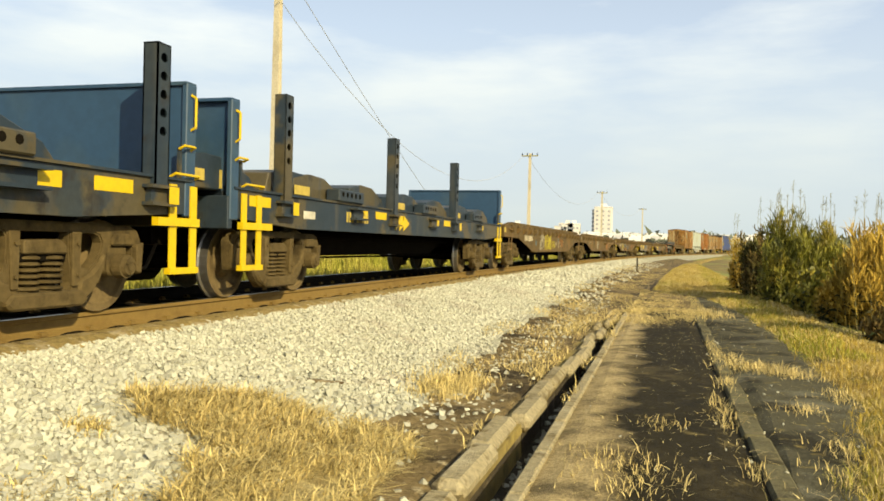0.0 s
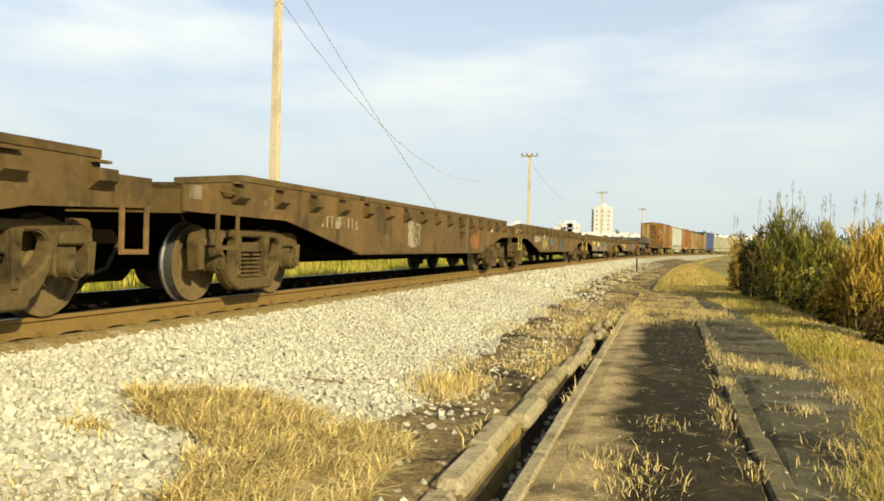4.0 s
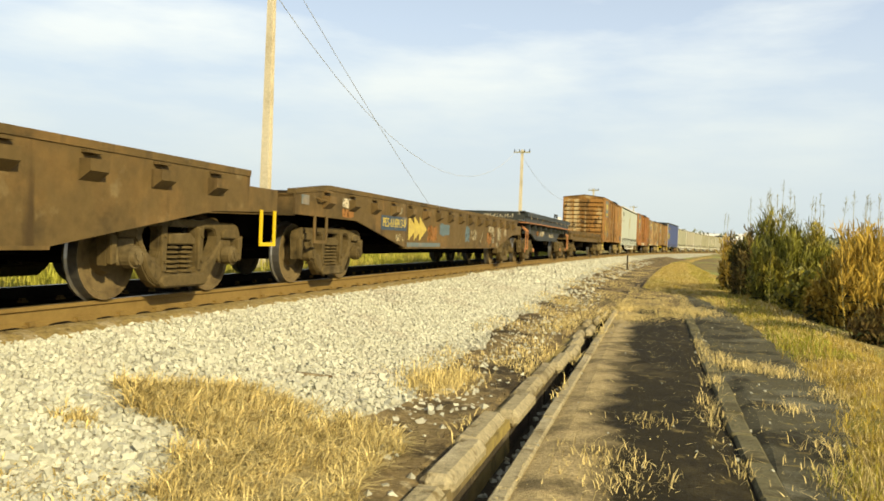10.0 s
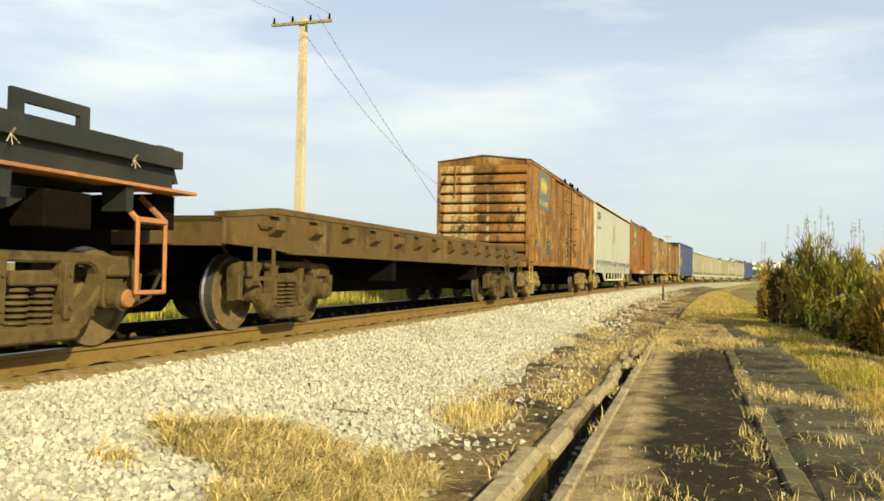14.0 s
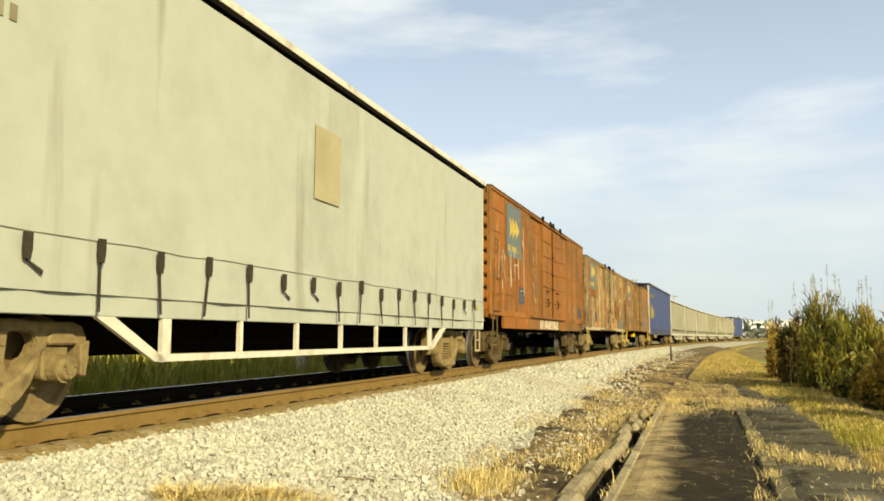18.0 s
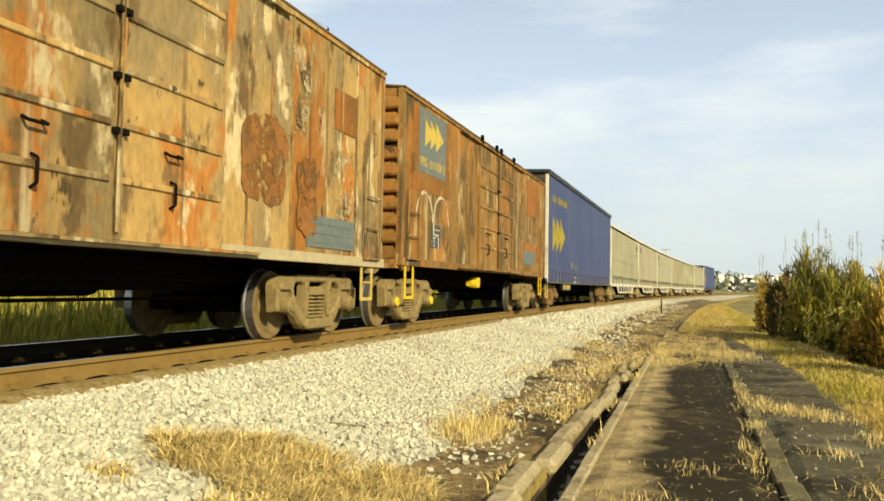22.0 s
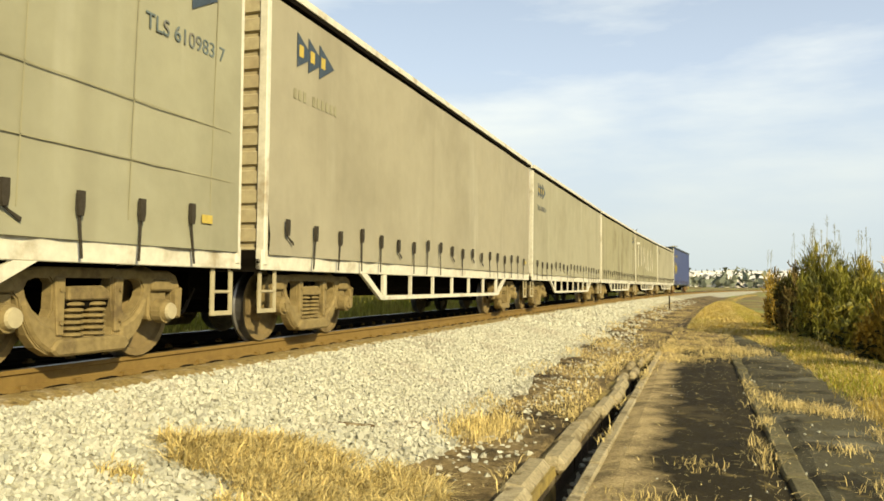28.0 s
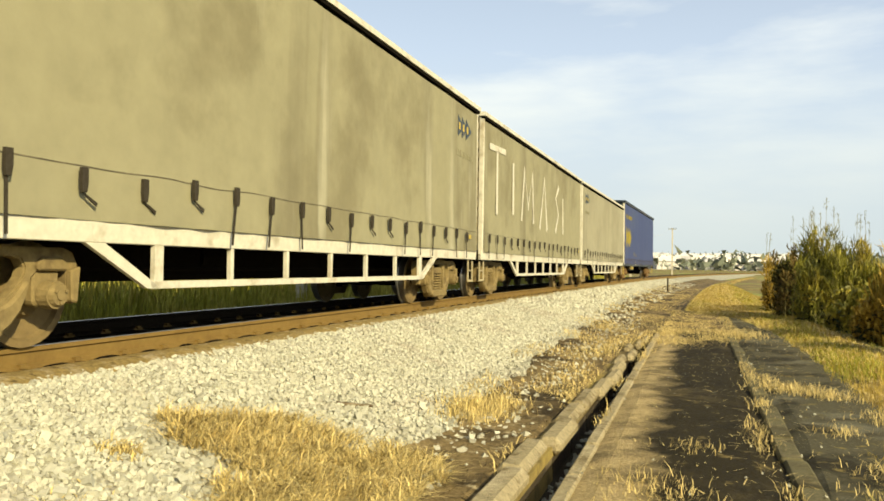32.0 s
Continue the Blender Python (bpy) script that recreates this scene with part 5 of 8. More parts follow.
def coupler(wagon, h, s):
    bm = bmesh.new()
    box(bm, -0.10, 0.10, s * (h - 1.1), s * (h - 0.22), 0.60, 0.82, 0.015)
    prism(bm, [(s * (h - 0.28), 0.58), (s * (h - 0.01), 0.60), (s * (h - 0.01), 0.86), (s * (h - 0.28), 0.86)], -0.14, 0.16, 0.03)
    part("coupler", bm, M_BROWN, wagon)
    bm = bmesh.new()
    pts = [(0.35, s * (h - 0.45), 0.62), (0.33, s * (h - 0.30), 0.36), (0.22, s * (h - 0.10), 0.26), (0.1, s * (h + 0.02), 0.30)]
    for p, q in zip(pts, pts[1:]):
        cyl(bm, p, q, 0.022, n=6)
    part("air_hose", bm, M_STRAP, wagon)


def wagon(name, label, c0, c1, group="", pale=False, cap_material=None, inset=(1.9, 2.1), capped=(-1, 1)):
    """c0, c1: the couplings' places along the train at the start."""
    ob = tagged(new(name), label, "railway wagon", group)
    h = (c1 - c0) / 2
    TRAIN.append((ob, (c0 + c1) / 2, h - sum(inset) / 2))
    for s, gap in ((-1, inset[0]), (1, inset[1])):
        bogie(ob, s * (h - gap), pale, cap_material=cap_material if s in capped else None)
        coupler(ob, h, s)
    return ob, h


def underframe(ob, h, top, deep=0.42, wide=0.35):
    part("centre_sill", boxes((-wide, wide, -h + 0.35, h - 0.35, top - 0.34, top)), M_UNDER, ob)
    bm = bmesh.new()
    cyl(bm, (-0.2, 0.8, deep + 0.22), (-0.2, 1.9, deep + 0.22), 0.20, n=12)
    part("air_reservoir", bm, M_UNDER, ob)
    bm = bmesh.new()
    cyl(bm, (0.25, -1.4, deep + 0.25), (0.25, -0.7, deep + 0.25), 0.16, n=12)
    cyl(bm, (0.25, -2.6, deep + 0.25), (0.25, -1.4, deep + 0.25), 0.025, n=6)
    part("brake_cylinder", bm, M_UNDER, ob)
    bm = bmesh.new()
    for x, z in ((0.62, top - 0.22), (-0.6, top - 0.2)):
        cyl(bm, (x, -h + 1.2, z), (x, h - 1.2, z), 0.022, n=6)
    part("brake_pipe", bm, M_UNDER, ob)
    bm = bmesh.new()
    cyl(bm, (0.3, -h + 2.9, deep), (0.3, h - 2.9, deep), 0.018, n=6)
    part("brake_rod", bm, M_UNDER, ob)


def ladder(ob, x, y0, y1, z0, z1, rungs, material, name="step_ladder", r=0.016, flat=True):
    """Two stiles joined by the lowest step, and further rungs, on a wagon's side."""
    bm = bmesh.new()
    if flat:
        prism(bm, [(y0 - 0.03, z1), (y0 - 0.03, z0), (y1 + 0.03, z0), (y1 + 0.03, z1), (y1 - 0.03, z1), (y1 - 0.03, z0 + 0.045), (y0 + 0.03, z0 + 0.045), (y0 + 0.03, z1)], x - 0.008, x + 0.008)
    else:
        for p, q in (((x, y0, z1), (x, y0, z0)), ((x, y0, z0), (x, y1, z0)), ((x, y1, z0), (x, y1, z1))):
            cyl(bm, p, q, r, n=6)
    l = part(name, bm, material, ob)
    for k in range(1, rungs):
        z = z0 + (z1 - z0) * k / rungs
        part("rung", cyl(bmesh.new(), (x, y0, z), (x, y1, z), r, n=6), material, l)
    return l


def strokes(ob, x, lines, width, material, name="paint_stroke", t=0.005):
    """Painted strokes on the side x; each line a row of (y, z)."""
    s = 1 if x > 0 else -1
    for line in lines:
        verts, faces = [], []
        n = len(line)
        for k, (y, z) in enumerate(line):
            ya, za = line[max(0, k - 1)]
            yb, zb = line[min(n - 1, k + 1)]
            d = Vector((yb - ya, zb - za))
            d = d.normalized() if d.length > 1e-6 else Vector((1.0, 0.0))
            w = Vector((-d.y, d.x)) * width / 2 * (0.8 + 0.4 * abs(math.sin(2.1 * k + y)))
            verts += [(x, y + w.x, z + w.y), (x, y - w.x, z - w.y), (x + s * t, y - w.x * 0.9, z - w.y * 0.9), (x + s * t, y + w.x * 0.9, z + w.y * 0.9)]
            if k:
                p = (k - 1) * 4
                faces += [(p + a_, p + (a_ + 1) % 4, p + 4 + (a_ + 1) % 4, p + 4 + a_) for a_ in range(4)]
        faces += [(0, 1, 2, 3), tuple(4 * n - 4 + a_ for a_ in range(4))]
        raw(name, verts, faces, material, ob)


def side_text(ob, text, x, y0, y1, z0, height, material):
    """Readable characters on the near side, from y0 to y1."""
    o = letter(ob, text, pose(x, (y0 + y1) / 2, z0 + height / 2, 90, 0, 90), height * 1.35, material)
    wide = max(v.co.x for v in o.data.vertices) - min(v.co.x for v in o.data.vertices)
    o.data.transform(Matrix.Diagonal(((y1 - y0) / wide, 1, 1, 1)))
    return o


def letter(ob, text, m, size, material, name="lettering"):
    """Readable letters, as a mesh part of ob at the pose m."""
    cu = bpy.data.curves.new(name, "FONT")
    cu.body, cu.size, cu.extrude, cu.align_x, cu.align_y = text, size, 0.003, "CENTER", "CENTER"
    tmp = bpy.data.objects.new(name, cu)
    me = bpy.data.meshes.new_from_object(tmp)
    bpy.data.objects.remove(tmp)
    me.materials.clear()
    o = linked(name, me, material, ob)
    o.matrix_basis = m
    return o


def panel(ob, name, x, y0, y1, z0, z1, material, label="", t=0.004):
    """A flat painted or plated panel on the side x, standing proud by t."""
    s = 1 if x > 0 else -1
    return part(name, boxes((x, x + s * t, y0, y1, z0, z1)), material, ob, label)


def blotch(ob, name, x, y0, y1, z0, z1, material, seed, label="", t=0.003):
    """A worn patch of paint with a ragged outline on the side x."""
    s = 1 if x > 0 else -1
    n = 34
    pts = []
    for k in range(n):
        a_ = 6.28319 * k / n
        c_, d_ = math.cos(a_), math.sin(a_)
        w = (abs(c_) ** 5 + abs(d_) ** 5) ** -0.2 * (0.90 + 0.24 * noise.noise(Vector((c_ * 2.2, d_ * 2.2, seed * 1.7))) + 0.12 * noise.noise(Vector((c_ * 7, d_ * 7, seed))))
        pts.append(((y0 + y1) / 2 + (y1 - y0) / 2 * c_ * w, (z0 + z1) / 2 + (z1 - z0) / 2 * d_ * w))
    return part(name, prism(bmesh.new(), pts, x, x + s * t), material, ob, label)


def arrows(ob, x, y0, z0, length, height, material, t=0.006, name="arrow_mark"):
    """Three overlapping triangles in a row, pointing away along the wagon."""
    s = 1 if x > 0 else -1
    step = length * 0.29
    for k in range(3):
        bm = bmesh.new()
        w = length * 0.42
        prism(bm, [(y0 + k * step, z0), (y0 + k * step + w, z0 + height / 2), (y0 + k * step, z0 + height)], x, x + s * (t + 0.0015 * k))
        part(name, bm, material, ob)


def bar_text(ob, x, y0, z0, height, count, material, t=0.006, gap=0.3, wide=0.62):
    """A row of plain upright bars in place of lettering."""
    s = 1 if x > 0 else -1
    w = height * wide
    y = y0
    for k in range(count):
        if k not in (3,) or count < 7:
            part("lettering_bar", boxes((x, x + s * t, y, y + w * 0.6, z0, z0 + height)), material, ob)
        y += w * (1 + gap * 0.3)


def grab(ob, x, y0, y1, z, material, upright=False, drop=0.0):
    s = 1 if x > 0 else -1
    o = s * 0.06
    if upright:
        pts = [(x, y0, z), (x + o, y0, z + 0.03), (x + o, y0, y1 - 0.03), (x, y0, y1)]
    else:
        pts = [(x, y0, z), (x + o, y0, z - drop), (x + o, y1, z - drop), (x, y1, z)]
    return part("grab_handle", bars(pts, 0.014), material, ob)


def hand_wheel(ob, x, y, z, r=0.28, face="y", material=None):
    bm = bmesh.new()
    n = 18
    ring = []
    for k in range(n):
        a_ = 6.28319 * k / n
        ring.append(Vector((x + r * math.cos(a_), y, z + r * math.sin(a_)) if face == "y" else (x, y + r * math.cos(a_), z + r * math.sin(a_))))
    for p, q in zip(ring, ring[1:] + ring[:1]):
        cyl(bm, p, q, 0.011, n=5)
    for k in range(0, n, 3):
        cyl(bm, (x, y, z), ring[k], 0.008, n=5)
    cyl(bm, Vector((x, y, z)) - Vector((0, 0.05, 0) if face == "y" else (0.05, 0, 0)), Vector((x, y, z)) + Vector((0, 0.05, 0) if face == "y" else (0.05, 0, 0)), 0.05, n=8)
    return part("hand_brake_wheel", bm, material or M_BROWN, ob)


# ---- brown fishbelly flat wagons ----
def flat_wagon(c0, c1, side, label, step_material, marks=None, belly=(2.3, 4.8, 1.88, 4.38), low=0.50, joints=((0.0, 0.04),), bogie_in=(1.88, 2.1), brake=False):
    ob, h = wagon("flat_wagon", label, c0, c1, "brown flat wagons", inset=bogie_in)
    X = 1.353
    a0, a1, b0, b1 = belly
    outline = [(-h + 0.12, 0.95), (-h + a0, 0.93), (-h + a1, low), (h - b1, low), (h - b0, 0.90), (h - 0.42, 0.95), (h - 0.42, 1.22), (h - 1.12, 1.22), (h - 1.12, 1.33), (-h + 1.22, 1.33), (-h + 0.12, 1.22)]
    for s in (1, -1):
        bm = prism(bmesh.new(), outline, s * (X - 0.03), s * X)
        part("side_sill", bm, side, ob)
        bm = boxes((s * (X - 0.10), s * (X + 0.03), -h + a1 - 0.1, h - b1 + 0.1, low - 0.005, low + 0.025))
        part("bottom_flange", bm, M_BROWN, ob)
        # the top board, in lengths with bevelled ends
        starts = [-h + 1.22] + [y + w / 2 for y, w in joints]
        stops = [y - w / 2 for y, w in joints] + [h - 1.12]
        for k, (ya, yb) in enumerate(zip(starts, stops)):
            outline2 = [(ya, 1.33), (yb, 1.33), (yb, 1.375 if k < len(joints) else 1.40), (yb - 0.06, 1.40), (ya, 1.40)]
            if k == 0:
                outline2 += [(-h + 0.12, 1.28), (-h + 0.12, 1.22)]
            part("top_board", prism(bmesh.new(), outline2, s * (X - 0.12), s * (X + 0.012)), M_BROWN, ob)
        y = -h + 1.11
        while y < h - 1.1:
            zt = 1.30
            bm = bmesh.new()
            vs = [(X, zt - 0.06), (X + 0.11, zt - 0.06), (X + 0.11, zt - 0.16), (X, zt - 0.24)]
            box(bm, s * X, s * (X + 0.06), y - 0.10, y + 0.10, zt - 0.012, zt + 0.012)
            q = [bm.verts.new((s * px, y - 0.12, pz)) for px, pz in vs]
            p = [bm.verts.new((s * px, y + 0.12, pz)) for px, pz in vs]
            bm.faces.new(q), bm.faces.new(p[::-1])
            for k in range(4):
                bm.faces.new((q[k], p[k], p[(k + 1) % 4], q[(k + 1) % 4]))
            part("stake_pocket", bm, side, ob)
            y += 0.967
        ladder(ob, s * (X + 0.02), -h + 0.70, -h + 1.10, 0.57, 0.96, 1, step_material)
        ladder(ob, s * (X + 0.02), h - 0.86, h - 0.52, 0.53, 0.96, 1, step_material)
        grab(ob, s * X, -h + 0.78, -h + 1.28, 1.20, step_material, drop=0.03)
    bm = bmesh.new()
    box(bm, -X + 0.12, X - 0.12, -h + 1.2, h - 1.1, 1.26, 1.32)
    part("deck", bm, M_SLEEPER, ob)
    for s in (-1, 1):
        part("end_sill", boxes((-X + 0.03, X - 0.03, s * (h - (0.13 if s < 0 else 0.43)), s * (h - (0.2 if s < 0 else 0.5)), 0.93, 1.22), (-X + 0.03, X - 0.03, s * (h - (0.13 if s < 0 else 0.43)), s * (h - 1.2), 1.17, 1.212)), side, ob)
        part("cross_bearer", boxes((-X + 0.03, X - 0.03, s * (h - 5.1), s * (h - 4.95), 0.55, 1.2)), M_UNDER, ob)
    underframe(ob, h, 0.95, 0.42)
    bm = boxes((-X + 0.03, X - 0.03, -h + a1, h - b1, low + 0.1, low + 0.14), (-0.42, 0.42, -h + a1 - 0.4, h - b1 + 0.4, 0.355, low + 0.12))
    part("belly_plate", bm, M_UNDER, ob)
    if brake:
        hand_wheel(ob, X - 0.12, -h - 0.17, 0.99, 0.28, "x", M_UNDER)
        part("brake_post", boxes((X - 0.16, X - 0.08, -h - 0.02, -h + 0.14, 0.99, 1.05)), M_BROWN, ob)
    if marks:
        marks(ob, X + 0.001, h)
    return ob


SCALE = 0.9
CUT = [round(v * SCALE, 2) for v in (-28.5, -11.83, 4.86, 24.56, 43.70, 63.44, 82.9, 102.4, 116.8, 133.5, 149.3, 165.9, 182.2, 197.25, 212.3, 231.7, 247.8, 263.9, 280.0, 296.2, 312.3, 328.4, 347.9)]


def at(i, raw_y):
    """A place along wagon i in its own space, from its place along the train."""
    return raw_y * SCALE - (CUT[i] + CUT[i + 1]) / 2


# ---- slate-blue bulkhead flats ----
def bulkhead_flat(i, label):
    ob, h = wagon("bulkhead_flat_wagon", label, CUT[i - 1], CUT[i], "blue bulkhead flats")
    X = 1.33
    e = h - 0.42
    for s in (1, -1):
        part("side_sill", prism(bmesh.new(), [(-e, 0.93), (-e + 1.6, 0.84), (e - 1.6, 0.84), (e, 0.93), (e, 1.24), (-e, 1.24)], s * (X - 0.08), s * X), M_NAVY, ob)
        part("top_lip", boxes((s * (X - 0.14), s * (X + 0.03), -e, e, 1.24, 1.265)), M_NAVY, ob)
    part("deck", boxes((-X + 0.08, X - 0.08, -e, e, 1.16, 1.22)), M_NAVY, ob)
    for s in (-1, 1):
        bm = boxes((-X + 0.02, X - 0.02, s * e, s * (e - 0.07), 0.92, 2.19))
        b_ = part("bulkhead", bm, M_BLUE, ob, "bright blue steel end wall")
        part("bulkhead_post", boxes((X - 0.05, X + 0.01, s * (e + 0.07), s * (e - 0.10), 0.90, 2.21), bevel=0.01), M_BLUE, b_)
        part("bulkhead_post", boxes((-X - 0.01, -X + 0.05, s * (e + 0.07), s * (e - 0.10), 0.90, 2.21), bevel=0.01), M_BLUE, b_)
        part("top_edge", boxes((-X, X, s * (e + 0.07), s * (e - 0.10), 2.19, 2.225)), M_BLUE, b_)
        for x in (-0.6, 0.0, 0.6):
            part("stiffener", boxes((x - 0.04, x + 0.04, s * e, s * (e + 0.06), 0.95, 2.15)), M_NAVY, b_)
        part("end_sill", boxes((-X, X, s * (e + 0.005), s * (e + 0.10), 0.80, 1.16), bevel=0.01), M_NAVY, ob)
        # yellow corner steps
        y0 = s * (e - (0.14 if s > 0 else 0.38))
        bm = bmesh.new()
        for yy in (y0 - 0.17, y0 + 0.17):
            box(bm, X + 0.01, X + 0.025, yy - 0.055, yy + 0.055, 0.36, 1.20)
        box(bm, X - 0.02, X + 0.045, y0 - 0.24, y0 + 0.24, 0.34, 0.40)
        box(bm, X - 0.02, X + 0.05, y0 - 0.24 - (0.2 if s > 0 else 0), y0 + 0.24 + (0.2 if s < 0 else 0), 0.80, 0.88)
        part("corner_step", bm, M_YELLOW, ob, "bright yellow steel corner step")
        grab(ob, X, y0 - 0.2, y0 + 0.2, 1.27, M_YELLOW, drop=-0.03)
        grab(ob, X, s * (e - 0.20), s * (e - 0.02), 1.55, M_YELLOW, drop=-0.03)
        part("handle_post", boxes((X - 0.03, X, s * (e - 0.19), s * (e - 0.15), 1.24, 1.57)), M_NAVY, ob)
        grab(ob, X, s * (e - 0.02), 2.1, 1.75, M_YELLOW, upright=True)
        pl = part("end_plate", boxes((X - 0.34, X - 0.12, s * (e + 0.03), s * (e + 0.036), 1.24, 1.44)), M_FADEYELLOW, ob)
        if s < 0:
            letter(pl, "B", pose(X - 0.23, s * (e + 0.037), 1.34, 90, 0, 0), 0.2, M_UNDER)
    # stanchions and the saddles between them
    for k, yr in enumerate((-10.25, -5.75, -1.25)):
        y = (yr - (-11.83 + 4.86) / 2) * SCALE + 0.2
        if i == 1:
            y = 0.65 - y if k != 1 else 1.4
        for s in (1, -1):
            x0, x1 = s * (X - 0.10), s * (X + 0.055)
            bm = boxes((x0, x0 + s * 0.015, y - 0.10, y + 0.10, 1.0, 2.48), (x0, x1, y - 0.10, y - 0.085, 1.0, 2.48), (x0, x1, y + 0.085, y + 0.10, 1.0, 2.48), (x0, x1, y - 0.10, y + 0.10, 2.465, 2.48))
            slots = [[(y + 0.055 * math.cos(a_ * 0.5236) - 0.0, 1.66 + 0.17 * q + (0.055 if a_ < 7 else 0.035) * math.sin(a_ * 0.5236)) for a_ in range(12)] for q in range(5)]
            holed(bm, [(y - 0.10, 1.0), (y + 0.10, 1.0), (y + 0.10, 2.48), (y - 0.10, 2.48)], slots, x1 - s * 0.015, x1)
            if s > 0:
                part("stanchion", bm, M_NAVY, ob, "tall notched grey-blue stanchion")
            else:
                bm.free()
            pk = part("stanchion_pocket", boxes((s * X, s * (X + 0.12), y - 0.22, y + 0.16, 0.98, 1.01), (s * X, s * (X + 0.12), y - 0.22, y + 0.16, 1.14, 1.17), (s * X, s * (X + 0.06), y - 0.17, y + 0.12, 1.0, 1.15)), M_NAVY, ob)
            panel(pk, "yellow_tag", s * (X + 0.121), y + 0.02, y + 0.17, 1.0, 1.16, M_YELLOW)
            wy = y + 1.55 if i == 2 or k == 1 else y - 2.5
            bm = box(bmesh.new(), s * (X - 0.14), s * (X + 0.07), wy, wy + 0.95, 1.265, 1.44, 0.015)
            w_ = part("ratchet_box", bm, M_NAVY, ob)
            # holes drawn as near-black discs, their inner shade given as colour
            for q in range(5):
                part("ratchet_hole", cyl(bmesh.new(), (s * (X + 0.069), wy + 0.14 + 0.16 * q, 1.37), (s * (X + 0.073), wy + 0.14 + 0.16 * q, 1.37), 0.04, n=8), M_UNDER, w_)
            part("ratchet_base", boxes((s * X, s * (X + 0.13), wy + 0.55, wy + 1.05, 1.02, 1.05), (s * X, s * (X + 0.13), wy + 0.55, wy + 1.05, 1.17, 1.20), (s * X, s * (X + 0.05), wy + 0.62, wy + 0.98, 1.04, 1.18)), M_NAVY, ob)
            panel(ob, "yellow_tag", s * (X + 0.002), wy + 0.98, wy + 1.28, 1.06, 1.19, M_YELLOW)
        for d in (0.45, 2.35):
            bm = prism(bmesh.new(), [(y + d, 1.22), (y + d + 0.12, 1.52), (y + d + 0.6, 1.60), (y + d + 1.1, 1.58), (y + d + 1.55, 1.42), (y + d + 1.75, 1.22)], -X + 0.2, X - 0.16, 0.012)
            part("coil_saddle", bm, M_NAVY, ob)
        panel(ob, "yellow_label", X + 0.002, y - 0.85, y - 0.35, 1.07, 1.19, M_YELLOW)
        panel(ob, "yellow_label", X - 0.138, y + 0.55, y + 1.0, 1.30, 1.42, M_FADEYELLOW, t=0.006)
    panel(ob, "white_label", X + 0.002, -e + 1.75, -e + 2.1, 0.98, 1.08, M_WHITE)
    part("deep_sill", prism(bmesh.new(), [(-h + 3.3, 0.80), (-h + 4.6, 0.46), (h - 4.6, 0.46), (h - 3.3, 0.80)], -0.55, 0.55), M_UNDER, ob)
    arrows(ob, X + 0.002, -1.72, 0.91, 0.75, 0.27, M_YELLOW)
    bar_text(ob, X + 0.002, -3.9, 0.98, 0.15, 9, M_FADEYELLOW)
    underframe(ob, h, 0.95)


bulkhead_flat(1, "slate-blue bulkhead flat wagon with tall notched stanchions")
bulkhead_flat(2, "slate-blue bulkhead flat wagon with yellow corner steps")


# ---- brown fishbelly flats, each with its own marks ----
def rounded(cy, cz, ry, rz, a0=0, a1=360, n=12):
    return [(cy + ry * math.cos(radians(a0 + (a1 - a0) * k / n)), cz + rz * math.sin(radians(a0 + (a1 - a0) * k / n))) for k in range(n + 1)]


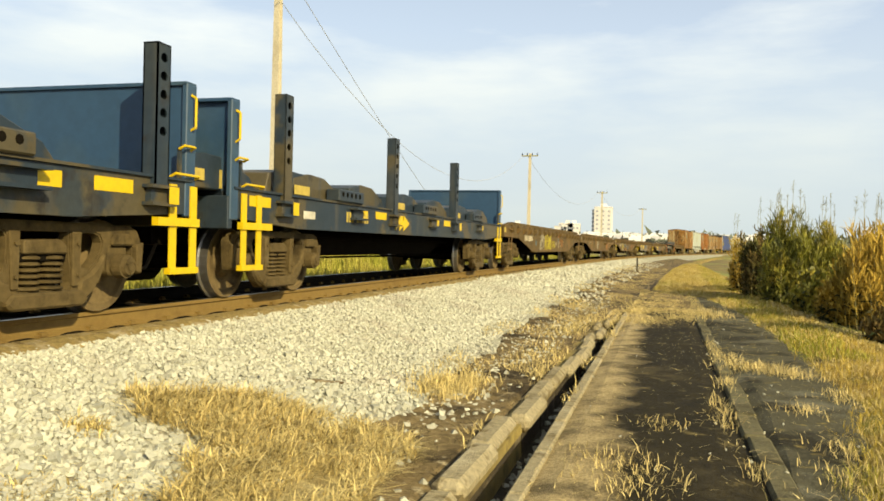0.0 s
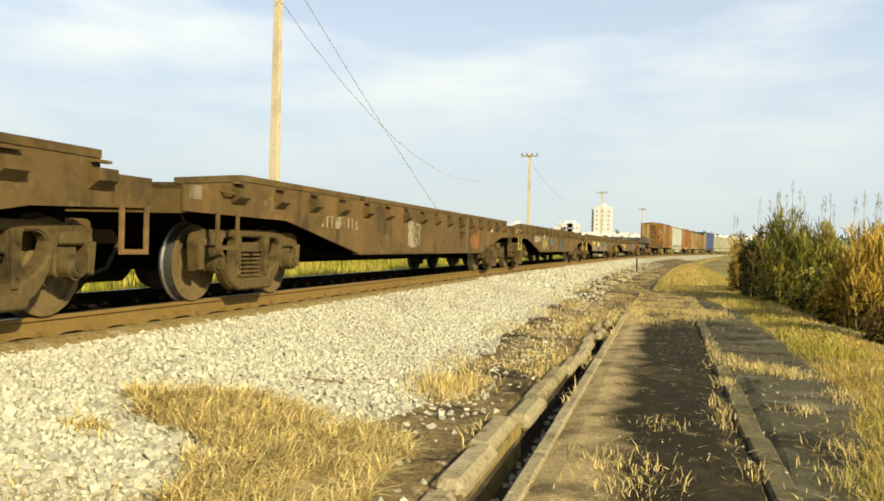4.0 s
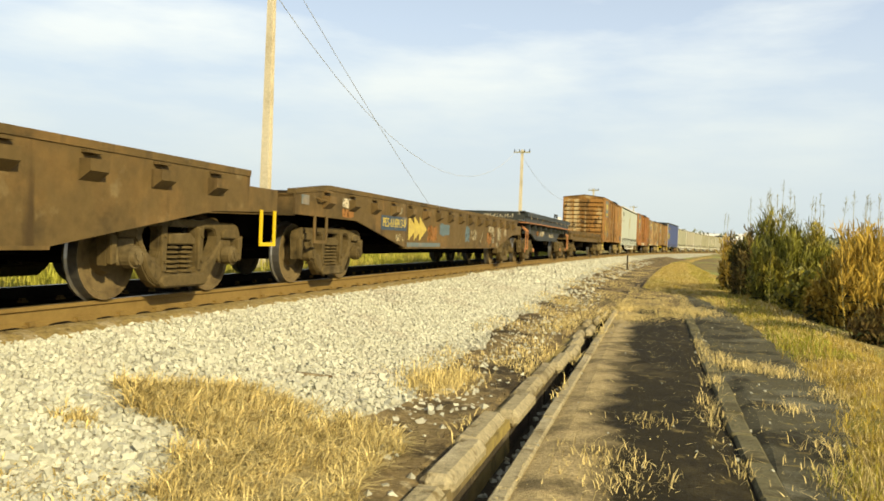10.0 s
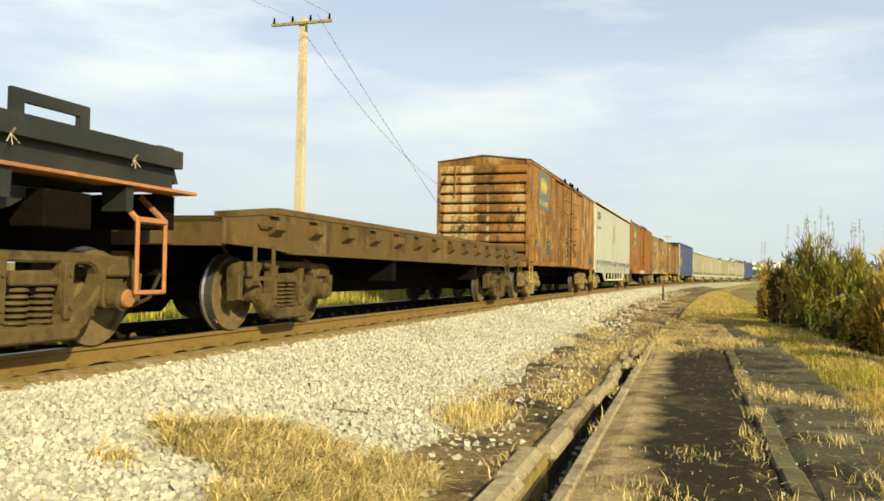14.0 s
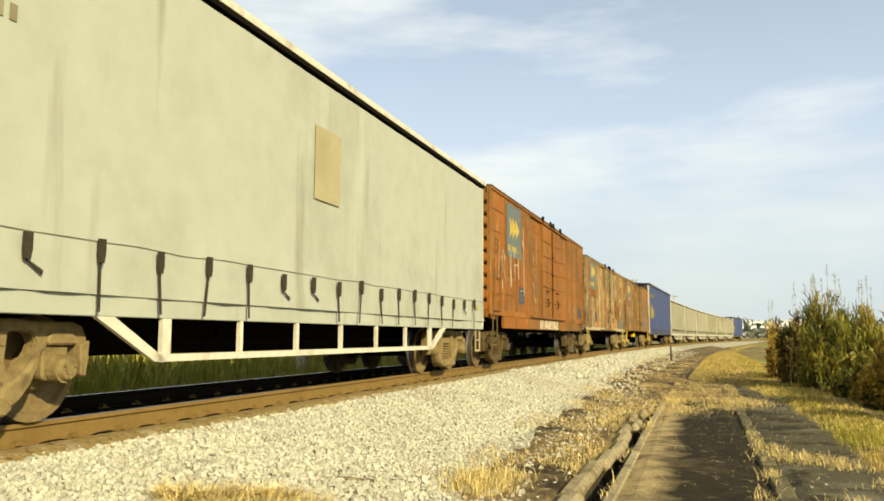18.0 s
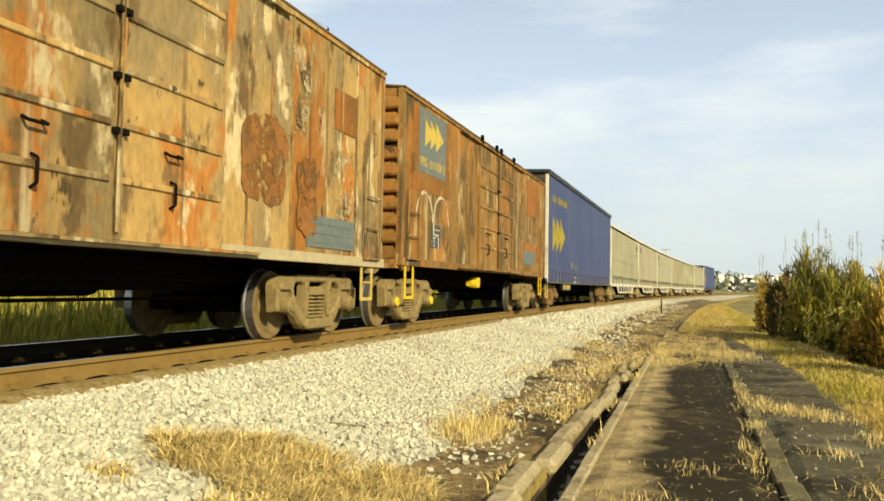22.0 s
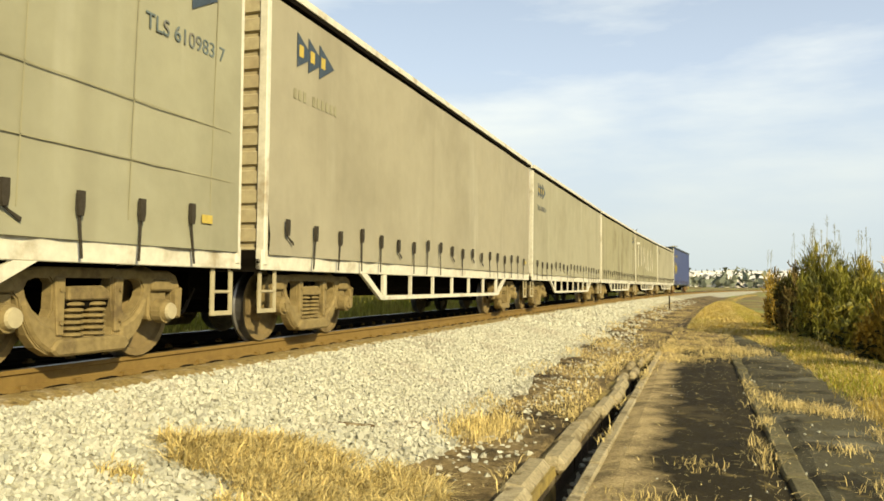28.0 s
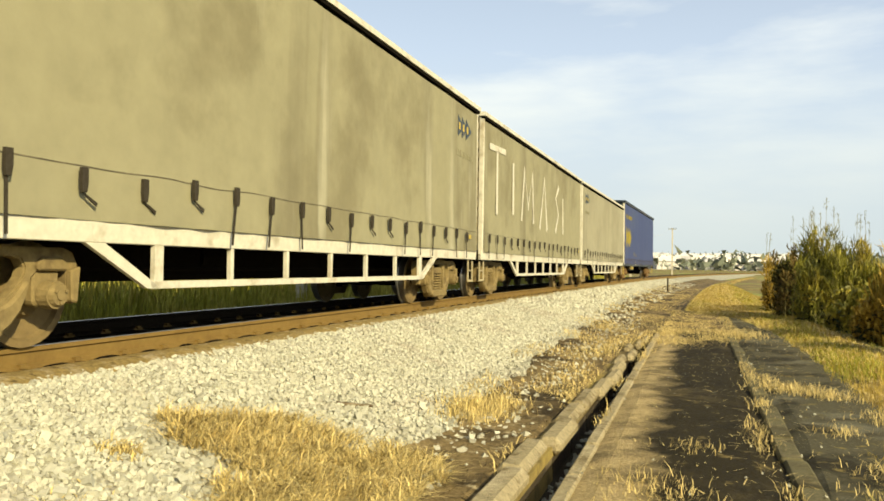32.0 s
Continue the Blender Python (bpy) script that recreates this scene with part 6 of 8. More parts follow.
def marks_scrawl(ob, X, h):
    panel(ob, "number_plate", X, -8.74, -8.52, 1.08, 1.22, M_FADEYELLOW)
    blotch(ob, "pale_patch", X, -5.75, -4.1, 0.84, 1.05, M_WORNGREY, 1)
    bar_text(ob, X + 0.004, -5.6, 0.87, 0.15, 9, M_CHALK, wide=0.92)
    blotch(ob, "pale_patch", X, -3.72, -3.4, 0.71, 0.93, M_WORNBLUE, 2)
    blotch(ob, "tan_patch", X, -2.85, -1.75, 0.55, 1.16, M_WORNGREY, 3)
    y = -1.66
    big = []
    for k in range(2):
        b_ = y + 0.36 * k
        big += [[(b_, 0.58), (b_ + 0.06, 1.14)], [(b_ + 0.05, 1.13)] + rounded(b_ + 0.08, 1.0, 0.15, 0.13, 80, -90), [(b_ + 0.10, 0.88), (b_ + 0.17, 0.72), (b_ + 0.28, 0.57)]]
    big += [rounded(y + 0.92, 0.86, 0.18, 0.26), rounded(y + 0.92, 0.90, 0.08, 0.10), [(y + 0.84, 0.72), (y + 1.0, 0.70)]]
    big += [[(y + 1.20, 0.6), (y + 1.24, 1.12)], rounded(y + 1.23, 1.0, 0.13, 0.12, 85, -90), rounded(y + 1.21, 0.74, 0.19, 0.14, 90, -95)]
    strokes(ob, X + 0.003, big, 0.052, M_LEMON, "graffiti_stroke", 0.002)
    y = 0.0
    strokes(ob, X + 0.003, [[(y, 0.86), (y + 0.16, 0.88), (y + 0.14, 0.70), (y + 0.06, 0.67), (y, 0.72)], [(y + 0.27, 0.90), (y + 0.28, 0.68)], [(y + 0.27, 0.79), (y + 0.42, 0.80)], [(y + 0.42, 0.90), (y + 0.43, 0.68)], rounded(y + 0.62, 0.78, 0.08, 0.11)], 0.032, M_LEMON, "graffiti_stroke", 0.002)
    strokes(ob, X + 0.003, [[(y + 0.80, 0.90), (y + 0.90, 0.68), (y + 0.97, 0.82), (y + 1.05, 0.68), (y + 1.14, 0.90)], [(y + 1.38, 0.84), (y + 1.46, 0.90), (y + 1.53, 0.82), (y + 1.38, 0.68), (y + 1.56, 0.69)], rounded(y + 1.72, 0.84, 0.06, 0.06), rounded(y + 1.72, 0.73, 0.07, 0.06), [(y + 1.9, 0.66), (y + 2.02, 0.94)], [(y + 2.15, 0.68), (y + 2.16, 0.9)], [(y + 2.28, 0.88), (y + 2.4, 0.86), (y + 2.33, 0.79), (y + 2.41, 0.72), (y + 2.28, 0.68)]], 0.03, M_CHALK, "graffiti_stroke", 0.002)
    blotch(ob, "rust_patch", X, 1.40, 1.86, 1.04, 1.22, M_WORNRUST, 45)
    blotch(ob, "rust_patch", X, 1.7, 2.9, 0.66, 1.0, M_WORNRUST, 46)
    blotch(ob, "pale_patch", X, 1.44, 1.68, 0.85, 1.08, M_WORNBLUE, 4)
    blotch(ob, "pale_patch", X, 2.2, 3.1, 0.78, 1.04, M_FLECK, 5)


def marks_plain(ob, X, h):
    panel(ob, "pale_patch", X, -h + 0.2, -h + 0.42, 1.08, 1.22, M_GREYBROWN)
    blotch(ob, "pale_patch", X, -h + 3.3, -h + 4.7, 0.86, 1.05, M_WORNGREY, 6)
    bar_text(ob, X + 0.004, -h + 3.4, 0.88, 0.15, 8, M_BROWN, wide=0.92)
    blotch(ob, "rust_patch", X, 3.18, 4.1, 0.56, 1.12, M_WORNRUST, 7, "orange-rust worn patch")
    blotch(ob, "grey_patch", X, -1.6, -0.8, 0.6, 1.1, M_WORNGREY, 8)
    blotch(ob, "white_patch", X, 5.37, 5.64, 1.03, 1.14, M_CHALK, 9)
    blotch(ob, "rust_patch", X, 5.5, 5.9, 0.86, 1.02, M_WORNRUST, 10)
    part("bracket", boxes((X, X + 0.10, 2.2, 2.4, 0.88, 1.01), (X, X + 0.14, 2.16, 2.24, 0.97, 0.99)), M_BROWN, ob)
    part("tie_ring", bars([(X + 0.05, 2.2, 0.88), (X + 0.05, 2.19, 0.70), (X + 0.05, 2.23, 0.66)], 0.012), M_BROWN, ob)


def marks_blue_plate(ob, X, h):
    blotch(ob, "pale_patch", X, -5.4, -3.9, 0.79, 1.07, M_WORNGREY, 11)
    side_text(ob, "PES 624511-1", X + 0.005, -5.3, -3.98, 0.85, 0.165, M_CHALK)
    blotch(ob, "pale_patch", X, -3.75, -2.95, 0.54, 1.22, M_WORNGREY, 12)
    arrows(ob, X + 0.005, -3.66, 0.65, 0.82, 0.34, M_DULLYELLOW)
    strokes(ob, X + 0.004, [[(-2.88, 0.58), (-2.78, 0.95), (-2.74, 1.18)], [(-2.76, 0.98), (-2.66, 0.8), (-2.5, 0.58)], [(-2.74, 1.0), (-2.58, 1.0), (-2.52, 1.06), (-2.58, 1.12)]], 0.045, M_CHALK, "graffiti_stroke")
    strokes(ob, X + 0.004, [[(-2.27, 1.16), (-2.24, 0.7)], [(-2.12, 1.18), (-2.08, 0.9), (-2.14, 0.68)], rounded(-0.12, 0.9, 0.08, 0.26), [(-0.72, 1.1), (-0.6, 0.75)], [(-0.45, 1.1), (-0.4, 0.62)]], 0.025, M_FLECK, "graffiti_stroke")
    blotch(ob, "grey_patch", X, -1.88, -0.92, 0.76, 1.04, M_WORNBLUE, 13)
    blotch(ob, "rust_patch", X, -1.92, -0.85, 0.56, 0.75, M_WORNRUST, 14)
    pl = panel(ob, "blue_plate", X, 0.48, 0.98, 0.61, 0.94, M_BLUE, "bright blue data plate")
    for z in (0.85, 0.77, 0.69):
        panel(pl, "lettering_bar", X + 0.005, 0.58, 0.86, z, z + 0.02, M_GREYBLUE)
    blotch(ob, "rust_patch", X, 3.5, 4.4, 0.6, 1.1, M_WORNRUST, 15, "orange-rust worn patch")
    blotch(ob, "rust_patch", X, 5.65, 6.2, 0.85, 1.06, M_WORNRUST, 16)
    lt = panel(ob, "end_letter_plate", X, -h + 0.28, -h + 0.58, 1.06, 1.20, M_BROWN)
    letter(lt, "AB", pose(X + 0.006, -h + 0.43, 1.13, 90, 0, 90), 0.13, M_CHALK)


def marks_arrows(ob, X, h):
    panel(ob, "grey_paint", X - 0.003, -5.3, 1.85, 0.53, 1.24, M_GREYBROWN, "grey-brown scraped paint field", t=0.004)
    side_text(ob, "PES 624389-4", X + 0.004, -5.15, -3.8, 0.86, 0.165, M_YELLOW)
    panel(ob, "blue_field", X + 0.001, -2.88, -1.86, 0.535, 1.21, M_PLATEBLUE, "faded blue painted field")
    arrows(ob, X + 0.005, -2.86, 0.71, 0.98, 0.37, M_YELLOW)
    for y0, y1, z0, z1 in ((-3.66, -3.27, 0.74, 1.08), (-1.28, -0.02, 0.75, 1.05), (0.59, 1.17, 0.77, 1.05)):
        pl = panel(ob, "blue_plate", X + 0.001, y0, y1, z0, z1, M_PLATEBLUE)
        for q in range(3):
            z = z1 - 0.08 - q * 0.09
            panel(pl, "lettering_bar", X + 0.005, y0 + 0.08, y1 - 0.10 - 0.05 * q, z, z + 0.014, M_GREYBROWN)
    panel(ob, "cross_mark", X, -7.02, -6.98, 1.02, 1.23, M_FADEYELLOW)
    panel(ob, "cross_mark", X + 0.004, -7.07, -6.93, 1.13, 1.155, M_FADEYELLOW)
    blotch(ob, "rust_patch", X, 2.7, 3.3, 0.6, 0.95, M_WORNRUST, 17)


def marks_number(ob, X, h):
    panel(ob, "number_plate", X, -8.47, -8.24, 1.09, 1.22, M_GREYBLUE)
    blotch(ob, "pale_patch", X, -7.13, -6.65, 1.10, 1.26, M_CHALK, 22)
    blotch(ob, "rust_patch", X, -7.1, -6.6, 0.96, 1.10, M_WORNRUST, 23)
    fl = panel(ob, "blue_field", X, -5.36, -3.96, 0.82, 1.07, M_PLATEBLUE, "faded blue number field")
    side_text(fl, "PES-616913-9", X + 0.006, -5.28, -4.04, 0.86, 0.165, M_FADEYELLOW)
    blotch(ob, "pale_patch", X, -4.75, -4.2, 1.12, 1.25, M_WORNGREY, 24)
    blotch(ob, "rust_patch", X, -4.6, -4.1, 0.62, 0.78, M_FLECK, 26)
    arrows(ob, X + 0.004, -3.85, 0.65, 1.18, 0.46, M_FADEYELLOW)
    blotch(ob, "rust_patch", X, -2.6, -1.85, 0.64, 0.98, M_WORNRUST, 27)
    for y0, y1, z0 in ((-1.71, -0.85, 0.76), (0.62, 1.1, 0.65)):
        blotch(ob, "blue_patch", X, y0, y1, z0, 1.04, M_WORNBLUE, 25 + y0)
    panel(ob, "pale_sill_band", X, -3.9, -1.6, 0.53, 0.61, M_GREYBLUE)
    blotch(ob, "pale_patch", X, 1.2, 1.9, 0.7, 0.96, M_WORNGREY, 35)
    strokes(ob, X + 0.006, [[(2.2, 0.6), (2.5, 0.85), (2.6, 1.0)]], 0.04, M_FLECK, "graffiti_stroke")
    blotch(ob, "rust_patch", X, 3.1, 3.68, 0.6, 0.94, M_WORNRUST, 28, "orange-rust worn patch")
    blotch(ob, "pale_patch", X + 0.0035, 3.2, 4.02, 0.93, 1.10, M_WORNGREY, 29)
    blotch(ob, "pale_patch", X, 3.74, 4.05, 0.64, 0.94, M_WORNGREY, 30)
    blotch(ob, "pale_patch", X, 4.48, 5.04, 0.70, 1.10, M_WORNGREY, 31)
    blotch(ob, "pale_patch", X, 5.48, 5.82, 0.85, 1.08, M_WORNGREY, 32)
    blotch(ob, "pale_patch", X, 4.3, 4.8, 0.54, 0.66, M_WORNGREY, 33)


flat_wagon(CUT[2], CUT[3], M_BROWN, "dark brown fishbelly flat wagon with yellow graffiti", M_BOGIERUST, marks_scrawl, joints=((1.6, 0.05),))
flat_wagon(CUT[3], CUT[4], M_BROWN, "rust-brown fishbelly flat wagon with worn paint", M_BROWN, marks_plain, joints=((2.34, 0.33),))
flat_wagon(CUT[4], CUT[5], M_BROWN, "brown fishbelly flat wagon with a blue data plate", M_FADEYELLOW, marks_blue_plate, joints=((-2.92, 0.10), (3.02, 0.08)), brake=True)
flat_wagon(CUT[5], CUT[6], M_BROWN, "brown flat wagon with yellow arrows on a faded blue field", M_YELLOW, marks_arrows)
flat_wagon(CUT[6], CUT[7], M_BROWN, "dark brown flat wagon with pale yellow arrows", M_BROWN, marks_number, joints=((-1.78, 0.08),))


# ---- black-green raised flat with an orange rim ----
def raised_flat(i):
    ob, h = wagon("raised_flat_wagon", "dull black-green flat wagon with a salmon-orange rim", CUT[i - 1], CUT[i], cap_material=M_ORANGERIM)
    e = h - 0.45
    X = 1.30
    for s in (1, -1):
        part("side_girder", prism(bmesh.new(), [(-e + 1.9, 1.28), (-e + 2.2, 1.12), (-e + 3.6, 0.80), (e - 3.0, 0.80), (e - 1.9, 1.12), (e - 1.6, 1.28)], s * (X - 0.25), s * (X - 0.19)), M_BLACKGREEN, ob)
        part("girder_flange", boxes((s * (X - 0.30), s * (X - 0.12), -e + 3.6, e - 3.0, 0.785, 0.81)), M_BLACKGREEN, ob)
        part("rim", boxes((s * (X - 0.2), s * (X + 0.10), -e, e, 1.375, 1.405), bevel=0.004), M_ORANGERIM, ob, "salmon-orange painted rim")
        part("low_wall", boxes((s * (X - 0.04), s * X, -e + 0.25, e - 0.25, 1.405, 1.62)), M_BLACKGREEN, ob)
        part("lip", prism(bmesh.new(), [(-e + 0.22, 1.60), (e - 0.22, 1.60), (e - 0.22, 1.76), (-e + 0.22, 1.76)], s * (X - 0.02), s * (X + 0.09)), M_BLACKGREEN, ob)
        for q in range(9):
            y = -e + 0.9 + q * (2 * e - 1.8) / 8
            o = part("deck_bracket", prism(bmesh.new(), [(y - 0.05, 1.37), (y + 0.05, 1.37), (y + 0.04, 1.16), (y - 0.04, 1.16)], s * (X - 0.19), s * (X + 0.06)), M_BLACKGREEN, ob)
            tw = bmesh.new()
            for a_ in (-0.05, 0.0, 0.06):
                cyl(tw, (s * (X + 0.092), y, 1.60), (s * (X + 0.11), y + a_, 1.52 + 0.3 * abs(a_)), 0.004, n=5)
                cyl(tw, (s * (X + 0.092), y, 1.60), (s * (X + 0.10), y + 0.03, 1.64), 0.007, n=5)
            part("lashing_wire", tw, M_CHALK, ob, "frayed pale lashing wire")
    part("deck", boxes((-X + 0.04, X - 0.04, -e + 0.2, e - 0.2, 1.40, 1.46)), M_BLACKGREEN, ob)
    for s in (-1, 1):
        part("end_board", prism(bmesh.new(), [(s * (e - 0.22), 1.47), (s * (e - 0.16), 1.47), (s * (e - 0.30), 1.77), (s * (e - 0.36), 1.77)], -X, X), M_BLACKGREEN, ob)
        for x in (-X + 0.1, X - 0.1):
            part("corner_stop", boxes((x - 0.09, x + 0.09, s * (e - 0.42), s * (e - 0.2), 1.74, 1.80), bevel=0.015), M_BLACKGREEN, ob)
        part("end_beam", boxes((-X + 0.15, X - 0.15, s * e, s * (e - 0.3), 1.05, 1.37)), M_UNDER, ob)
        y = s * (e - 0.55)
        step = part("corner_step", cyl(bmesh.new(), (X + 0.02, y - 0.19, 0.47), (X + 0.02, y + 0.19, 0.47), 0.022, n=6), M_ORANGERIM, ob, "orange tubular corner step")
        part("step_bar", cyl(bmesh.new(), (X + 0.02, y - 0.19, 1.10), (X + 0.02, y + 0.19, 1.10), 0.03, n=6), M_ORANGERIM, step)
        for dy in (-0.19, 0.19):
            part("step_arm", cyl(bmesh.new(), (X - 0.25, y + dy, 1.33), (X + 0.02, y + dy, 1.10), 0.028, n=6), M_ORANGERIM, step)
            part("step_stile", cyl(bmesh.new(), (X + 0.02, y + dy, 1.12), (X + 0.02, y + dy, 0.46), 0.020, n=6), M_ORANGERIM, step)
    o = letter(ob, "PBS-624219-7", pose(0.35, -e + 0.185, 1.60, 66, 0, 0), 0.19, M_CHALK)
    for x in (-X + 0.2, X - 0.22):
        letter(ob, "A", pose(x, -e + 0.20, 1.70, 90, 0, 0), 0.13, M_CHALK)
    letter(ob, "2", pose(X + 0.005, -e + 1.9 + 2.0, 1.52, 90, 0, 90), 0.13, M_CHALK)
    part("tool_box", boxes((X - 0.35, X - 0.10, -e + 1.6, -e + 1.95, 1.02, 1.25), bevel=0.01), M_NAVY, ob)
    part("tool_box", boxes((X - 0.35, X - 0.02, e - 1.75, e - 1.25, 0.98, 1.27), bevel=0.01), M_UNDER, ob)
    y0 = e - 1.65
    part("rack_frame", boxes((X - 0.5, X - 0.45, y0, y0 + 0.12, 1.76, 2.08), (X - 0.5, X - 0.45, y0 + 0.72, y0 + 0.84, 1.76, 2.08), (X - 0.5, X - 0.45, y0 + 0.12, y0 + 0.72, 1.98, 2.08), (X - 0.5, X - 0.45, y0 + 0.12, y0 + 0.72, 1.76, 1.80)), M_BLACKGREEN, ob)
    gx = X - 0.188
    arrows(ob, gx, -1.38, 0.94, 0.92, 0.36, M_CHALK)
    side_text(ob, "PBS-624219-7", gx + 0.004, 0.9, 2.2, 0.93, 0.14, M_CHALK)
    for y0, w in ((-3.4, 0.45), (-2.7, 0.35), (2.6, 0.5), (0.2, 0.35)):
        for q in range(3):
            panel(ob, "lettering_bar", gx, y0, y0 + w - 0.05 * q, 1.0 + 0.09 * q, 1.02 + 0.09 * q, M_BROWN)
    blotch(ob, "rust_patch", gx, -2.25, -1.7, 0.95, 1.16, M_WORNRUST, 51)
    underframe(ob, h, 1.1, 0.45)
    hand_wheel(ob, 0.4, e - 0.7, 1.55, 0.2, "x", M_UNDER)


raised_flat(8)


# ---- low brown wagon with a straight side ----
def marks_low(ob, X, h):
    hand_wheel(ob, X + 0.05, h - 2.35, 0.93, 0.27, "x", M_BROWN)


low = flat_wagon(CUT[8], CUT[9], M_BROWN, "low rusty brown flat wagon with a hand brake wheel", M_BROWN, marks_low, (1.0, 1.6, 1.0, 1.6), 0.88, bogie_in=(1.9, 2.1))


# ---- boxcars ----
def boxcar(i, label, paint, end_paint, eave, bottom, step_material, sill=None, pale=False, cap_material=None, seed=0, mark_field=None, group="rust-coloured boxcars", f0=-5.42, number="", door_paint=None, plate_y=-4.09):
    ob, h = wagon("boxcar", label, CUT[i - 1], CUT[i], group, pale, cap_material, (1.75 if i != 14 else 1.5, 2.1), (-1,))
    X = 1.375
    e = h - 0.42
    D0, D1 = (-1.65, 1.85) if i == 14 else (-1.28, 1.90)
    part("body_frame", boxes((-X + 0.05, X - 0.05, -e + 0.06, e - 0.06, bottom, eave - 0.02)), M_UNDER, ob)
    # end walls with horizontal corrugations
    for s in (-1, 1):
        pts = [(s * (e - 0.10), bottom), (s * (e - 0.04), bottom)]
        n = 10
        pitch = (eave - 0.12 - bottom) / n
        for k in range(n):
            z = bottom + k * pitch
            pts += [(s * (e - 0.06), z + 0.01), (s * (e - 0.06), z + pitch * 0.16), (s * (e + 0.015), z + pitch * 0.22), (s * (e + 0.03), z + pitch * 0.34), (s * (e + 0.012), z + pitch * 0.80), (s * (e - 0.03), z + pitch * 0.93)]
        pts += [(s * (e - 0.04), eave - 0.1), (s * (e - 0.10), eave - 0.1)]
        part("end_wall", prism(bmesh.new(), pts, -X + 0.07, X - 0.07), end_paint, ob)
        gable = bmesh.new()
        vs = [gable.verts.new((x, s * (e - 0.03), z)) for x, z in ((-X + 0.03, eave - 0.12), (X - 0.03, eave - 0.12), (X - 0.03, eave + 0.02), (0, eave + 0.15), (-X + 0.03, eave + 0.02))]
        f = gable.faces.new(vs)
        ex = bmesh.ops.extrude_face_region(gable, geom=[f])
        bmesh.ops.translate(gable, verts=[v for v in ex["geom"] if isinstance(v, bmesh.types.BMVert)], vec=(0, -s * 0.08, 0))
        part("gable", gable, end_paint, ob)
        for x in (-X + 0.04, X - 0.04):
            part("corner_post", boxes((x - 0.055, x + 0.045, s * (e + 0.005), s * (e - 0.12), bottom - 0.02, eave), bevel=0.008), paint, ob)
        bm = prism(bmesh.new(), [(s * (e + 0.02), bottom - 0.02), (s * (e + 0.02), bottom + 0.16), (s * (e - 0.5), bottom + 0.02), (s * (e - 0.5), bottom - 0.12), (s * (e - 0.2), bottom - 0.12)], X - 0.08, X - 0.02)
        part("corner_gusset", bm, paint, ob)
        part("end_sill", boxes((-X + 0.06, X - 0.06, s * (e + 0.03), s * (e - 0.1), bottom - 0.08, bottom + 0.06)), end_paint, ob)
        # side ladders and corner steps
        for sx in (1, -1):
            y0, y1 = s * (e - 0.22), s * (e - 0.80)
            ladder(ob, sx * (X + 0.05), min(y0, y1), max(y0, y1), bottom + 0.08, bottom + (1.25 if s < 0 else 1.45), 3, paint, "side_ladder", 0.014, False)
            ladder(ob, sx * (X - 0.02), min(y0, y1) + 0.06, min(y0, y1) + 0.44, 0.46, bottom, 2 if s > 0 else 1, step_material, "corner_step")
            grab(ob, sx * X, s * (e - 0.42), 2.95, 2.60, paint, upright=True)
    # sides: panels proud of the frame, split by the door
    r = random.Random(seed)
    for s in (1, -1):
        edges = [-e + 0.1, -e + 1.35, -e + 2.6, -e + 3.85, D0 - 0.02]
        edges2 = [D1 + 0.02, D1 + 1.2, D1 + 2.4, D1 + 3.5, e - 0.1] if i != 13 else [D1 + 0.02 + (e - D1 - 0.12) * q / 9 for q in range(10)]
        for row in (edges, edges2):
            for y0, y1 in zip(row, row[1:]):
                if y1 - y0 > 0.1:
                    part("side_panel", boxes((s * (X - 0.05), s * (X - r.uniform(0.002, 0.008)), y0 + 0.004, y1 - 0.004, bottom, eave - 0.04)), paint, ob)
                    part("panel_seam", boxes((s * (X - 0.02), s * (X + 0.008), y1 - 0.018, y1 + 0.018, bottom, eave - 0.04)), paint, ob)
        part("eave_rail", boxes((s * (X - 0.06), s * (X + 0.02), -e + 0.03, e - 0.03, eave - 0.06, eave + 0.01)), paint, ob)
        for k in range(1, 6 if i == 12 else 1):
            z = bottom + k * (eave - bottom) / 6 + r.uniform(-0.03, 0.03)
            for ya, yb in ((-e + 0.12, D0 - 0.04), (D1 + 0.04, e - 0.12)):
                part("lap_joint", boxes((s * (X - 0.01), s * (X + 0.005), ya, yb, z, z + 0.014)), paint, ob)
        part("side_sill", boxes((s * (X - 0.06), s * (X + 0.012), -e + 0.03, e - 0.03, bottom - 0.03, bottom + 0.10)), paint, ob)
        if sill:
            part("deep_sill", boxes((s * (X - 0.05), s * X, -e + 1.2, e - 1.2, sill, bottom - 0.03)), paint, ob)
            part("white_sill_patch", boxes((s * X, s * (X + 0.004), D0 - 0.1, D1 - 0.4, sill + 0.02, bottom - 0.05)), M_CHALK, ob)
        dm = (D0 + D1) / 2
        for y0, y1 in ((D0, dm - 0.01), (dm + 0.01, D1)):
            d_ = part("door", boxes((s * (X - 0.03), s * (X + 0.035), y0, y1, bottom + 0.04, eave - 0.14)), door_paint or paint, ob)
            for k in range(1, 6):
                z = bottom + 0.04 + k * (eave - 0.2 - bottom) / 6
                part("door_rib", prism(bmesh.new(), [(y0 + 0.06, z), (y1 - 0.06, z), (y1 - 0.06, z + 0.06), (y0 + 0.06, z + 0.06)], s * (X + 0.03), s * (X + 0.055), 0.01), door_paint or paint, d_)
            part("door_frame", boxes((s * (X + 0.03), s * (X + 0.06), y0, y0 + 0.06, bottom + 0.04, eave - 0.14)), paint, d_)
            grab(d_, s * (X + 0.045), y0 + 0.62, y0 + 0.80, bottom + 0.85, M_UNDER, drop=0.03)
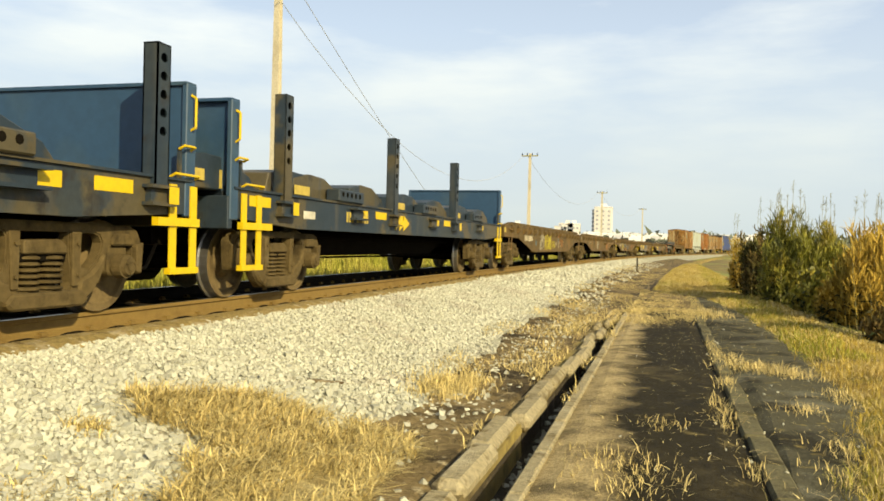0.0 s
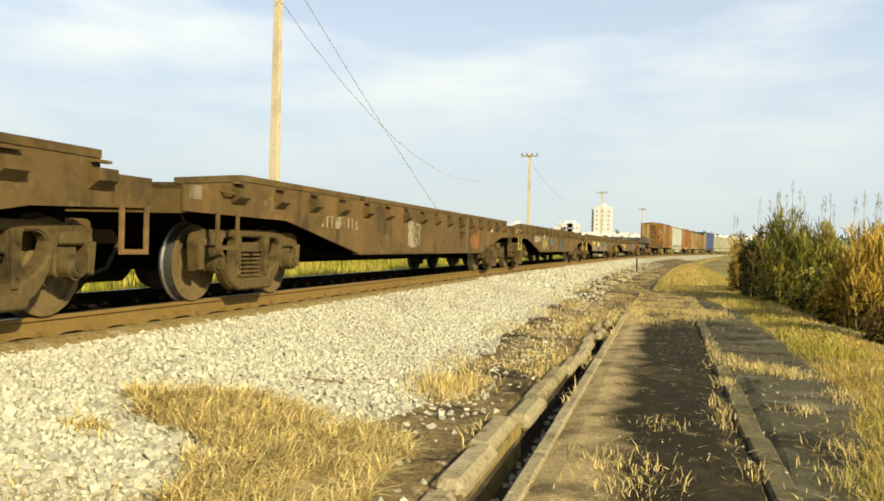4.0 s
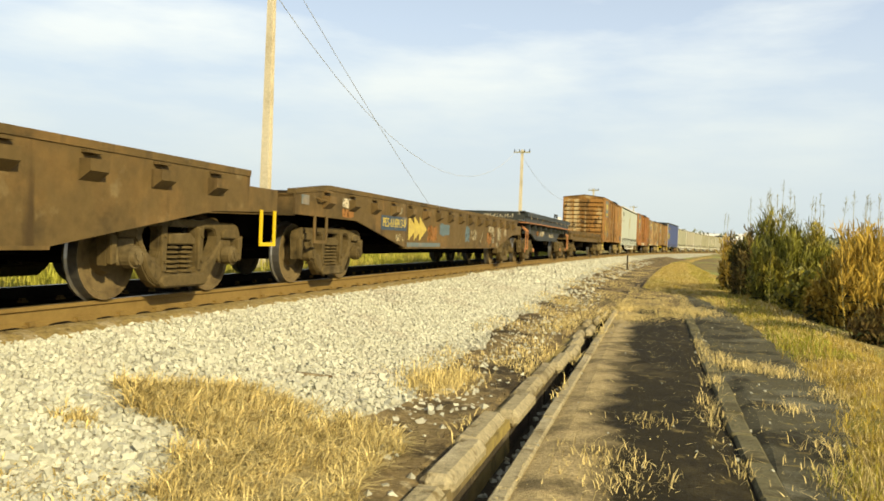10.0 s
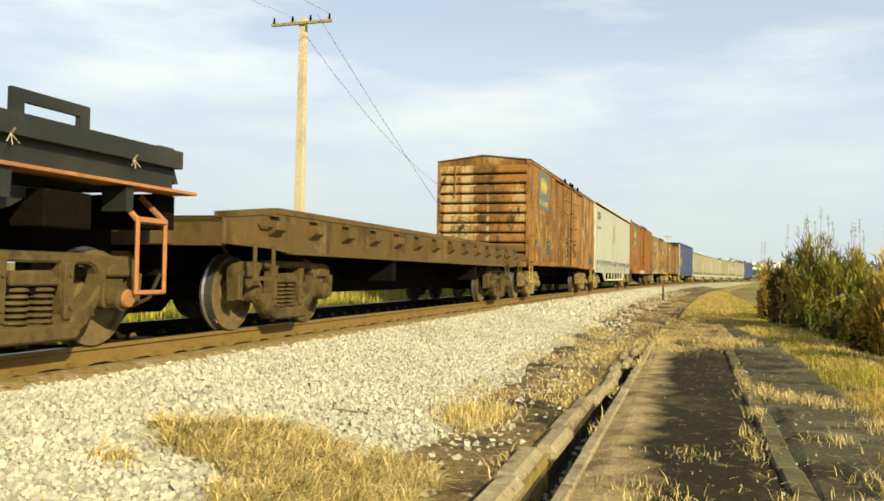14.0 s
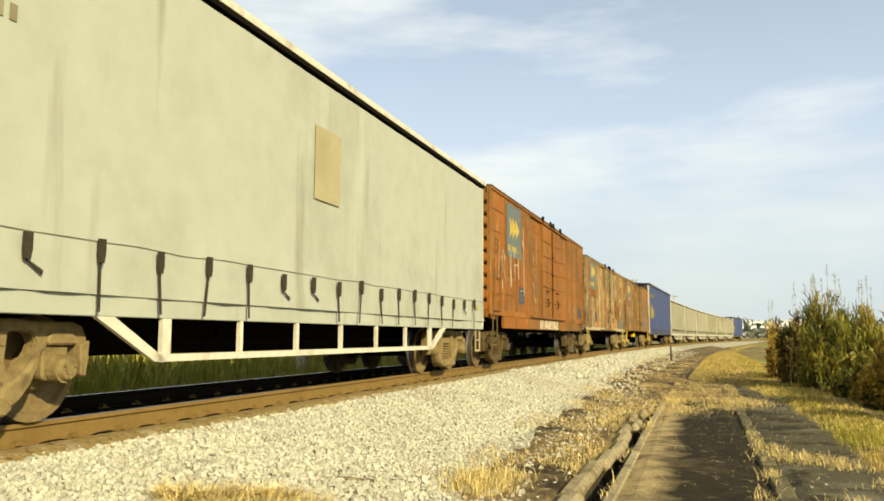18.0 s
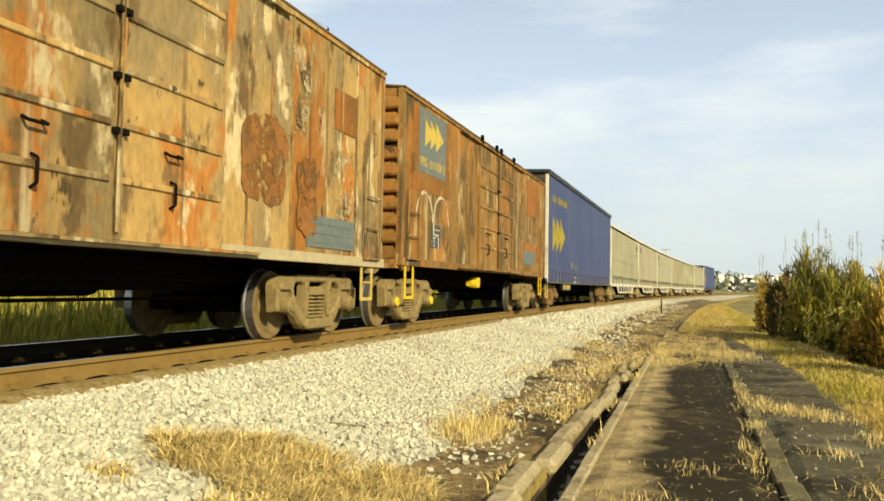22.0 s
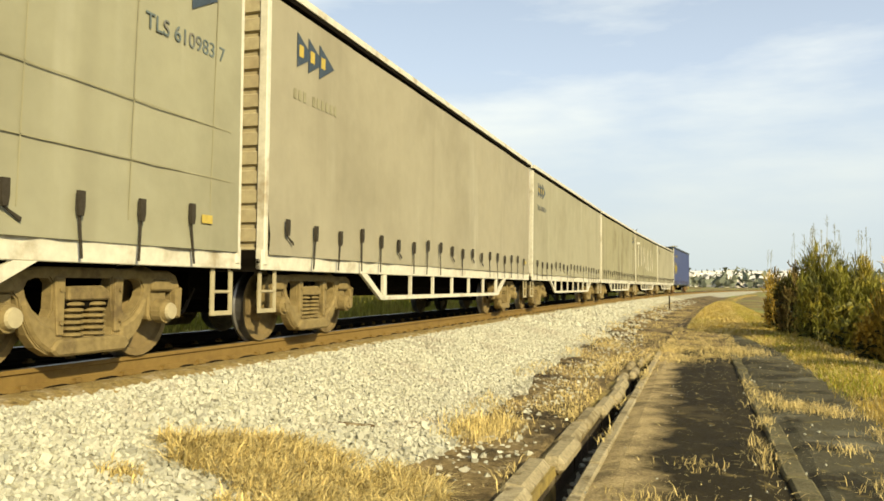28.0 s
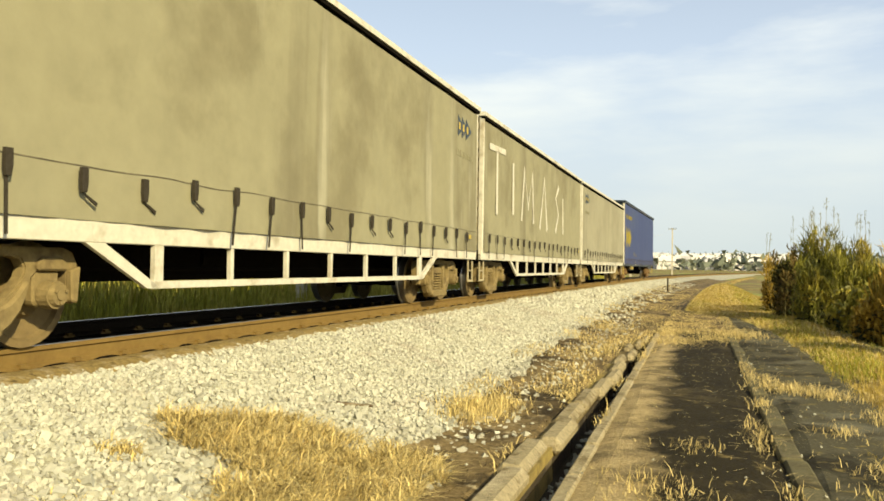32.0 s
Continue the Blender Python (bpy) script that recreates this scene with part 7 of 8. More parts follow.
            grab(d_, s * (X + 0.04), y0 + 0.72, bottom + 0.60, bottom + 0.36, M_UNDER, upright=True)
        for z in (bottom + 0.9, bottom + 1.35, bottom + 1.9):
            part("door_latch", boxes((s * (X + 0.04), s * (X + 0.09), dm - 0.06, dm + 0.10, z, z + 0.05)), M_UNDER, ob)
        part("latch_bar", cyl(bmesh.new(), (s * (X + 0.075), dm, bottom + 0.1), (s * (X + 0.075), dm, eave - 0.2), 0.018, n=6), paint, ob)
        part("door_track", boxes((s * X, s * (X + 0.075), D0 - 1.5, D1 + 0.7, bottom + 0.005, bottom + 0.035)), paint, ob)
        part("top_track", boxes((s * X, s * (X + 0.07), D0 - 1.4, D1 + 1.3, eave - 0.11, eave - 0.06)), paint, ob)
        for y in (D0 + 0.15, dm - 0.25, dm + 0.2, D1 - 0.15):
            part("door_roller", boxes((s * (X + 0.02), s * (X + 0.09), y - 0.05, y + 0.05, eave - 0.10, eave + 0.10), bevel=0.015), M_UNDER, ob)
    roof = bmesh.new()
    vs = [(-X - 0.03, eave), (0, eave + 0.16), (X + 0.03, eave), (X + 0.03, eave + 0.03), (0, eave + 0.19), (-X - 0.03, eave + 0.03)]
    q = [roof.verts.new((x, -e, z)) for x, z in vs]
    p = [roof.verts.new((x, e, z)) for x, z in vs]
    roof.faces.new(q), roof.faces.new(p[::-1])
    for k in range(6):
        roof.faces.new((q[k], p[k], p[(k + 1) % 6], q[(k + 1) % 6]))
    part("roof", roof, M_BROWN, ob)
    # painted marks on the visible side
    if mark_field:
        panel(ob, "mark_surround", X + 0.001, f0 - 0.3, f0 + 1.9, 2.35, eave - 0.12, mark_field)
    fl = panel(ob, "mark_field", X + 0.006, f0, f0 + 1.55, 2.68, eave - 0.14, M_GREYBLUE, "faded grey-blue painted field")
    arrows(fl, X + 0.011, f0 + 0.3, 3.15, 1.05, 0.52, M_FADEYELLOW)
    if number:
        side_text(fl, number, X + 0.013, f0 + 0.08, f0 + 1.47, 2.78, 0.17, M_FADEYELLOW)
    else:
        bar_text(fl, X + 0.011, f0 + 0.14, 2.80, 0.15, 9, M_FADEYELLOW)
    for y0, z0, w, hh in ((plate_y, bottom + 0.34, 0.55, 0.42), (e - 1.25, bottom + 0.16, 0.72, 0.36) if i != 13 else (e - 2.55, bottom + 0.17, 1.45, 0.40))[:1 if i == 14 else 2]:
        pl = panel(ob, "data_plate", X + 0.006, y0, y0 + w, z0, z0 + hh, M_PLATEBLUE if w < 0.8 else M_GREYBLUE)
        for k in range(3):
            panel(pl, "lettering_bar", X + 0.011, y0 + 0.07, y0 + w - 0.07 - 0.04 * k, z0 + hh - 0.10 - 0.12 * k, z0 + hh - 0.08 - 0.12 * k, M_FADEYELLOW if k == 0 and w < 0.6 else M_GREYBLUE)
    underframe(ob, h, bottom - 0.05, 0.5)
    hand_wheel(ob, -0.55, -e - 0.12, 2.05, 0.26, "y", M_BROWN)
    part("end_ladder", bars([(-X + 0.55, -e - 0.03, eave - 0.1), (-X + 0.55, -e - 0.06, 2.9)], 0.018), end_paint, ob)
    return ob, X


ob, X = boxcar(10, "rust-orange weathered boxcar with scratched paint", M_RUST, M_RUST, 3.95, 0.99, M_FADEYELLOW, seed=1, number="FRS  621980 2", pale=True)
strokes(ob, X + 0.009, [[(-5.79, 2.12), (-5.64, 2.42), (-5.46, 2.05), (-5.29, 1.74), (-5.05, 2.05), (-4.89, 2.32), (-4.86, 1.9), (-4.78, 1.40)], [(-5.6, 2.2), (-5.3, 1.85), (-5.05, 1.55)], [(-5.35, 2.2), (-5.15, 1.85), (-5.3, 1.5)], [(-5.05, 2.3), (-5.1, 1.9), (-5.25, 1.6)], [(-4.1, 2.25), (-4.22, 1.7), (-4.34, 1.15)], [(-4.02, 2.2), (-3.98, 1.85)], [(-3.55, 2.3), (-3.65, 1.8)], [(-3.42, 1.9), (-3.25, 1.4)], [(-3.3, 2.1), (-3.35, 1.5)], [(-4.5, 1.5), (-4.65, 1.2)], [(-5.7, 1.35), (-5.5, 1.15)]], 0.05, M_FADEYELLOW, "paint_mark", 0.002)
blotch(ob, "blue_patch", X + 0.009, -5.85, -5.4, 1.5, 1.76, M_WORNBLUE, 81)
blotch(ob, "blue_patch", X + 0.009, -5.3, -4.9, 1.42, 1.56, M_WORNBLUE, 82)
for k, y in enumerate((-3.4, -3.1, -2.8, -2.5, -2.2, -1.9, -1.6)):
    blotch(ob, "paint_run", X + 0.009, y, y + 0.10, 2.35 + 0.1 * (k % 3), 3.7 - 0.12 * (k % 2), M_FLECK, 90 + k)
strokes(ob, X + 0.009, [[(4.6, 3.0), (5.0, 2.8)], [(4.8, 3.15), (4.8, 2.6)], [(4.6, 2.75), (5.05, 3.05)]], 0.06, M_FADEYELLOW)
ob, X = boxcar(12, "orange oxide boxcar with pale vertical scrawls", M_ORANGE, M_ORANGE, 4.13, 1.2, M_BROWN, 0.88, seed=2)
strokes(ob, X + 0.009, [[(-3.55, 3.55), (-3.5, 1.75)], [(-3.75, 3.2), (-3.5, 3.0)], [(-2.35, 2.95), (-2.2, 2.6), (-2.45, 2.5), (-2.1, 2.35)], [(-2.3, 2.2), (-2.2, 1.75), (-2.05, 1.65)], [(-5.0, 2.8), (-4.95, 1.9)], [(-5.9, 2.6), (-5.85, 1.8)], [(4.6, 1.7), (4.65, 1.3)], [(3.6, 1.9), (3.62, 1.5)], [(-0.5, 2.0), (-0.45, 1.8)]], 0.055, M_CHALK, "paint_mark", 0.002)
strokes(ob, X + 0.009, [[(-6.0, 2.2), (-5.8, 2.75), (-5.6, 2.6), (-5.75, 2.3), (-5.5, 2.0)], [(-5.1, 2.7), (-5.0, 1.9)], [(-4.6, 2.9), (-4.55, 2.1)], [(-4.55, 2.5), (-4.2, 2.5)], [(-4.2, 2.9), (-4.15, 2.1)], [(-6.2, 2.0), (-6.15, 2.9)]], 0.05, M_CHALK, "paint_mark", 0.002)
ob, X = boxcar(13, "bleached tan boxcar with peeling patched paint", M_TAN, M_TAN, 3.93, 0.98, M_FADEYELLOW, seed=3, pale=True, mark_field=M_ORANGE, door_paint=M_TAN)
part("pale_sill_band", boxes((X + 0.0125, X + 0.016, -6.6, 6.4, 0.955, 1.08)), M_CREAM, ob, "pale weathered sill band")
panel(ob, "orange_field", X + 0.003, 4.55, 5.3, 2.75, 3.3, M_ORANGE)
blotch(ob, "rust_patch", X + 0.010, 2.2, 3.3, 1.5, 2.6, M_WORNRUST, 111)
blotch(ob, "rust_patch", X + 0.010, 3.5, 4.1, 1.2, 2.3, M_WORNRUST, 112)
blotch(ob, "grey_patch", X + 0.010, 3.1, 3.9, 2.5, 3.75, M_FLECK, 113)
blotch(ob, "grey_patch", X + 0.010, 4.5, 5.2, 1.5, 2.5, M_FLECK, 114)
ob, X = boxcar(14, "brown-rust boxcar with an orange field and scrawled loops", M_RUSTDARK, M_RUST, 3.95, 1.05, M_YELLOW, seed=4, cap_material=M_YELLOW, mark_field=M_ORANGE, f0=-5.56, number="FRS  611109 2", plate_y=-4.82, pale=True)
arc = [(-5.2 + 0.45 * math.cos(a_ * 0.35), 1.85 + 0.5 * math.sin(a_ * 0.35)) for a_ in range(10)]
strokes(ob, X + 0.009, [arc, [(y + 0.95, z) for y, z in arc], [(-4.7, 1.9), (-4.65, 1.4)], [(-4.62, 1.6), (-4.4, 1.62), (-4.38, 1.35)]], 0.06, M_CHALK, "paint_mark", 0.002)
# pale arches of worn paint, thickest along their crowns
for c_, wide, zc in ((2.92, 0.25, 1.90), (3.55, 0.20, 1.88), (4.08, 0.19, 1.84), (4.9, 0.10, 1.80)):
    strokes(ob, X + 0.011, [[(c_ + wide * math.cos(a_ * 0.2618), zc + 0.36 * math.sin(a_ * 0.2618)) for a_ in range(13)]], 0.15, M_FLECK, "paint_arch", 0.002)
    strokes(ob, X + 0.0145, [[(c_ + wide * math.cos(a_ * 0.2618), zc + 0.04 + 0.36 * math.sin(a_ * 0.2618)) for a_ in range(1, 12)]], 0.05, M_FLECK, "paint_arch", 0.002)
drip_rng = random.Random(61)
for k in range(60):
    y, z = drip_rng.uniform(1.9, 6.1), drip_rng.choice((1.22, 1.4, 1.62, 1.78, 1.9)) + drip_rng.uniform(-0.07, 0.07)
    blotch(ob, "paint_splash", X + 0.012, y, y + drip_rng.uniform(0.06, 0.16), z, z + drip_rng.uniform(0.03, 0.08), M_FLECK, 70 + k, t=0.0025)
panel(ob, "orange_field", X + 0.003, 3.7, 5.2, 2.75, 3.75, M_ORANGE)
panel(ob, "orange_field", X + 0.003, 2.9, 5.6, 1.45, 1.95, M_ORANGE)
panel(ob, "blue_plate", X + 0.006, 3.2, 4.85, 1.33, 1.72, M_GREYBLUE, "faded wide blue-grey plate")
valve = boxes((X - 0.40, X - 0.22, -1.05, -0.55, 0.72, 0.84), (X - 0.36, X - 0.16, -0.92, -0.70, 0.66, 0.90), bevel=0.025)
cyl(valve, (X - 0.30, -1.16, 0.76), (X - 0.30, -1.02, 0.76), 0.075, 0.06, 10)
cyl(valve, (X - 0.28, -0.58, 0.79), (X - 0.28, -0.44, 0.74), 0.05, 0.03, 10)
part("yellow_valve", valve, M_YELLOW, ob, "bright yellow brake valve under the floor")
part("valve_hanger", boxes((X - 0.34, X - 0.28, -0.86, -0.80, 0.86, 1.04)), M_UNDER, ob)


# ---- curtain-sided wagons ----
def curtain_wagon(i, label, canvas, blue=False, arrow_front=True, arrow_rear=False, pale=True, group="beige curtain-sided wagons", cap_material=None, seed=0, number=""):
    ob, h = wagon("curtain_wagon", label, CUT[i - 1], CUT[i], group, pale if not blue else 2, cap_material, capped=(1,))
    X = 1.375
    e = h - 0.22
    top = 4.47 if blue else 4.03
    post = M_NAVY if blue else M_WHITE
    zb, zc = (0.84, 1.0) if blue else (0.83, 1.05)
    r = random.Random(seed + 40)
    for s in (1, -1):
        part("side_sill", boxes((s * (X - 0.08), s * (X - 0.002), -e, e, zb, zc), bevel=0.006), M_SILLBLUE if blue else canvas if i == 11 else M_WHITE, ob)
        # canvas with soft vertical folds
        nY, nZ = 150, 14
        verts, faces = [], []
        for a_ in range(nY + 1):
            y = -e + 0.10 + (2 * e - 0.20) * a_ / nY
            for b_ in range(nZ + 1):
                f = b_ / nZ
                z = zc - 0.05 + (top - 0.08 - zc) * f
                w = 0.012 * noise.noise(Vector((y * 0.9, f * 1.4, seed * 3.1 + s))) + 0.006 * noise.noise(Vector((y * 4.0, f * 0.8, seed + 9 * s))) * (1 - f * 0.6)
                low_part = max(0.0, 1 - f / 0.28)
                bulge = 0.0 if blue else low_part * (0.05 * abs(noise.noise(Vector((y * 1.6 + f * 5.0, f * 3.0, seed * 2.3)))) + 0.02 * abs(noise.noise(Vector((y * 3.0 - f * 9.0, f * 4, seed)))))
                w += 0.010 * noise.noise(Vector((y * 0.35, f * 2.2, seed * 1.9)))
                verts.append((s * (X + 0.012 + max(w, -0.01) + bulge), y, z))
        for a_ in range(nY):
            for b_ in range(nZ):
                q = a_ * (nZ + 1) + b_
                faces.append((q, q + nZ + 1, q + nZ + 2, q + 1))
        cv = raw("curtain", verts, faces, canvas, ob)
        for f in cv.data.polygons:
            f.use_smooth = True
        if i in (11, 19, 20):
            row = [verts[a_ * (nZ + 1) + 2] for a_ in range(nY + 1)]
            line, quads = [], []
            for a_, (vx, vy, vz) in enumerate(row):
                dz = 0.02 * noise.noise(Vector((vy * 1.3, seed, 4.0)))
                line += [(vx + s * 0.006, vy, vz + dz - 0.004), (vx + s * 0.006, vy, vz + dz + 0.004)]
                if a_:
                    quads.append((2 * a_ - 2, 2 * a_, 2 * a_ + 1, 2 * a_ - 1))
            raw("curtain_seam", line, quads, M_GRAFFITI, ob)
        part("eave_rail", boxes((s * (X - 0.05), s * (X + 0.045), -e + 0.02, e - 0.02, top - 0.09, top - 0.04)), M_UNDER if not blue else M_NAVY, ob)
        n = 19 if not blue else 24
        for k in range(n):
            y = -e + (0.75 if blue else 0.45) + k * (2 * e - 1.4) / (n - 1)
            lean = r.uniform(-0.06, 0.06)
            if blue:
                part("strap", boxes((s * (X + 0.02), s * (X + 0.03), y - 0.016, y + 0.016, zb + 0.04, zc + 0.17), (s * (X + 0.018), s * (X + 0.04), y - 0.03, y + 0.03, zc + 0.17, zc + 0.26)), M_BOGIE, ob)
                continue
            z0 = zc + 0.16 + r.uniform(-0.03, 0.05)
            b_ = part("buckle", prism(bmesh.new(), [(y - 0.022, z0), (y + 0.022, z0), (y + 0.036, z0 + 0.07), (y + 0.034, z0 + 0.19), (y - 0.03, z0 + 0.19), (y - 0.032, z0 + 0.07)], s * (X + 0.05), s * (X + 0.08)), M_STRAP, ob)
            hang = r.random()
            if hang < 0.7:
                part("strap", prism(bmesh.new(), [(y - 0.013, z0), (y + 0.013, z0), (y + 0.012 + lean, zb + 0.03), (y - 0.012 + lean, zb + 0.03)], s * (X + 0.05), s * (X + 0.06)), M_STRAP, b_)
            else:
                part("strap", prism(bmesh.new(), [(y - 0.012, z0), (y + 0.012, z0), (y + 0.16, z0 - 0.07), (y + 0.15, z0 - 0.10)], s * (X + 0.05), s * (X + 0.06)), M_STRAP, b_)
        for yy in (-e + 0.07, e - 0.07):
            part("corner_post", boxes((s * (X - 0.10), s * (X + 0.012), yy - (0.025 if blue else 0.04), yy + (0.025 if blue else 0.04), zb + 0.05, top - 0.06), bevel=0.012), M_WHITE, ob)
        if not blue:
            a0, a1 = -h + 2.9, -h + 3.75
            # open truss under the sill
            t0, t1 = s * (X - 0.05), s * (X - 0.005)
            part("truss_rail", boxes((t0, t1, a1 - 0.05, -a1 + 0.05, 0.45, 0.515)), M_WHITE, ob)
            for q in (1, -1):
                part("truss_diagonal", prism(bmesh.new(), [(q * a0, zb), (q * (a0 + 0.22), zb), (q * (a1 + 0.08), 0.455), (q * (a1 - 0.10), 0.455)], t0, t1), M_WHITE, ob)
            m_ = 7
            for k in range(m_):
                y = a1 + 0.05 + (-2 * a1 - 0.1) * k / (m_ - 1)
                wd = 0.06 if k in (0, m_ - 1) else 0.028
                part("truss_post", boxes((t0, t1, y - wd, y + wd, 0.51, zb)), M_WHITE, ob)
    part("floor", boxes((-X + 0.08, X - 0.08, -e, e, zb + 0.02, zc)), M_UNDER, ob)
    roof = bmesh.new()
    rise = 0.10
    vs = [(-X - 0.062, top - 0.036), (X + 0.062, top - 0.036), (X + 0.062, top + 0.05), (X * 0.5, top + rise * 0.75), (0, top + rise), (-X * 0.5, top + rise * 0.75), (-X - 0.062, top + 0.05)]
    q = [roof.verts.new((x, -e - 0.02, z)) for x, z in vs]
    p = [roof.verts.new((x, e + 0.02, z)) for x, z in vs]
    roof.faces.new(q), roof.faces.new(p[::-1])
    for k in range(7):
        roof.faces.new((q[k], p[k], p[(k + 1) % 7], q[(k + 1) % 7]))
    part("roof", roof, M_WHITE if not blue else M_NAVY, ob)
    for s in (-1, 1):
        n = 14
        pts = [(s * (e - 0.12), zb + 0.05)]
        pitch = (top - 0.1 - zb - 0.1) / n
        for k in range(n):
            z = zb + 0.1 + k * pitch
            pts += [(s * (e - 0.05), z), (s * (e - 0.05), z + pitch * 0.62), (s * (e - 0.085), z + pitch * 0.72), (s * (e - 0.085), z + pitch * 0.92)]
        pts += [(s * (e - 0.05), top - 0.06), (s * (e - 0.12), top - 0.06)]
        part("end_wall", prism(bmesh.new(), pts, -X + 0.09, X - 0.09), M_CREAM if not blue else M_NAVY, ob)
        part("end_beam", boxes((-X + 0.02, X - 0.02, s * e, s * (e - 0.12), zb - 0.02, zb + 0.12)), M_UNDER, ob)
        for sx in (1, -1):
            ladder(ob, sx * (X - 0.06), s * (e - 0.42) if s > 0 else s * (e - 0.06) - 0.0, s * (e - 0.10) if s > 0 else s * (e - 0.38), 0.36, zb, 2, M_FADEYELLOW if blue else M_CREAM, "corner_step")
        if blue:
            grab(ob, X - 0.2, s * (e + 0.02), 2.9, 1.75, M_YELLOW, upright=True)
    if not blue:
        part("end_ladder", bars([(X - 0.35, -e - 0.03, zb + 0.1), (X - 0.35, -e - 0.03, top - 0.1)], 0.03), M_CREAM, ob)
    mx = X + 0.052
    before = set(ob.children)
    if blue:
        arrows(ob, mx, -h + 1.03, 1.89, 2.40, 1.19, M_DULLYELLOW, t=0.004)
        bar_text(ob, mx, -h + 1.0, 3.56, 0.22, 12, M_DULLYELLOW, t=0.004, wide=0.95)
        for y0, rows, w in ((-4.0, 3, 0.5), (-3.06, 2, 0.5)):
            for k in range(rows):
                panel(ob, "lettering_bar", mx, y0, y0 + w - 0.08 * (k % 2), 1.44 + 0.09 * k, 1.475 + 0.09 * k, M_DULLYELLOW)
        np_ = panel(ob, "number_board", X + 0.004, -h + 2.98, -h + 4.63, 0.60, 0.835, M_BLACKGREEN, t=0.02)
        bar_text(np_, X + 0.026, -h + 3.1, 0.64, 0.16, 10, M_FADEYELLOW, wide=0.85)
        part("brake_reservoir", cyl(bmesh.new(), (X - 0.35, -3.75, 0.70), (X - 0.35, -3.3, 0.70), 0.09, n=12), M_GREYBROWN, ob)
        for k in range(16):
            y = -e + 0.5 + r.random() * (2 * e - 1.2)
            blotch(ob, "bare_patch", X - 0.001, y, y + r.uniform(0.12, 0.5), zb + r.uniform(0.0, 0.06), zb + r.uniform(0.08, 0.15), M_FLECK, 120 + k)
        for y0, z0 in ((-3.2, 0.88), (-3.12, 1.06), (-3.0, 1.06)):
            panel(ob, "white_tag", mx, y0, y0 + (0.2 if z0 < 1 else 0.08), z0, z0 + 0.08, M_WHITE)
    else:
        for on, y0 in ((arrow_front, -h + 0.9), (arrow_rear, h - 1.75)):
            if on:
                arrows(ob, mx, y0, 3.24, 0.98, 0.42, M_PLATEBLUE, t=0.004)
                for k in range(3):
                    panel(ob, "yellow_mark", mx + 0.008, y0 + 0.04 + 0.285 * k, y0 + 0.15 + 0.285 * k, 3.38, 3.52, M_FADEYELLOW, t=0.002)
                if number:
                    side_text(ob, number, mx + 0.003, y0 - 0.08, y0 + 1.12, 2.86, 0.15, M_GREYBLUE)
                else:
                    bar_text(ob, mx, y0 - 0.06, 2.86, 0.12, 10, M_CANVASDIRTY, t=0.003, wide=0.9)
        panel(ob, "yellow_tag", mx, h - 1.0, h - 0.83, zc + 0.2, zc + 0.28, M_FADEYELLOW, t=0.003)
    # painted marks lie close on the cloth
    for o in set(ob.children) - before:
        if o.name.split(".")[0] not in ("number_board", "yellow_tag"):
            mid = o.matrix_basis @ (sum((v.co for v in o.data.vertices), Vector()) / len(o.data.vertices))
            f = (mid.z - zc + 0.05) / (top - 0.08 - zc)
            w = 0.012 * noise.noise(Vector((mid.y * 0.9, f * 1.4, seed * 3.1 + 1))) + 0.006 * noise.noise(Vector((mid.y * 4.0, f * 0.8, seed + 9))) * (1 - f * 0.6) + 0.010 * noise.noise(Vector((mid.y * 0.35, f * 2.2, seed * 1.9)))
            o.location.x += max(w, -0.01) - 0.034
    underframe(ob, h, zb, 0.5)
    return ob, X + 0.026, h


ob, X, h = curtain_wagon(11, "off-white curtain-sided wagon with dark strap buckles", M_CANVASWHITE, seed=1, group="pale curtain-sided wagons")
panel(ob, "tan_patch", X + 0.004, -0.95, -0.22, 2.37, 3.3, M_TANPATCH, "faded tan rectangle on the canvas", t=0.003)
ob, X, h = curtain_wagon(15, "tall faded-blue curtain-sided wagon with large yellow arrows", M_BLUECURTAIN, blue=True, seed=2, group="blue curtain-sided wagons")
ob, X, h = curtain_wagon(16, "olive-grey curtain-sided wagon with dark graffiti strokes", M_CANVASOLIVE, arrow_front=False, arrow_rear=True, seed=3, number="TLS 610983 7", cap_material=M_CREAM)
strokes(ob, X, [[(0.2, 2.3), (0.25, 1.75), (0.6, 1.7)], [(2.4, 1.9), (2.3, 1.4), (2.6, 1.75), (2.75, 2.2), (2.9, 1.7)], [(-1.2, 2.3), (-1.1, 1.5), (-0.6, 1.2)]], 0.03, M_CANVASDIRTY)
strokes(ob, X, [[(-h + 0.6, 2.35 - 0.0), (h - 0.5, 2.2)], [(-h + 0.6, 1.75), (h - 0.5, 1.7)]] + [[(-h + 1.0 + 1.15 * k, 1.2), (-h + 1.08 + 1.15 * k, 3.6)] for k in range(12)], 0.013, M_CANVASDIRTY, "crease_mark", 0.003)
curtain_wagon(17, "clean beige curtain-sided wagon with blue and yellow arrows", M_CANVASWARM, seed=4)
curtain_wagon(18, "dusty beige curtain-sided wagon with white truss", M_CANVAS, seed=5, number="TLS 610682 4")
ob, X, h = curtain_wagon(19, "sooty grey-beige curtain-sided wagon", M_CANVASDIRTY, arrow_front=False, arrow_rear=True, seed=6)
ob, X, h = curtain_wagon(20, "sooty curtain-sided wagon with white graffiti strokes", M_CANVASDIRTY, arrow_front=False, seed=7)
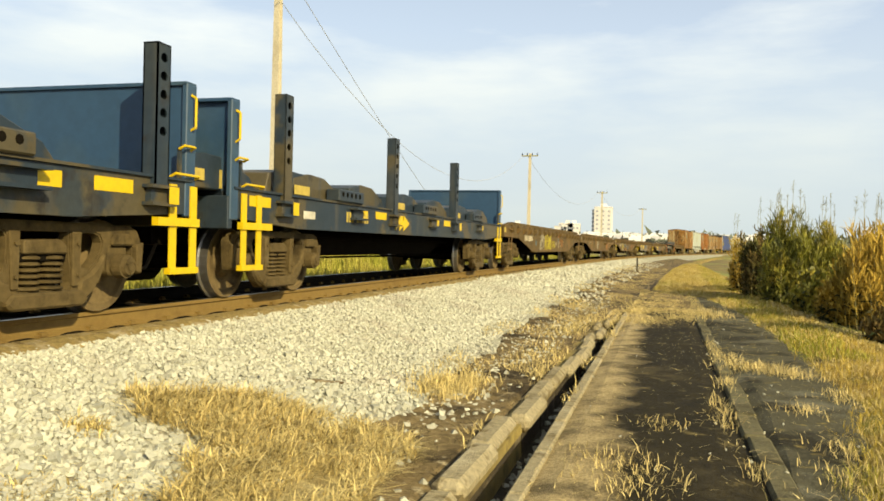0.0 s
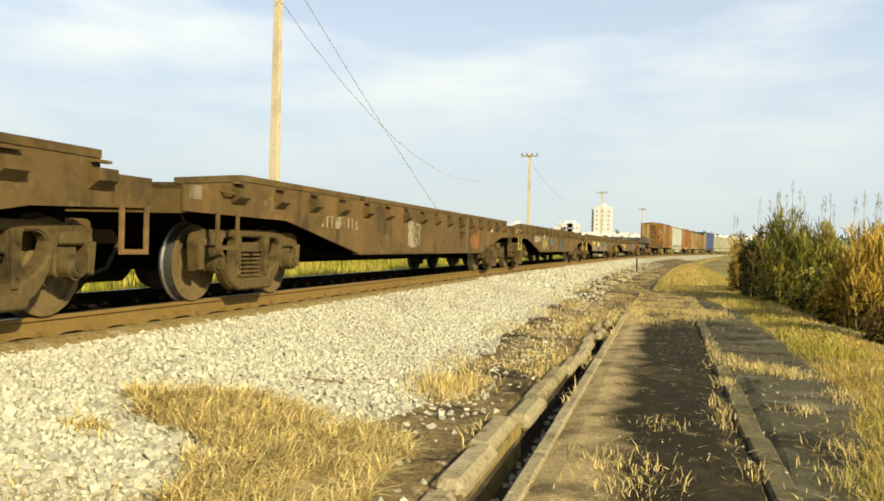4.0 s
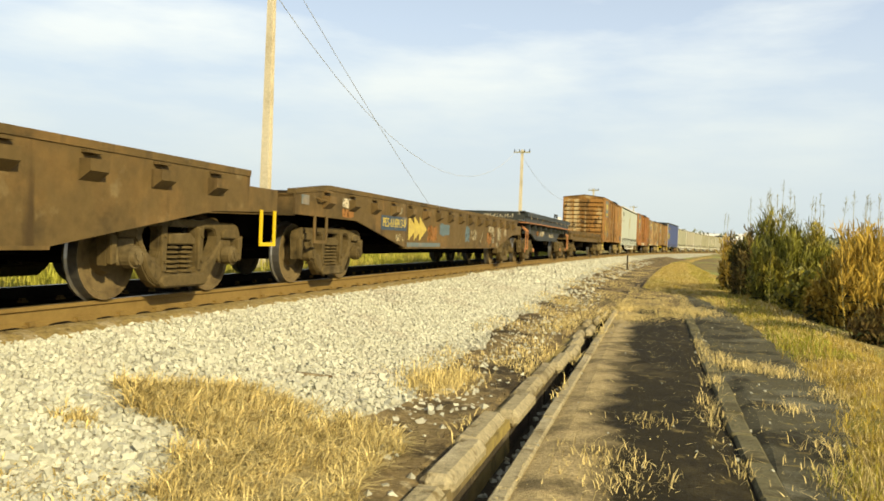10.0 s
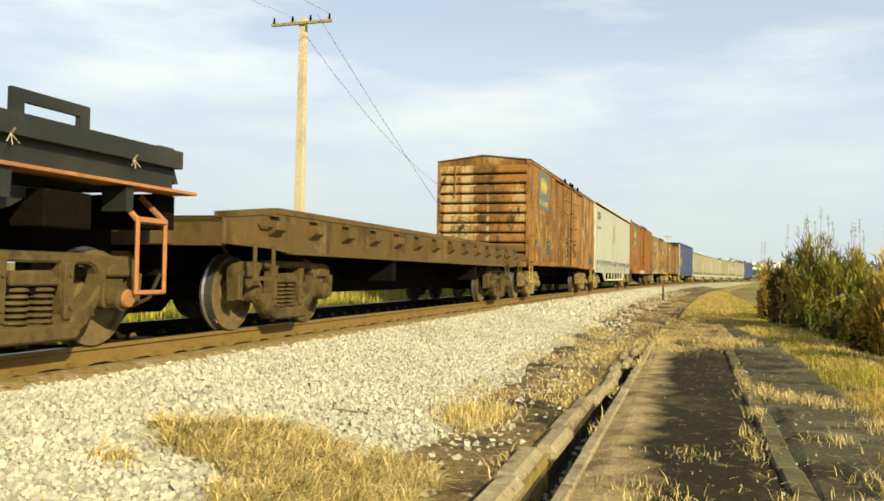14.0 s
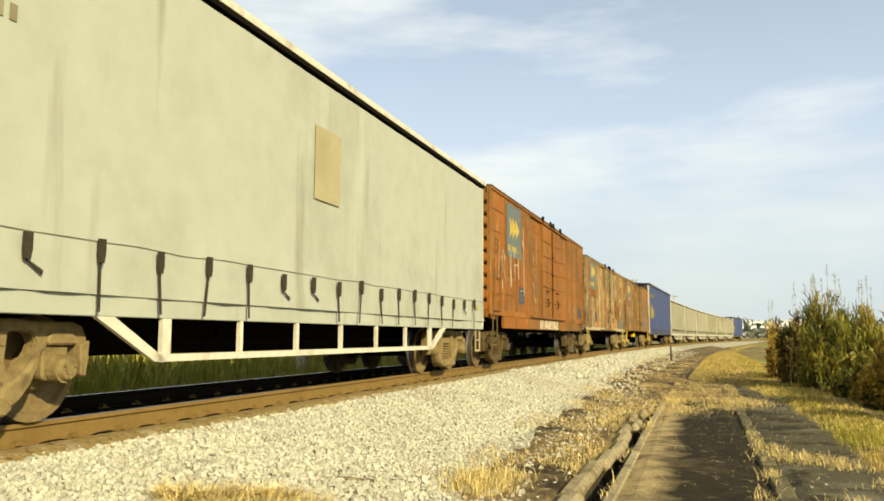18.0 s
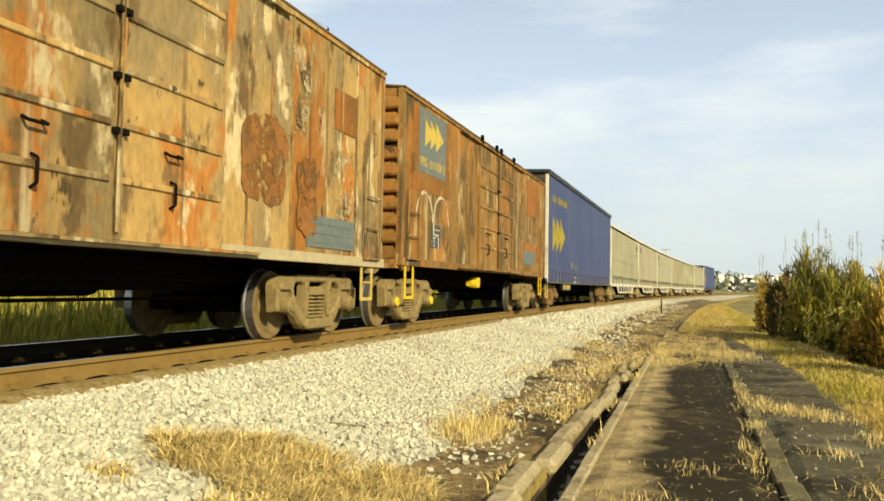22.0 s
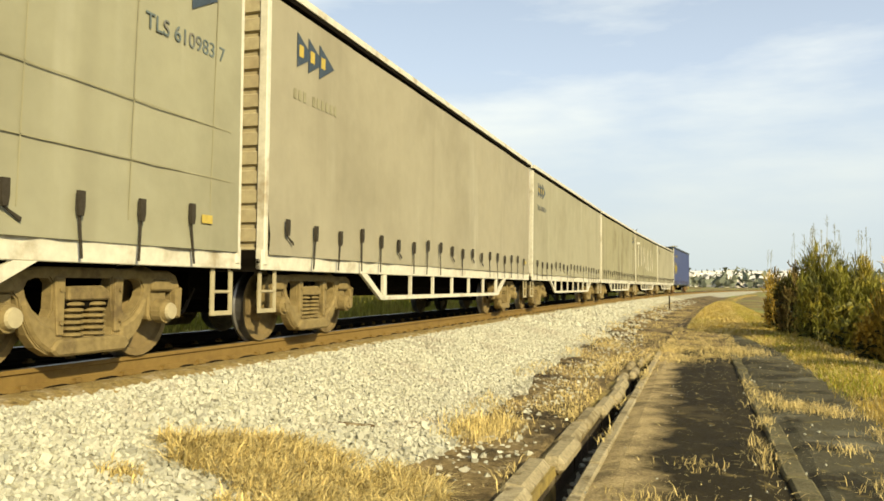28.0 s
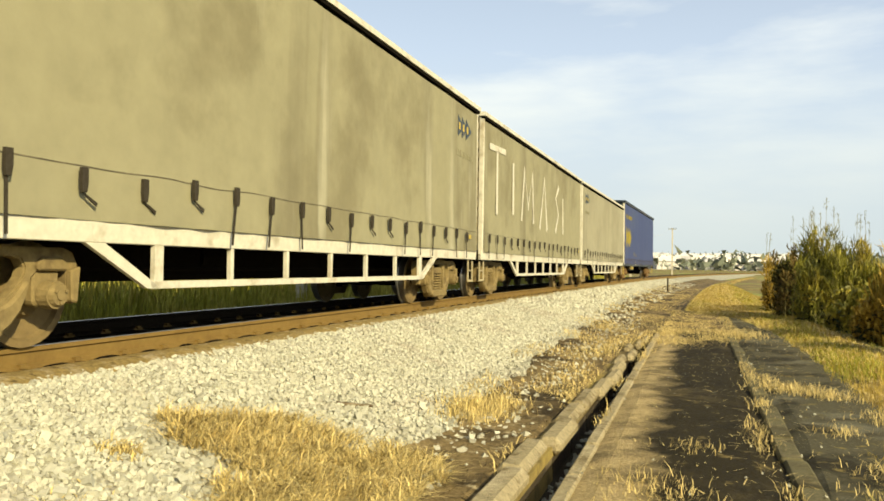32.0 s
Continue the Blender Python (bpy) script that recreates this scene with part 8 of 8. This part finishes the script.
strokes(ob, X, [[(-h + 0.7, 3.4), (-h + 2.2, 3.45)], [(-h + 1.4, 3.4), (-h + 1.4, 1.9)], [(-h + 3.0, 3.3), (-h + 3.05, 2.0)], [(-h + 4.0, 1.9), (-h + 4.3, 3.3), (-h + 4.8, 2.3), (-h + 5.3, 3.3), (-h + 5.5, 1.9)], [(-h + 6.4, 1.8), (-h + 7.0, 3.3), (-h + 7.5, 1.8)], [(-h + 9.4, 3.3), (-h + 8.9, 2.9), (-h + 9.4, 2.4), (-h + 8.9, 1.8)], [(-h + 10.2, 3.0), (-h + 10.3, 1.8)]], 0.16, M_WHITE)
curtain_wagon(21, "dusty beige curtain-sided wagon near the train's end", M_CANVAS, seed=8)
curtain_wagon(22, "faded-blue curtain-sided wagon closing the train", M_BLUECURTAIN, blue=True, seed=9, group="blue curtain-sided wagons")

# ---- motion ----
def travelled(t):
    i = min(max(int(t), 0), 31)
    f = t - i
    return TRAVEL[i][1] * (1 - f) + TRAVEL[i + 1][1] * f


def wagon_pose(mid, half, t):
    y = mid - travelled(t)
    p = Vector((line_x(y - half), y - half, slope_z(y - half)))
    q = Vector((line_x(y + half), y + half, slope_z(y + half)))
    m = (p + q) / 2
    d = q - p
    return pose(m.x, m.y, m.z, math.degrees(math.atan2(d.z, d.y)), 0, -math.degrees(math.atan2(d.x, d.y)))


def motions():
    for ob, mid, half in TRAIN:
        walk(ob, [(t, wagon_pose(mid, half, t)) for t in range(0, 33)])
    mids = {ob.name: mid for ob, mid, half in TRAIN}
    for o, ob in WHEELS:
        # each wheel rolls while its wagon is near enough for the turning to show
        mid = mids[ob.name]
        ts = [k / 15 for k in range(0, 481) if -16 < mid - travelled(k / 15) < 30]
        base = o.matrix_basis.copy()
        s = -1 if abs(o.rotation_euler.z) > 1 else 1
        rows = []
        for t in ts:
            rows.append((t, base @ pose(0, 0, 0, s * math.degrees(travelled(t) / WHEEL_R), 0, 0)))
        if not rows:
            rows = [(0.0, base)]
        if rows[0][0] > 0:
            rows.insert(0, (0.0, rows[0][1]))
        if rows[-1][0] < 32:
            rows.append((32.0, rows[-1][1]))
        walk(o, rows)


motions()
